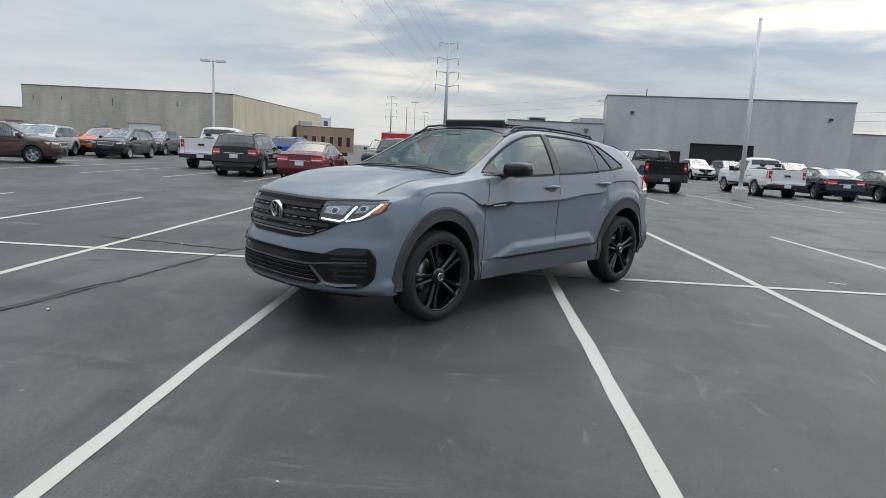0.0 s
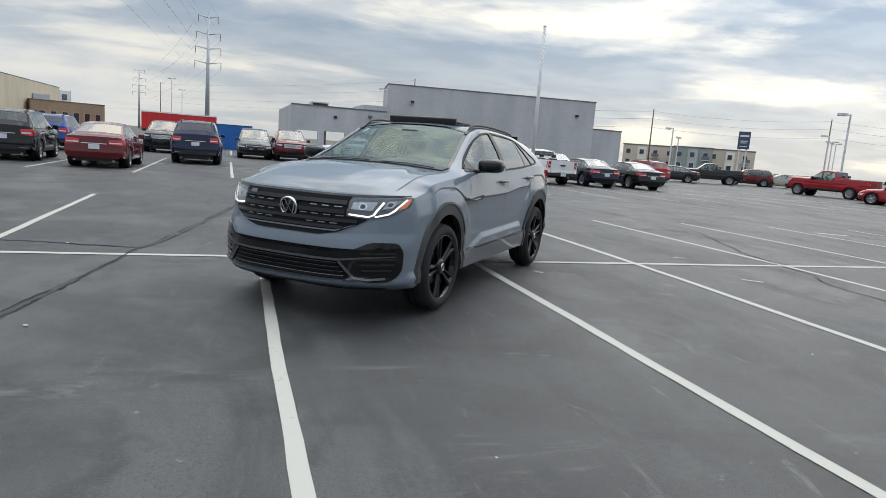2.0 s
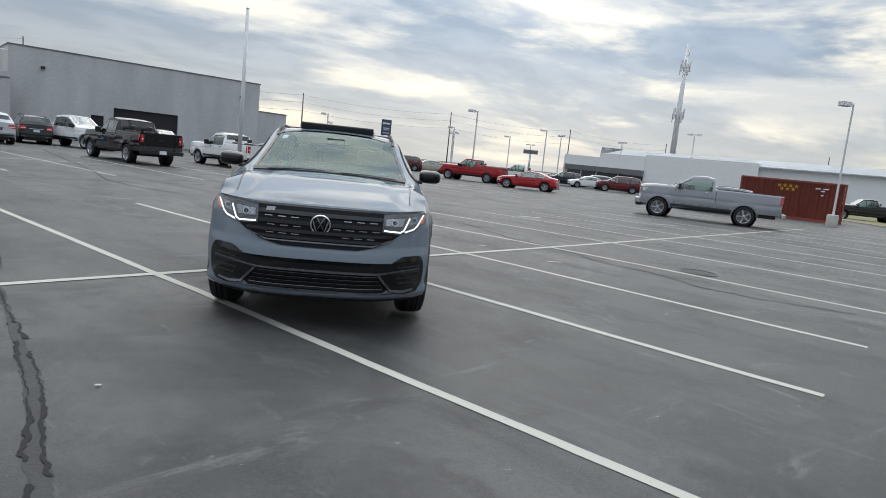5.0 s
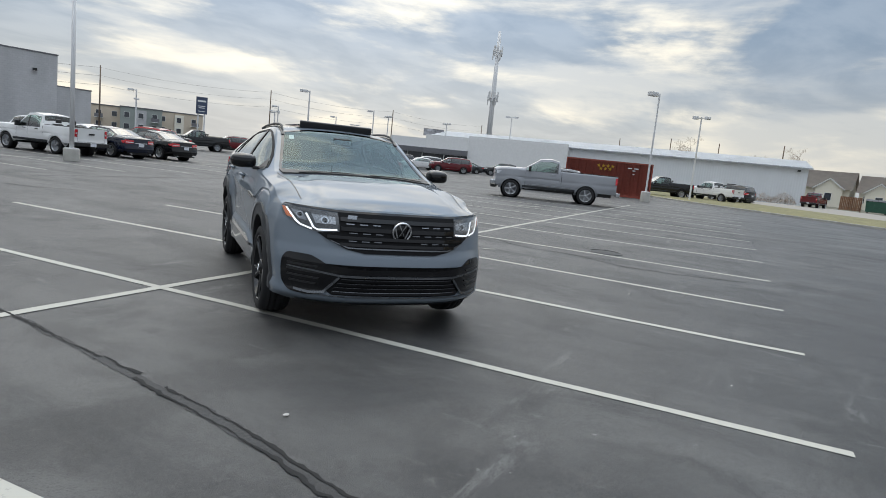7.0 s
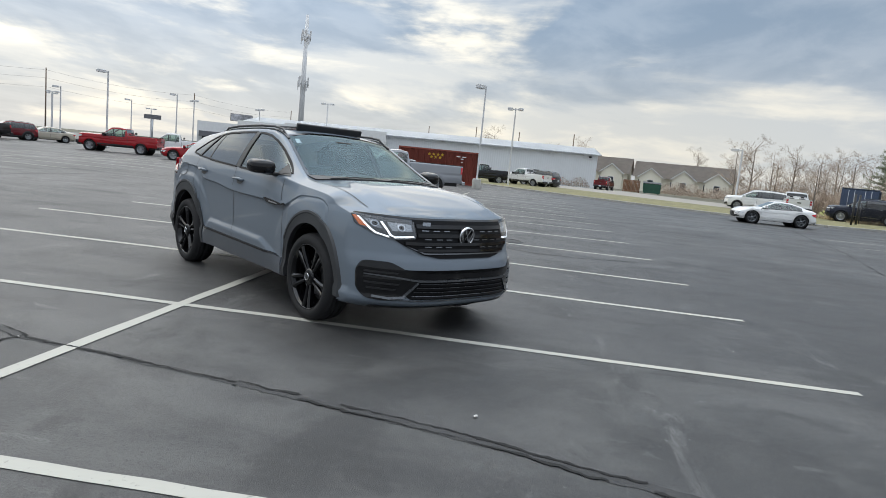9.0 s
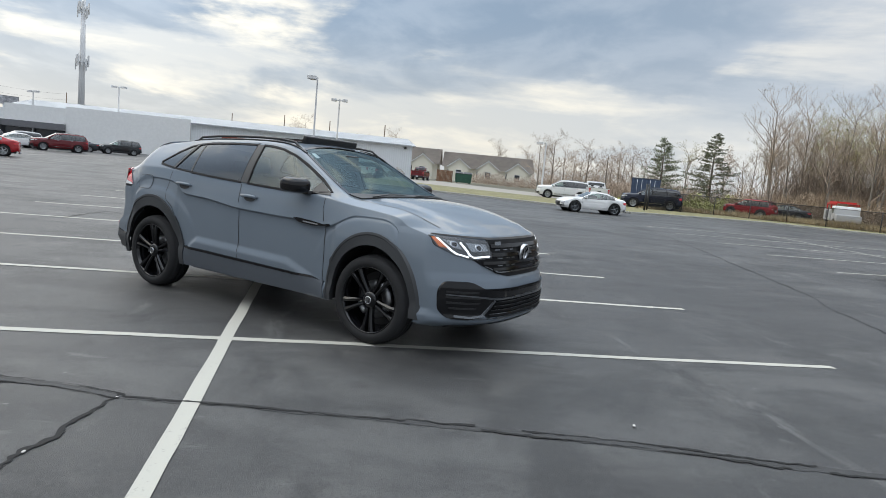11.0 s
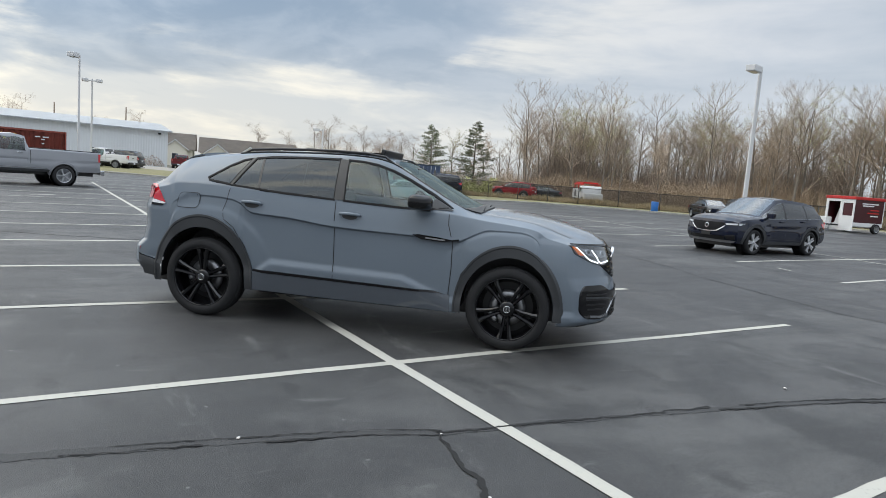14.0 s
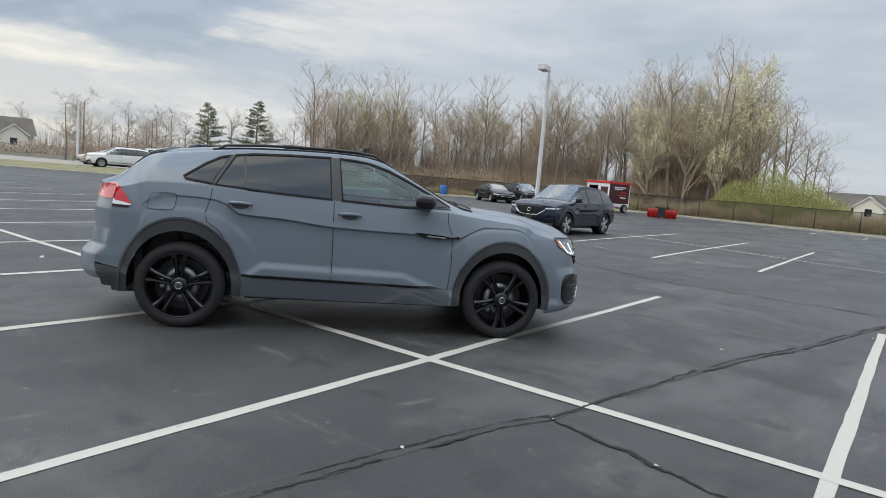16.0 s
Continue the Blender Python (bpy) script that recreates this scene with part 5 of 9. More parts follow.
        for run, wd in (([(0.512, 0.864), (0.650, 0.852), (0.680, 0.868), (0.728, 0.968)], 0.013), ([(0.690, 0.853), (0.770, 0.878), (0.800, 0.905), (0.858, 0.995)], 0.013)):
            part("light_strip", patch_bm(strip_poly([(s * a, b) for a, b in run], wd), F, 0.03, 0.016, 0.006), DRL, lamp, "glowing white strip")
        for a, b, r in ((0.600, 0.930, 0.027), (0.770, 0.952, 0.024)):
            disc = [(s * a + r * math.cos(t), b + r * math.sin(t)) for t in (2 * math.pi * k / 20 for k in range(20))]
            part("projector", patch_bm(disc, F, 0.03, 0.014, 0.004), CHROME, lamp)
            part("projector_lens", patch_bm([(s * a + r * 0.72 * math.cos(t), b + r * 0.72 * math.sin(t)) for t in (2 * math.pi * k / 20 for k in range(20))], F, 0.03, 0.017), GLOSS_BLACK, lamp)
        part("lamp_shelf", patch_bm([(s * a, b) for a, b in ((0.520, 0.905), (0.665, 0.900), (0.69, 0.968), (0.525, 0.958))], F, 0.04, 0.0105), LAMP_SHELF, lamp)
        part("lamp_shelf", patch_bm([(s * a, b) for a, b in ((0.725, 0.912), (0.782, 0.925), (0.828, 0.985), (0.752, 0.978))], F, 0.04, 0.0105), LAMP_SHELF, lamp)
        part("lamp_lens", patch_bm(rounded(lampo, 0.02, 2), F, 0.05, 0.022), LENS_GLASS, lamp).visible_shadow = False
        # fog surround
        fog = [(s * a, b) for a, b in ((0.490, 0.520), (0.60, 0.605), (0.69, 0.655), (0.85, 0.655), (0.884, 0.60), (0.888, 0.53), (0.880, 0.42), (0.835, 0.350), (0.72, 0.338), (0.62, 0.355), (0.555, 0.42))]
        surround = part("fog_surround", patch_bm(rounded(fog, 0.03, 4), F, 0.02, 0.016, 0.03), GLOSS_BLACK, car, "gloss black corner intake")
        for zz, a0, a1 in ((0.425, 0.66, 0.83), (0.470, 0.64, 0.845), (0.515, 0.63, 0.85), (0.56, 0.65, 0.85)):
            part("intake_slat", patch_bm([(s * a0, zz), (s * a1, zz + 0.004), (s * a1, zz + 0.020), (s * (a0 - 0.01), zz + 0.014)], F, 0.05, 0.024, 0.014), SATIN_BLACK, surround)
        part("intake_trim", patch_bm(strip_poly([(s * a, b) for a, b in ((0.492, 0.500), (0.55, 0.432), (0.60, 0.376), (0.70, 0.362), (0.80, 0.372))], 0.018), F, 0.04, 0.026, 0.012), DARK_CHROME, surround)
        # wheels
        wheel_parts(car, 1.49, s * 0.845, s, spin=20 if s > 0 else 36)
        wheel_parts(car, -1.49, s * 0.845, s, spin=0)
    # grille
    F = HERO.front
    half = [(0.505, 1.000), (0.492, 0.849), (0.655, 0.834), (0.585, 0.788), (0.44, 0.722), (0.30, 0.695)]
    grille_poly = [(a, b) for a, b in half] + [(-a, b) for a, b in half[::-1]]
    grille = part("grille", patch_bm(grille_poly, F, 0.05, 0.010, 0.02), GRILLE_BLACK, car, "black grille with thin chrome dashes")
    for zz, hw, th in ((0.952, 0.490, 0.016), (0.880, 0.485, 0.016), (0.812, 0.585, 0.013), (0.760, 0.490, 0.012)):
        part("grille_bar", patch_bm([(-hw, zz - th), (hw, zz - th), (hw, zz + th), (-hw, zz + th)], F, 0.06, 0.026, 0.024), GLOSS_BLACK, grille)
    for zz, hw in ((0.917, 0.47), (0.848, 0.47), (0.787, 0.45)):
        n = 9
        for k in range(n):
            y0 = -hw + 2 * hw * (k + 0.25 + (0.22 if zz == 0.848 else 0)) / n
            if abs(y0 + 0.03) > 0.12:
                part("chrome_dash", patch_bm([(y0, zz - 0.0035), (y0 + 0.062, zz - 0.0035), (y0 + 0.062, zz + 0.0035), (y0, zz + 0.0035)], F, 0.1, 0.016, 0.008), DARK_CHROME, grille)
    part("grille_chrome", patch_bm([(-0.560, 0.780), (-0.43, 0.728), (0.43, 0.728), (0.560, 0.780), (0.575, 0.789), (0.43, 0.738), (-0.43, 0.738), (-0.575, 0.789)], F, 0.06, 0.020, 0.014), DARK_CHROME, grille)
    part("grille_top_strip", patch_bm([(-0.87, 1.018), (-0.52, 1.000), (0.52, 1.000), (0.87, 1.018), (0.86, 1.028), (0.52, 1.015), (-0.52, 1.015), (-0.86, 1.028)], F, 0.06, 0.010, 0.02), GLOSS_BLACK, grille)
    emblem = empty("emblem")
    emblem.parent = car
    emblem.matrix_local = Matrix.Translation(F(0, 0.876, 0.030)) @ pose(0, 0, 0, -11, 0, -90)
    part("emblem_ring", lathe_bm([(0.068, 0.0), (0.070, 0.010), (0.078, 0.012), (0.084, 0.008), (0.086, -0.02), (0.068, -0.02)], 40, closed=True), CHROME, emblem, "plain chrome ring")
    part("emblem_disc", lathe_bm([(0.0, 0.001), (0.070, 0.001), (0.072, -0.02)], 32), GLOSS_BLACK, emblem)
    zig = bmesh.new()
    add_zigzag(zig, 0.075, 0.006, 0.005)
    part("emblem_mark", zig, CHROME, emblem)
    part("grille_badge", patch_bm([(-0.44, 0.955), (-0.37, 0.955), (-0.36, 0.985), (-0.43, 0.985)], F, 0.06, 0.030, 0.006), DARK_CHROME, grille)
    # lower intake
    low = [(-0.47, 0.508), (0.47, 0.508), (0.575, 0.385), (0.54, 0.358), (-0.54, 0.358), (-0.575, 0.385)]
    intake = part("lower_intake", patch_bm(low, F, 0.06, 0.010, 0.02), GRILLE_BLACK, car, "black lower intake with slats")
    for zz, hw in ((0.478, 0.480), (0.444, 0.505), (0.410, 0.530), (0.377, 0.540)):
        part("intake_slat", patch_bm([(-hw, zz - 0.008), (hw, zz - 0.008), (hw - 0.01, zz + 0.008), (-hw + 0.01, zz + 0.008)], F, 0.06, 0.024, 0.016), GRILLE_BLACK, intake)
        part("slat_edge", patch_bm([(-hw, zz + 0.009), (hw, zz + 0.009), (hw - 0.01, zz + 0.0125), (-hw + 0.01, zz + 0.0125)], F, 0.06, 0.025, 0.006), DARK_CHROME, intake)
    part("bumper_strip", patch_bm([(-0.48, 0.504), (0.48, 0.504), (0.50, 0.522), (-0.50, 0.522)], F, 0.06, 0.026, 0.014), DARK_CHROME, car, "satin chrome bumper strip")
    for s in (1, -1):
        part("bumper_strip", patch_bm([(s * 0.48, 0.504), (s * 0.68, 0.532), (s * 0.85, 0.542), (s * 0.85, 0.551), (s * 0.68, 0.544), (s * 0.495, 0.522)], F, 0.06, 0.025, 0.012), DARK_CHROME, car)
    part("black_bumper_band", patch_bm([(-0.52, 0.524), (0.52, 0.524), (0.590, 0.600), (0.46, 0.578), (0.30, 0.570), (-0.30, 0.570), (-0.46, 0.578), (-0.590, 0.600)], F, 0.02, 0.0150, 0.02), GLOSS_BLACK, car)
    part("chin_spoiler", patch_bm([(-0.76, 0.255), (0.76, 0.255), (0.78, 0.285), (-0.78, 0.285)], F, 0.08, 0.012, 0.05), SATIN_BLACK, car)
    part("chin_strip", patch_bm([(-0.62, 0.343), (0.62, 0.343), (0.63, 0.351), (-0.63, 0.351)], F, 0.08, 0.012, 0.01), DARK_CHROME, car)
    # hood: shut lines and ribs, wipers
    for s in (1, -1):
        part("hood_gap", patch_bm(strip_poly([(1.10, s * 0.785), (1.5, s * 0.762), (2.0, s * 0.742), (2.36, s * 0.735)], 0.008), HERO.top, 0.08, 0.003), SATIN_BLACK, car)
        a, b = HERO.top(1.175, s * 0.35 - 0.25, 0.016), HERO.top(1.14, s * 0.35 + 0.30, 0.016)
        part("wiper", tube_bm([a, (a + b) / 2 + Vector((0, 0, 0.012)), b], [0.006, 0.005, 0.004], 6), SATIN_BLACK, car)
    part("cowl", patch_bm([(1.165, -0.74), (1.205, -0.38), (1.215, 0.0), (1.205, 0.38), (1.165, 0.74), (1.03, 0.755), (1.10, 0.40), (1.11, 0.0), (1.10, -0.40), (1.03, -0.755)], HERO.top, 0.04, 0.012, 0.02), SATIN_BLACK, car)
    part("windscreen", patch_bm(SCREEN, HERO.top, 0.08, 0.001), SCREEN_GLASS, car, "clear windscreen").visible_shadow = False
    part("windscreen_band", patch_bm(ring_of(SCREEN, 0.012), HERO.top, 0.09, 0.004, 0.012, hole=ring_of(SCREEN, -0.022)), GLOSS_BLACK, car)
    part("inspection_sticker", patch_bm([(0.36, -0.56), (0.44, -0.575), (0.44, -0.52), (0.36, -0.51)], HERO.top, 0.1, -0.004), WHITE_LENS, car)
    part("sensor_housing", box_bm(0.24, 0.42, -0.10, 0.10, 1.52, 1.60, bevel=0.02), SATIN_BLACK, car)
    part("rear_glass", patch_bm([(-1.90, -0.56), (-1.90, 0.56), (-2.20, 0.60), (-2.20, -0.60)], HERO.top, 0.08, 0.004), GLOSS_BLACK, car, "dark rear glass")
    part("rear_spoiler", patch_bm([(-1.72, -0.60), (-1.72, 0.60), (-1.90, 0.60), (-1.955, 0.45), (-1.97, 0.0), (-1.955, -0.45), (-1.90, -0.60)], HERO.top, 0.08, 0.022, 0.03), SLATE, car)
    for s in (1, -1):
        part("spoiler_fin", patch_bm([(-1.70, s * 0.60), (-1.95, s * 0.60), (-2.05, s * 0.66), (-1.98, s * 0.665), (-1.72, s * 0.655)], HERO.top, 0.06, 0.010, 0.02), SATIN_BLACK, car)
    part("sunroof_glass", box_bm(-0.64, 0.14, -0.42, 0.42, -0.004, 0.004), GLOSS_BLACK, car).matrix_local = pose(-0.05, 0, 1.712, 0, 0, 0)
    deflector = part("wind_deflector", box_bm(-0.020, 0.026, -0.405, 0.405, -0.040, 0.036, bevel=0.012), SATIN_BLACK, car, "raised black sunroof wind deflector", smooth=True)
    deflector.matrix_local = pose(DEFLECT_X, 0, 1.722, 0, 14.0, 0)
    for y in (-0.36, 0.36):
        part("deflector_arm", box_bm(-0.22, 0.0, y - 0.012, y + 0.012, -0.020, 0.0), SATIN_BLACK, deflector).matrix_local = pose(0, 0, -0.01, 0, -34, 0)
    # below and inside
    part("underbody", box_bm(-2.15, 2.05, -0.62, 0.62, 0.24, 0.46, bevel=0.04), SATIN_BLACK, car)
    part("underbody", box_bm(-0.95, 0.95, -0.86, 0.86, 0.275, 0.40, bevel=0.03), SATIN_BLACK, car)
    part("cabin_floor", box_bm(-1.85, 1.0, -0.80, 0.80, 0.44, 0.50), INTERIOR, car)
    part("bulkhead", box_bm(0.98, 1.05, -0.82, 0.82, 0.44, 1.16), INTERIOR, car)
    part("bulkhead", box_bm(-1.90, -1.84, -0.80, 0.80, 0.44, 1.18), INTERIOR, car)
    dash = part("dashboard", box_bm(0.58, 1.06, -0.80, 0.80, 0.86, 1.13, bevel=0.06), INTERIOR, car)
    part("instrument_hood", box_bm(0.50, 0.72, 0.16, 0.60, 1.08, 1.17, bevel=0.03), INTERIOR, dash)
    part("steering_wheel", lathe_bm([(0.185 + 0.014 * math.cos(t), 0.014 * math.sin(t)) for t in (2 * math.pi * k / 8 for k in range(8))], 28, "x", closed=True), SATIN_BLACK, car).matrix_local = pose(0.42, 0.37, 1.03, 0, -22, 0)
    for y in (0.37, -0.37):
        seat = part("front_seat", box_bm(-0.42, 0.14, -0.26, 0.26, 0.52, 0.74, bevel=0.06), SEAT_CLOTH, car)
        part("backrest", box_bm(-0.11, 0.06, -0.25, 0.25, 0.0, 0.62, bevel=0.06), SEAT_CLOTH, seat).matrix_local = pose(-0.36, 0, 0.70, 0, -16, 0)
        part("headrest", box_bm(-0.05, 0.05, -0.13, 0.13, 0.0, 0.19, bevel=0.04), SEAT_CLOTH, seat).matrix_local = pose(-0.545, 0, 1.315, 0, -8, 0)
        seat.matrix_local = pose(0, y, 0)
    bench = part("rear_bench", box_bm(-1.45, -0.92, -0.66, 0.66, 0.52, 0.76, bevel=0.06), SEAT_CLOTH, car)
    part("bench_back", box_bm(-0.10, 0.08, -0.66, 0.66, 0.0, 0.60, bevel=0.06), SEAT_CLOTH, bench).matrix_local = pose(-1.45, 0, 0.72, 0, -20, 0)
    for y in (0.36, -0.36):
        part("headrest", box_bm(-0.05, 0.05, -0.13, 0.13, 0.0, 0.16, bevel=0.04), SEAT_CLOTH, bench).matrix_local = pose(-1.66, y, 1.27)
    part("headliner", patch_bm([(-1.7, -0.58), (0.22, -0.58), (0.22, 0.58), (-1.7, 0.58)], HERO.top, 0.12, -0.03), HEADLINER, car)
    part("rear_view_mirror", box_bm(0.42, 0.445, -0.12, 0.12, 1.44, 1.50, bevel=0.012), SATIN_BLACK, car)
    return car


DEFLECT_X = 0.10
# same kind of grey as the body paint, at about half its tone
mat_sill = car_paint("sill_dark_slate", (0.075, 0.085, 0.10), metal=0.0, rough=0.45, coat=1.0, spec=0.1)
LAMP_SHELF = mat("silvered_lamp_reflector", (0.30, 0.31, 0.32), 0.25, metal=0.75, vary=0.25, scale=20)
DARK_LAMP = mat("grey_lamp_housing", (0.05, 0.052, 0.055), 0.3, metal=0.2, vary=0.2, scale=15)
build_hero()


# ---- parked cars ----
PAINT = mat("paint_slot", (0.3, 0.3, 0.3), 0.35, coat=1.0)
PAINTS = {n: car_paint(n + "_paint", c, metal=m_ * 0.4, rough=0.45, coat=1.0, spec=0.05, coat_ior=1.5) for n, c, m_ in (
    ("black", (0.005, 0.005, 0.006), 0.0), ("navy", (0.004, 0.007, 0.020), 0.0), ("dark_grey", (0.045, 0.048, 0.052), 0.3),
    ("silver", (0.42, 0.43, 0.44), 0.5), ("grey", (0.20, 0.21, 0.225), 0.4), ("white", (0.72, 0.72, 0.71), 0.0), ("red", (0.30, 0.008, 0.012), 0.1),
    ("wine", (0.11, 0.008, 0.012), 0.2), ("brown", (0.07, 0.035, 0.03), 0.3), ("orange", (0.55, 0.11, 0.02), 0.1), ("blue", (0.006, 0.011, 0.040), 0.2),
    ("beige", (0.42, 0.38, 0.31), 0.4), ("bright_blue", (0.015, 0.05, 0.24), 0.1), ("charcoal", (0.016, 0.017, 0.018), 0.2), ("steel", (0.27, 0.28, 0.30), 0.5))}
CAR_SCREEN = glass_mat("car_windscreen", (0.62, 0.72, 0.70), gloss_floor=0.10)
CAR_WINDOW = glass_mat("car_window_clear", (0.50, 0.62, 0.58), gloss_floor=0.08)
CAR_PRIVACY = glass_mat("car_window_privacy", (0.10, 0.12, 0.125), gloss_floor=0.07)
HEAD_LENS = mat("headlight_lens", (0.55, 0.57, 0.60), 0.12, coat=1.0, vary=0.25, scale=14)
PLATE = mat("number_plate_blank", (0.60, 0.62, 0.66), 0.5, vary=0.1, scale=30)

FORMS = {
    # fractions of length, height and half width: x, sill, width, shoulder y, shoulder z, roof-edge y, roof-edge z, crown z
    "suv": [(-.50, .24, .94, .90, .60, .84, .66, .68), (-.475, .22, .96, .92, .635, .80, .74, .77), (-.43, .20, .97, .93, .645, .72, .91, .935), (-.30, .19, .985, .94, .64, .69, .96, .985),
            (-.05, .18, .985, .94, .63, .69, .975, 1.0), (.07, .18, .985, .94, .625, .70, .945, .97), (.21, .18, .985, .94, .62, .80, .715, .745), (.25, .18, .98, .935, .61, .83, .65, .675),
            (.40, .18, .975, .925, .59, .82, .63, .65), (.465, .18, .95, .91, .575, .80, .605, .625), (.50, .19, .93, .90, .545, .78, .565, .575)],
    "crossover": [(-.50, .24, .92, .88, .60, .82, .655, .67), (-.465, .22, .95, .90, .66, .78, .735, .755), (-.40, .20, .97, .92, .67, .68, .88, .905), (-.28, .19, .985, .93, .66, .65, .945, .97),
                  (-.06, .18, .985, .93, .64, .645, .975, 1.0), (.03, .18, .985, .93, .635, .655, .955, .98), (.19, .18, .985, .93, .625, .77, .70, .73), (.225, .18, .98, .925, .62, .81, .645, .67),
                  (.38, .18, .97, .915, .595, .80, .625, .65), (.46, .18, .945, .90, .57, .78, .595, .615), (.50, .19, .92, .88, .53, .75, .55, .56)],
    "sedan": [(-.50, .26, .92, .88, .60, .82, .66, .675), (-.45, .22, .95, .90, .66, .80, .70, .715), (-.34, .20, .97, .92, .67, .78, .725, .745), (-.19, .19, .985, .93, .665, .66, .93, .955),
              (-.02, .18, .985, .93, .655, .64, .975, 1.0), (.08, .18, .985, .93, .645, .66, .93, .955), (.225, .18, .98, .925, .635, .78, .70, .725), (.27, .18, .975, .92, .625, .80, .66, .685),
              (.42, .18, .965, .91, .58, .78, .605, .63), (.48, .18, .94, .90, .52, .75, .55, .565), (.50, .20, .92, .88, .47, .72, .50, .51)],
    "coupe": [(-.50, .27, .92, .88, .60, .82, .66, .675), (-.45, .22, .95, .90, .68, .80, .72, .735), (-.37, .20, .98, .92, .69, .76, .75, .765), (-.17, .19, .99, .93, .68, .62, .945, .965),
              (-.04, .18, .99, .93, .66, .62, .98, 1.0), (.04, .18, .99, .93, .655, .64, .93, .95), (.18, .18, .98, .925, .65, .78, .70, .725), (.22, .18, .975, .92, .64, .80, .665, .69),
              (.42, .18, .965, .91, .58, .78, .60, .63), (.48, .18, .94, .90, .50, .75, .53, .55), (.50, .20, .92, .88, .45, .72, .48, .49)],
    "minivan": [(-.50, .22, .94, .92, .58, .86, .66, .68), (-.48, .20, .96, .93, .60, .80, .78, .80), (-.45, .19, .97, .935, .61, .73, .93, .95), (-.25, .18, .985, .94, .60, .72, .97, .99),
                (.0, .17, .985, .94, .59, .72, .975, 1.0), (.12, .17, .985, .94, .58, .74, .92, .945), (.27, .17, .98, .93, .56, .82, .66, .69), (.31, .17, .975, .925, .55, .82, .60, .63),
                (.42, .17, .965, .91, .52, .80, .55, .575), (.48, .18, .94, .89, .47, .76, .50, .52), (.50, .20, .92, .87, .43, .73, .45, .465)],
    "pickup": [(-.50, .30, .95, .93, .66, .90, .700, .705), (-.115, .28, .98, .95, .66, .92, .700, .705), (-.108, .28, .98, .95, .62, .80, .78, .80), (-.090, .27, .98, .95, .635, .77, .945, .96),
               (.0, .27, .98, .95, .63, .75, .98, 1.0), (.08, .27, .98, .95, .63, .76, .96, .98), (.185, .24, .98, .945, .615, .83, .71, .73), (.215, .26, .975, .94, .63, .87, .66, .68),
               (.40, .26, .97, .935, .63, .86, .66, .68), (.475, .26, .96, .93, .62, .84, .65, .665), (.50, .28, .95, .92, .59, .82, .625, .635)],
    "regular_pickup": [(-.50, .30, .95, .93, .685, .90, .722, .727), (-.045, .28, .98, .95, .685, .92, .722, .727), (-.038, .28, .98, .95, .665, .80, .80, .82), (-.026, .27, .98, .95, .67, .77, .945, .96),
                       (.03, .27, .98, .95, .67, .75, .98, 1.0), (.12, .27, .98, .95, .67, .76, .965, .985), (.225, .24, .98, .945, .665, .83, .755, .775), (.25, .26, .975, .94, .675, .87, .715, .735),
                       (.40, .26, .97, .935, .67, .86, .705, .725), (.475, .26, .96, .93, .655, .84, .69, .705), (.50, .28, .95, .92, .62, .82, .655, .665)],
}
CAB = {"crossover": (-.405, .215, (-.25, -.02)), "suv": (-.455, .235, (-.235, .0)), "sedan": (-.30, .25, (-.02,)), "coupe": (-.30, .20, ()), "minivan": (-.46, .29, (-.22, .06)), "pickup": (-.095, .20, (.055,)), "regular_pickup": (-.028, .235, ())}
TWO_TONE = mat("machined_alloy", (0.62, 0.63, 0.65), 0.3, metal=0.7, vary=0.1)
WHEEL_MESHES = {}


def far_wheel(parent, x, y, s, r, rim):
    key = (r, rim.name)
    if key not in WHEEL_MESHES:
        h, rr = 0.11, r * (0.76 if rim == TWO_TONE else 0.69)
        bm = lathe_bm([(rr, h - 0.01), (rr + 0.02, h), (r - 0.04, h), (r - 0.01, h - 0.025), (r, h * 0.5), (r, -h * 0.5), (r - 0.02, -h), (rr, -h)], 26)
        a = part("tyre", bm, TYRE, parent)
        b2 = lathe_bm([(rr + 0.002, h - 0.012), (rr - 0.015, h - 0.010), (rr - 0.03, h - 0.05), (rr - 0.04, -0.02), (0.0, -0.02)], 26)
        b = part("rim", b2, SATIN_BLACK if rim == TWO_TONE else rim, parent)
        b3 = lathe_bm([(0.0, h - 0.008), (0.045, h - 0.010), (0.055, h - 0.05)], 14)
        for k in range(5):
            # paired blades, slightly open towards the rim
            for lean in ((-9, 9) if rim == TWO_TONE else (0,)):
                half = 0.022 if rim == TWO_TONE else 0.030
                add_box(b3, 0.02, rr - 0.005, h - 0.055, h - 0.015, -half, half, m=pose(0, 0, 0, 0, 72.0 * k + lean, 0))
        c = part("spokes", b3, rim, parent)
        WHEEL_MESHES[key] = (a.data, b.data, c.data)
        for o in (a, b, c):
            bpy.data.objects.remove(o)
    w = empty("wheel")
    w.parent = parent
    w.matrix_local = pose(x, y, r, 0, 0, 0 if s > 0 else 180)
    for nm, me in zip(("tyre", "rim", "spokes"), WHEEL_MESHES[key]):
        shared_part(nm, me, w)


def front_seat_bm():
    """A car seat: cushion, leaning backrest and headrest."""
    bm = box_bm(-0.25, 0.27, -0.25, 0.25, -0.10, 0.06, bevel=0.05)
    add_box(bm, -0.07, 0.07, -0.24, 0.24, 0.0, 0.58, bevel=0.05, m=pose(-0.26, 0, 0.0, 0, -14, 0))
    add_box(bm, -0.05, 0.05, -0.13, 0.13, 0.0, 0.17, bevel=0.04, m=pose(-0.42, 0, 0.60, 0, -8, 0))
    return bm


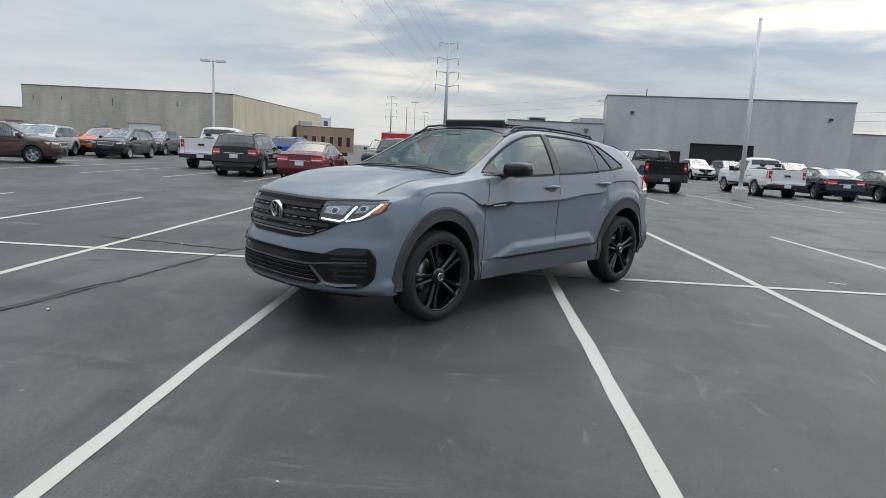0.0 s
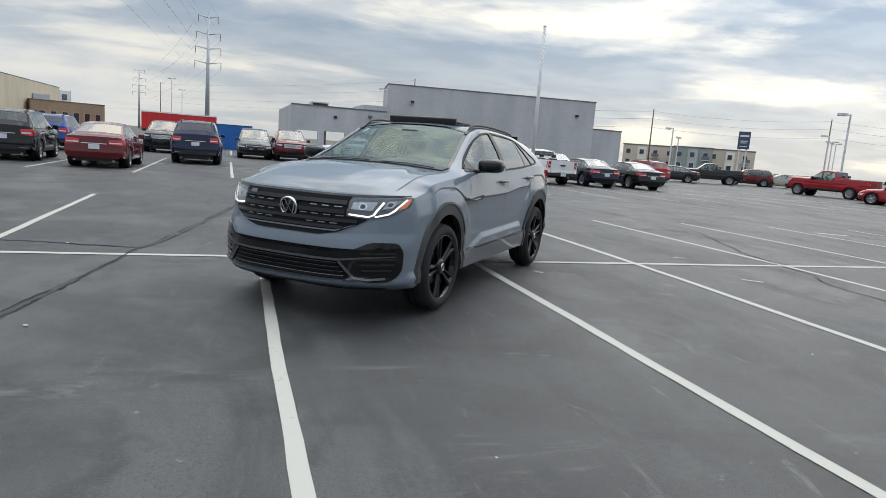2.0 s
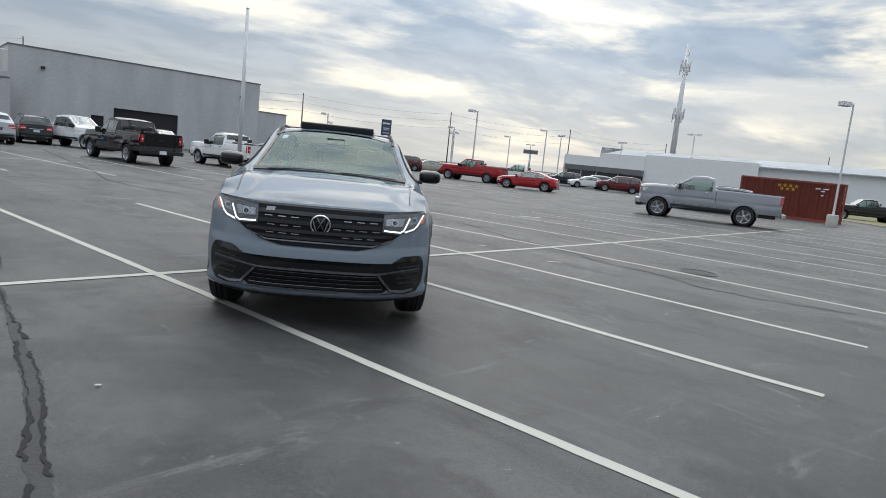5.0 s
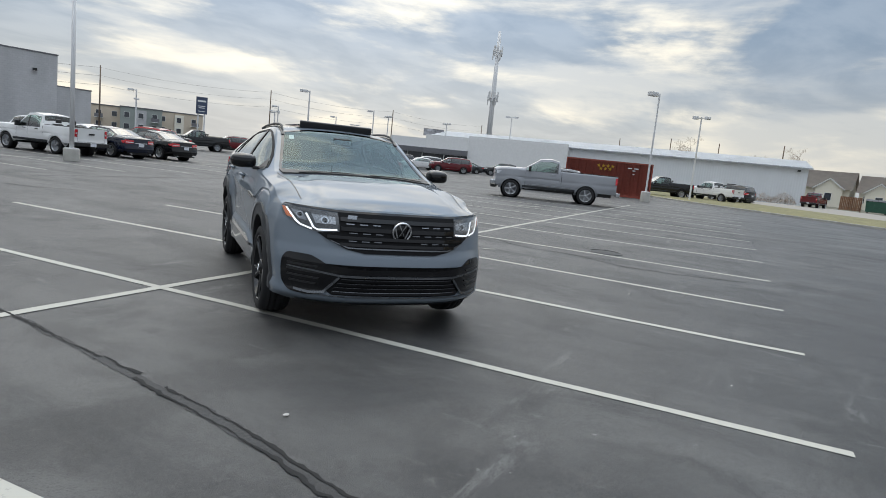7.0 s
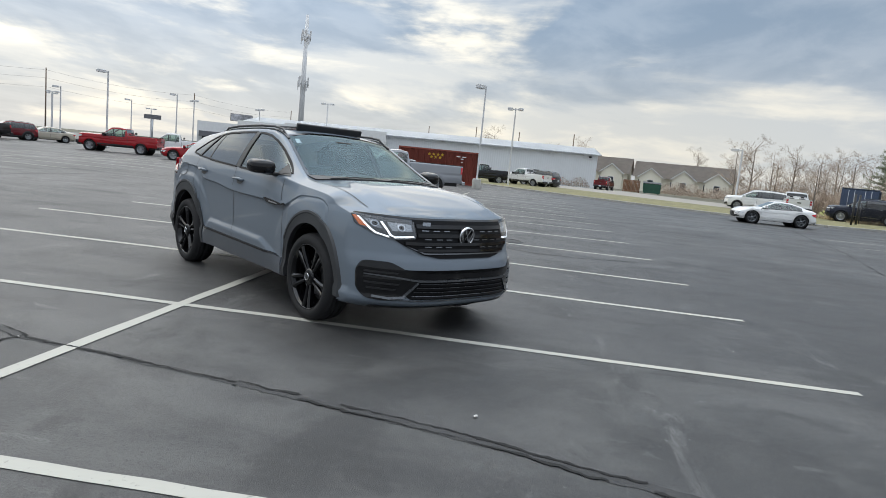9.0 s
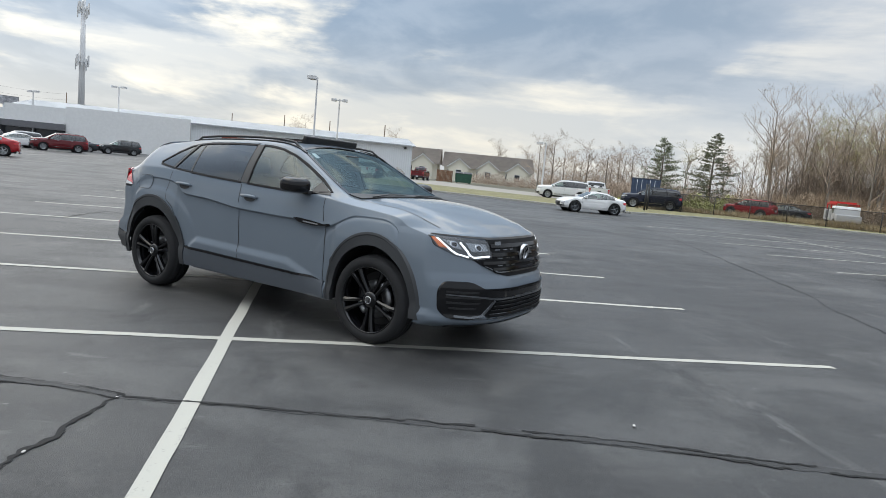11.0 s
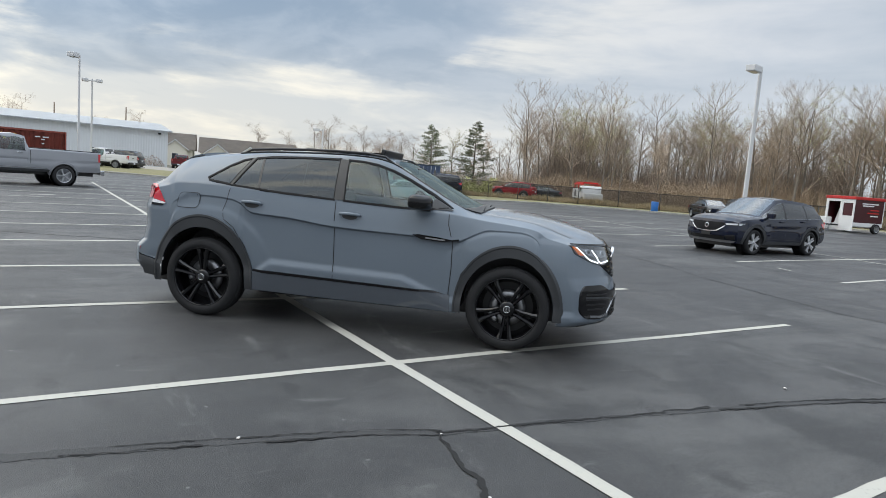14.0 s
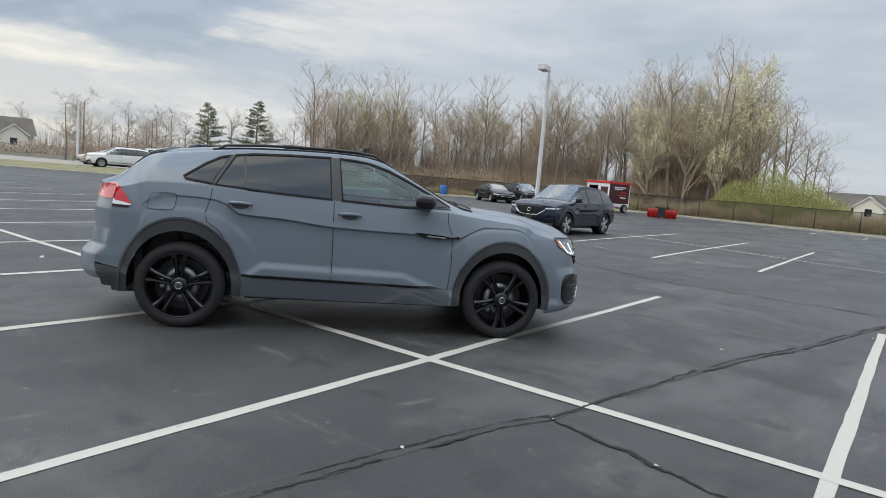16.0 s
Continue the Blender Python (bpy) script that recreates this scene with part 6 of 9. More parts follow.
def build_car(kind, name, L, W, H, wb, r=0.34, rim=ALLOY, rack=False, clad=False, shift=0.0, step=0.07, wing=False, chrome=False):
    """One parked car of a form, at the origin, nose towards +x."""
    hw = W / 2
    rows = [(x * L, sl * H, w * hw, ys * hw, zs * H, yr * hw, zr * H, zc * H) for x, sl, w, ys, zs, yr, zr, zc in FORMS[kind]]
    fx, rx = wb / 2 + shift, -wb / 2 + shift
    truck = "pickup" in kind
    high = truck or kind in ("suv", "crossover")
    nose = 0.5 * L
    lean = -0.03 if truck else -0.07
    sh = Shell(rows, nose, -nose, 0.16 if truck else 0.34, 0.05 if truck else 0.18, flare=0.022, hubs=(fx, rx), hub_z=r, power=3.4 if not truck else 4.0, waist=0.42 * H, firm=True,
               front_slant=[(0.2 * H, -0.10), (0.30 * H, 0.0), (0.40 * H, -0.005), (0.47 * H, -0.03), (0.56 * H, lean)], rear_slant=[(0.22 * H, -0.05), (0.34 * H, 0.0), (0.42 * H, -0.03), (0.7 * H, -0.08 if not truck else -0.01)],
               crease=lambda x, z: (-0.018 * math.exp((z - 0.50 * H) / 0.06) if z < 0.50 * H else 0.0) + 0.014 * math.exp(-((z - 0.29 * H) / (0.035 * H)) ** 2))
    car = tagged(empty(name), "", "pickup truck" if truck else "car")
    bed0, bed1 = -0.485 * L, (-.13 if kind == "pickup" else -.058) * L
    ar = r + 0.055
    c0, c1, pillars = CAB[kind]
    cuts = [c0] + list(pillars) + [c1]
    side_panes = [(a * L + 0.035, b * L - 0.035) for a, b in zip(cuts, cuts[1:])]
    screen = {"crossover": (.035, .215), "suv": (.075, .235), "sedan": (.085, .25), "coupe": (.045, .20), "minivan": (.125, .29), "pickup": (.085, .195), "regular_pickup": (.125, .23)}[kind]
    back = {"crossover": (-.462, -.405), "suv": (-.474, -.434), "sedan": (-.325, -.20), "coupe": (-.35, -.19), "minivan": (-.478, -.452), "pickup": (-.1065, -.0925), "regular_pickup": (-.0365, -.0275)}[kind]
    top_panes = [(screen[0] * L, screen[1] * L), (back[0] * L, back[1] * L)]
    skins = sh.skins(step, 14, 6, 8, [(fx, r, ar + 0.045), (rx, r, ar + 0.045)], side_panes, top_panes, (bed0, bed1, hw * 0.84) if truck else None)
    for key, bm in skins.items():
        if key == "body":
            part("body", bm, PAINT, car, smooth=True, angle=24)
        elif key[0] == "pillar":
            part("door_pillar", bm, SATIN_BLACK, car, smooth=True)
        elif key[0] == "top":
            part("windscreen" if key[2] == 0 else "rear_window", bm, CAR_SCREEN if key[2] == 0 else CAR_PRIVACY, car, smooth=True)
        else:
            front_door = key[2] == len(side_panes) - 1
            part("side_window", bm, CAR_WINDOW if front_door or not high or truck else CAR_PRIVACY, car, smooth=True)
    # cabin: floor tub up to the belt, seats, dashboard, steering wheel
    belt = sh.row(0.0)[3]
    tub0, tub1 = (bed1 + 0.06 if truck else -0.40 * L), c1 * L + 0.02
    part("cabin_tub", box_bm(tub0, tub1, -hw * 0.86, hw * 0.86, 0.24 * H, belt - 0.16), INTERIOR, car)
    part("dashboard", box_bm(c1 * L - 0.34, c1 * L + 0.06, -hw * 0.80, hw * 0.80, belt - 0.24, belt - 0.02, bevel=0.04), INTERIOR, car)
    low = kind in ("sedan", "coupe")
    seat_rows = [c1 * L - 1.10] + ([] if kind in ("regular_pickup", "coupe") else [c1 * L - (1.62 if truck else 1.80 if low else 1.95)])
    for sx in seat_rows:
        for s in (1, -1):
            part("seat", front_seat_bm(), SEAT_CLOTH, car).matrix_local = pose(sx, s * 0.40 * hw, belt - (0.42 if low else 0.36)) @ Matrix.Diagonal((1, 1, (0.85 if sx == seat_rows[0] else 0.68) if low else 1, 1))
    ring = [(0.17 * math.cos(0.4 * k), 0.17 * math.sin(0.4 * k)) for k in range(17)]
    part("steering_wheel", tube_bm([(c1 * L - 0.48 - 0.4 * v, 0.40 * hw + u, belt + 0.01 + v) for u, v in ring], 0.014, 5), SATIN_BLACK, car)
    for s in (1, -1):
        side = sh.side(s)
        for x0, x1 in side_panes:
            xs = [x0 - 0.02 + (x1 - x0 + 0.04) * i / 6 for i in range(7)]
            bright = wing or chrome or kind == "sedan"
            part("window_trim", patch_bm(strip_poly([(x, sh.row(x)[3] - 0.004) for x in xs], 0.018), side, 0.3, 0.008), DARK_CHROME if bright else SATIN_BLACK, car)
        for hx in (fx, rx):
            part("wheel_arch", arch_band_bm(sh, s, hx, r, ar, ar, ar + (0.095 if clad else 0.080), ar + (0.095 if clad else 0.080), 0.006, 0.16, sh.row(hx)[0], 20), CLADDING if clad else PAINT, car, smooth=True, angle=30)
            part("wheel_well", lathe_bm([(0.0, -0.02), (ar - 0.005, -0.02), (ar + 0.03, 0.18)], 22), SATIN_BLACK, car).matrix_local = pose(hx, s * (hw - 0.30), r, 0, 0, 0 if s > 0 else 180)
        for k in cuts[1:-1] + [c1]:
            zs = sh.row(k * L)[3]
            x = k * L + (0.02 if k != c1 else -0.02)
            part("shut_line", patch_bm(strip_poly([(x, sh.row(x)[0] + 0.10), (x, zs)], 0.012), side, 0.2, 0.003), SATIN_BLACK, car)
        for k in cuts[:-1]:
            if k == c0 and kind in ("suv", "crossover", "minivan"):
                continue
            zs = sh.row(k * L)[3]
            hx = k * L + 0.14
            p, q = side(hx, zs - 0.09, 0.025), side(hx + 0.19, zs - 0.09, 0.025)
            part("door_handle", tube_bm([p, q], 0.016, 6), CHROME if chrome else SATIN_BLACK if truck else PAINT, car)
        z0 = sh.row(0)[0]
        part("sill", patch_bm([(rx + ar + 0.06, z0 + 0.005), (fx - ar - 0.06, z0 + 0.005), (fx - ar - 0.06, z0 + 0.10), (rx + ar + 0.06, z0 + 0.10)], side, 0.3, 0.010, 0.02), CLADDING if clad or truck else PAINT, car)
        if chrome:
            part("side_moulding", patch_bm([(rx + ar + 0.14, z0 + 0.14), (fx - ar - 0.14, z0 + 0.14), (fx - ar - 0.14, z0 + 0.165), (rx + ar + 0.14, z0 + 0.165)], side, 0.3, 0.014, 0.02), CHROME, car)
        mirror = part("door_mirror", box_bm(-0.07, 0.07, -0.10, 0.10, -0.07, 0.08, bevel=0.03) if not truck else box_bm(-0.06, 0.06, -0.11, 0.12, -0.10, 0.14, bevel=0.03), SATIN_BLACK if truck else PAINT, car)
        mx = c1 * L - 0.20
        mirror.matrix_local = pose(mx, s * (sh.row(mx)[2] + 0.09), sh.row(mx)[3] + 0.09)
        part("mirror_arm", tube_bm([(mx, s * (sh.row(mx)[2] - 0.06), sh.row(mx)[3] + 0.02), (mx, s * (sh.row(mx)[2] + 0.06), sh.row(mx)[3] + 0.05)], 0.02, 6), SATIN_BLACK, car)
        # head lamps: dark housing, bright lens, lit bar
        zh = sh.row(nose)[3]
        slim = 0.075 if wing else (0.15 if truck else 0.11)
        inner = 0.60 if truck else 0.55
        lamp = part("headlight", patch_bm([(s * inner * hw, zh - 0.03), (s * 0.90 * hw, zh - 0.005), (s * 0.90 * hw, zh - slim), (s * (inner + 0.05) * hw, zh - slim * 1.15)], sh.front, 0.1, 0.010, 0.02), SATIN_BLACK, car)
        part("lens", patch_bm([(s * (inner + 0.03) * hw, zh - 0.04), (s * 0.885 * hw, zh - 0.015), (s * 0.885 * hw, zh - slim + 0.012), (s * (inner + 0.07) * hw, zh - slim)], sh.front, 0.1, 0.016, 0.006), HEAD_LENS, lamp)
        xh = sh.warp(nose, sh.side_y(nose, zh - 0.05), zh - 0.05)
        part("headlight", patch_bm([(xh - 0.02, zh - 0.012), (xh - 0.24, zh - 0.012), (xh - 0.12, zh - slim), (xh - 0.02, zh - slim)], side, 0.1, 0.006), HEAD_LENS, car)
        part("fog_light", patch_bm([(s * 0.60 * hw, 0.30 * H), (s * 0.86 * hw, 0.33 * H), (s * 0.86 * hw, 0.24 * H), (s * 0.64 * hw, 0.24 * H)], sh.front, 0.1, 0.008, 0.02), SATIN_BLACK, car)
        # tail lamps
        zt = sh.row(-nose)[3]
        tall = 0.30 if kind == "minivan" else (0.32 if truck else (0.19 if high else 0.15))
        inner = 0.76 if truck else (0.55 if high else 0.44)
        up = 0.02 if truck else 0.035
        lamp = part("tail_light", patch_bm([(s * inner * hw, zt + up - 0.02), (s * 0.90 * hw, zt + up), (s * 0.90 * hw, zt - tall), (s * (inner + 0.02) * hw, zt - tall * (1.0 if truck else 0.8))], sh.rear, 0.1, 0.012, 0.02), RED_LENS, car)
        part("reversing_lens", patch_bm([(s * (inner + 0.03) * hw, zt - tall * 0.42), (s * 0.86 * hw, zt - tall * 0.42), (s * 0.86 * hw, zt - tall * 0.64), (s * (inner + 0.03) * hw, zt - tall * 0.64)], sh.rear, 0.1, 0.018, 0.006), HEAD_LENS, lamp)
        xr0 = sh.warp(-nose, 0.9 * hw, zt)
        part("tail_light", patch_bm([(xr0 - 0.01, zt + 0.01), (xr0 + 0.22, zt - 0.02), (xr0 + 0.15, zt - tall * 0.7), (xr0 - 0.01, zt - tall)] if not truck else
                                    [(xr0, zt + 0.01), (xr0 + 0.10, zt + 0.01), (xr0 + 0.10, zt - tall), (xr0, zt - tall)], side, 0.1, 0.007), RED_LENS, car)
        for hx in (fx, rx):
            far_wheel(car, hx, s * (hw - 0.125), s, r, rim)
    # front face
    zn = sh.row(nose)[3]
    deep = 0.30 if truck else (0.25 if wing else 0.19)
    gw = 0.56 if truck else 0.50
    outline = [(-gw * hw, zn - 0.03), (gw * hw, zn - 0.03), ((gw - 0.06) * hw, zn - deep), ((0.06 - gw) * hw, zn - deep)]
    grille = part("grille", patch_bm(outline, sh.front, 0.12, 0.006, 0.02), GRILLE_BLACK, car)
    if not wing:
        part("surround", patch_bm(ring_of(outline, 0.02), sh.front, 0.12, 0.014, 0.02, hole=ring_of(outline, -0.012)), CHROME if not kind == "coupe" else SATIN_BLACK, grille)
    for k in range(0 if wing else 4):
        zz = zn - 0.06 - k * (deep - 0.06) / 4
        part("bar", patch_bm([((0.05 - gw) * hw, zz - 0.008), ((gw - 0.05) * hw, zz - 0.008), ((gw - 0.05) * hw, zz + 0.008), ((0.05 - gw) * hw, zz + 0.008)], sh.front, 0.15, 0.014, 0.012), CHROME if chrome or truck else DARK_CHROME, grille)
    part("lower_intake", patch_bm([(-0.56 * hw, 0.21 * H), (0.56 * hw, 0.21 * H), (0.60 * hw, 0.29 * H), (-0.60 * hw, 0.29 * H)], sh.front, 0.12, 0.006, 0.02), SATIN_BLACK, car)
    part("front_plate", box_bm(0, 0.012, -0.15, 0.15, -0.07, 0.07), SATIN_BLACK, car).matrix_local = Matrix.Translation(sh.front(0, 0.33 * H, 0.012))
    if high and not truck:
        part("front_valance", patch_bm([(-0.80 * hw, 0.185 * H), (0.80 * hw, 0.185 * H), (0.86 * hw, 0.225 * H), (-0.86 * hw, 0.225 * H)], sh.front, 0.12, 0.012, 0.02), STEEL if wing else CLADDING, car)
    if truck:
        bumper = part("front_bumper", box_bm(nose - 0.30, nose + 0.08, -hw * 0.90, hw * 0.90, 0.265 * H, 0.385 * H, bevel=0.05), CHROME if chrome else SATIN_BLACK, car)
        part("air_dam", box_bm(nose - 0.22, nose + 0.04, -hw * 0.80, hw * 0.80, 0.20 * H, 0.27 * H, bevel=0.02), SATIN_BLACK, bumper)
        for s in (1, -1):
            part("tow_hook", tube_bm([(nose + 0.02, s * 0.42 * hw, 0.25 * H), (nose + 0.11, s * 0.42 * hw, 0.25 * H), (nose + 0.11, s * 0.50 * hw, 0.25 * H)], 0.015, 6), SATIN_BLACK, bumper)
    if wing:
        # bright wing under the grille, sweeping up into the lamps
        run = [(0.90 * hw, zn - 0.045), (0.60 * hw, zn - 0.10), (0.46 * hw, zn - 0.20), (0.34 * hw, zn - 0.27), (0.0, zn - 0.285)]
        run = run + [(-a, b) for a, b in run[-2::-1]]
        part("chrome_wing", patch_bm(strip_poly(run[1:-1], 0.030), sh.front, 0.1, 0.026, 0.016), CHROME, car)
        part("mesh_grille", patch_bm([(-0.56 * hw, zn - 0.02), (0.56 * hw, zn - 0.02), (0.57 * hw, zn - 0.09), (0.44 * hw, zn - 0.20), (0.32 * hw, zn - 0.265), (-0.32 * hw, zn - 0.265), (-0.44 * hw, zn - 0.20), (-0.57 * hw, zn - 0.09)], sh.front, 0.1, 0.020, 0.012), GRILLE_BLACK, car)
        part("emblem", lathe_bm([(0.045, 0.0), (0.066, 0.0), (0.070, 0.012), (0.060, 0.018), (0.045, 0.012)], 20, "x"), CHROME, car, "plain chrome ring").matrix_local = Matrix.Translation(sh.front(0, zn - 0.13, 0.026))
    # rear face
    if truck:
        part("rear_bumper", box_bm(-nose - 0.12, -nose + 0.06, -hw * 0.93, hw * 0.93, 0.25 * H, 0.345 * H, bevel=0.03), CHROME if chrome else SATIN_BLACK, car)
        part("tailgate_handle", box_bm(-nose - 0.012, -nose + 0.01, -0.14, 0.14, 0.54 * H, 0.58 * H), SATIN_BLACK, car)
        for pts in ([(-0.75 * hw, 0.36 * H), (0.75 * hw, 0.36 * H)], [(-0.75 * hw, 0.36 * H), (-0.75 * hw, 0.69 * H)], [(0.75 * hw, 0.36 * H), (0.75 * hw, 0.69 * H)]):
            part("tailgate_gap", patch_bm(strip_poly(pts, 0.012), sh.rear, 0.2, 0.004), SATIN_BLACK, car)
        part("bed_liner", box_bm(bed0, bed1, -hw * 0.84, hw * 0.84, 0.34 * H, 0.37 * H), INTERIOR, car)
        for s in (1, -1):
            part("bed_wall", box_bm(bed0, bed1, s * hw * 0.84 - 0.015, s * hw * 0.84 + 0.015, 0.36 * H, (0.698 if kind == "pickup" else 0.720) * H), INTERIOR, car)
            part("bed_rail", box_bm(bed0, bed1, s * hw * 0.885 - 0.05, s * hw * 0.885 + 0.03, (0.700 if kind == "pickup" else 0.722) * H, (0.714 if kind == "pickup" else 0.736) * H, bevel=0.008), SATIN_BLACK, car)
        part("bed_wall", box_bm(bed1 - 0.015, bed1 + 0.015, -hw * 0.84, hw * 0.84, 0.36 * H, (0.698 if kind == "pickup" else 0.720) * H), INTERIOR, car)
        part("bed_wall", box_bm(bed0 - 0.015, bed0 + 0.015, -hw * 0.84, hw * 0.84, 0.36 * H, (0.698 if kind == "pickup" else 0.720) * H), INTERIOR, car)
        for s in (1, -1):
            part("cab_gap", patch_bm(strip_poly([(bed1 + 0.03, sh.row(bed1)[0] + 0.02), (bed1 + 0.03, sh.row(bed1)[3])], 0.02), sh.side(s), 0.3, 0.004), SATIN_BLACK, car)
        plate_z = 0.30 * H
    else:
        plate_z = 0.46 * H
        part("rear_bumper", patch_bm([(-0.80 * hw, 0.22 * H), (0.80 * hw, 0.22 * H), (0.84 * hw, 0.31 * H), (-0.84 * hw, 0.31 * H)], sh.rear, 0.12, 0.012, 0.03), CLADDING if high else PAINT, car)
        part("tailgate_gap", patch_bm(strip_poly([(-0.84 * hw, 0.345 * H), (0.84 * hw, 0.345 * H)], 0.012), sh.rear, 0.2, 0.004), SATIN_BLACK, car)
        part("plate_recess", patch_bm([(-0.24, 0.415 * H), (0.24, 0.415 * H), (0.27, 0.51 * H), (-0.27, 0.51 * H)], sh.rear, 0.2, 0.005), SATIN_BLACK if high else PAINT, car)
        part("chrome_bar", patch_bm(strip_poly([(-0.40 * hw, 0.525 * H), (0.40 * hw, 0.525 * H)], 0.022), sh.rear, 0.2, 0.014, 0.012), CHROME, car)
        for s in (1, -1):
            part("exhaust", tube_bm([(-nose + 0.15, s * 0.55, 0.24), (-nose + 0.0, s * 0.55, 0.24)], 0.035, 8), STEEL, car)
            if high:
                part("bumper_strip", patch_bm(strip_poly([(s * 0.52 * hw, 0.255 * H), (s * 0.80 * hw, 0.262 * H)], 0.022), sh.rear, 0.2, 0.024, 0.012), CHROME, car)
    part("rear_plate", box_bm(-0.012, 0, -0.155, 0.155, -0.075, 0.075), PLATE, car).matrix_local = Matrix.Translation(sh.rear(0, plate_z, 0.016 if not truck else 0.125))
    if rack:
        for s in (1, -1):
            part("roof_rail", tube_bm([sh.top(x * L, s * 0.60 * hw, 0.04) for x in (-.40, -.25, -.1, .02)], 0.018, 6), SATIN_BLACK, car)
    part("underbody", box_bm(-nose + 0.25, nose - 0.35, -hw * 0.66, hw * 0.66, 0.42 if truck else 0.20, 0.22 * H + (0.20 if truck else 0.12)), SATIN_BLACK, car)
    if truck:
        for ax in (fx, rx):
            part("axle", tube_bm([(ax, -hw + 0.2, r), (ax, hw - 0.2, r)], 0.06, 8), SATIN_BLACK, car)
    return car


MODELS = {
    "suv": build_car("suv", "suv", 4.60, 1.86, 1.68, 2.70, 0.355, rack=True, clad=True),
    "crossover": build_car("crossover", "suv", 4.58, 1.85, 1.68, 2.70, 0.365, rim=TWO_TONE, clad=True, step=0.05, wing=True),
    "big_suv": build_car("suv", "suv", 5.05, 1.99, 1.82, 2.95, 0.39, rack=True, chrome=True),
    "sedan": build_car("sedan", "sedan", 4.85, 1.83, 1.46, 2.76, 0.335),
    "coupe": build_car("coupe", "coupe", 4.65, 1.82, 1.39, 2.85, 0.34),
    "roadster": build_car("coupe", "sports_coupe", 3.92, 1.73, 1.24, 2.31, 0.315, rim=DARK_CHROME),
    "minivan": build_car("minivan", "minivan", 5.09, 1.98, 1.76, 3.03, 0.35),
    "pickup": build_car("pickup", "pickup_truck", 5.85, 2.0, 1.93, 3.68, 0.40, shift=0.14),
    "small_pickup": build_car("pickup", "pickup_truck", 5.25, 1.85, 1.78, 3.20, 0.37, shift=0.13),
    "long_pickup": build_car("regular_pickup", "pickup_truck", 6.0, 2.06, 2.0, 3.57, 0.42, shift=0.26, chrome=True, step=0.05),
}
used_models = set()


def parked(model, paint, x, y, heading, label, z=0.0, name=None):
    src = MODELS[model]
    if model in used_models:
        car = copy_thing(src, pose(x, y, z, 0, 0, heading))
    else:
        used_models.add(model)
        car = src
        car.matrix_world = pose(x, y, z, 0, 0, heading)
    car["label"] = label
    if name:
        car.name = name
    for o in car.children_recursive:
        if o.type == "MESH" and o.data.materials and o.data.materials[0] == PAINT:
            o.material_slots[0].link = "OBJECT"
            o.material_slots[0].material = PAINTS[paint]
    return car


# the row north of the grey SUV and the one behind it
parked("suv", "black", -10.9, 26.4, 97, "black compact SUV with roof rails parked nose away")
parked("pickup", "white", -14.3, 31.0, 97, "white full-size pickup truck with black bumper")
parked("sedan", "wine", -7.8, 25.3, 94, "dark red family saloon, its boot facing the lane")
parked("big_suv", "blue", -5.6, 31.7, 94, "dark blue SUV with chrome trim seen from behind")
parked("suv", "bright_blue", -12.7, 36.5, 94, "bright blue hatchback parked behind the red saloon")
parked("big_suv", "black", -8.7, 42.2, -86, "black luxury SUV with a broad chrome grille")
parked("minivan", "dark_grey", -3.6, 41.9, -86, "dark grey minivan facing the lane")
parked("big_suv", "wine", -1.5, 41.6, -86, "wine red SUV beside the grey minivan")
parked("crossover", "silver", 2.8, 43.6, 88, "silver crossover seen from behind near the showroom")
parked("suv", "charcoal", 5.6, 47.6, 86, "charcoal SUV beside the white pickup truck")
parked("pickup", "white", 7.6, 46.0, -66, "white crew cab pickup turned towards the lane")
parked("pickup", "black", 6.2, 32.7, 94.8, "black pickup truck with red tail lights")
parked("small_pickup", "white", 11.7, 33.8, 97, "white mid-size pickup beside the lamp post")
parked("sedan", "navy", 14.4, 33.6, 94, "navy saloon parked by the white pickup")
parked("sedan", "black", 17.4, 33.9, 92, "glossy black saloon with bright window trim")
parked("crossover", "white", 17.3, 44.0, -86, "white crossover in the second row")
parked("sedan", "white", 20.3, 44.0, -86, "white saloon in the second row")
parked("suv", "red", 23.4, 42.5, 94, "red crossover behind the black saloon")
parked("crossover", "white", 14.6, 56.0, -86, "white crossover by the big workshop door")
parked("suv", "grey", 17.6, 57.5, -86, "grey SUV by the big workshop door")
parked("sedan", "white", 3.4, 57.6, 178, "white saloon standing before the workshop bays")
# west end of the lot
parked("suv", "brown", -21.3, 25.6, 20, "brown metallic SUV at the end of the row")
parked("suv", "silver", -25.4, 33.3, -74, "silver compact SUV facing the lane")
parked("suv", "charcoal", -22.8, 36.3, -83, "charcoal compact SUV with bright wheels")
parked("suv", "orange", -25.4, 38.2, -84, "orange crossover between grey cars")
parked("suv", "white", -28.4, 35.6, -80, "white SUV half hidden behind other cars")
parked("sedan", "black", -27.6, 50.2, -40, "black saloon near the beige warehouse")
parked("suv", "dark_grey", -25.8, 45.0, -80, "dark grey SUV behind the row of compacts")
parked("suv", "dark_grey", -19.3, 52.0, -80, "dark grey hatchback near the beige warehouse")
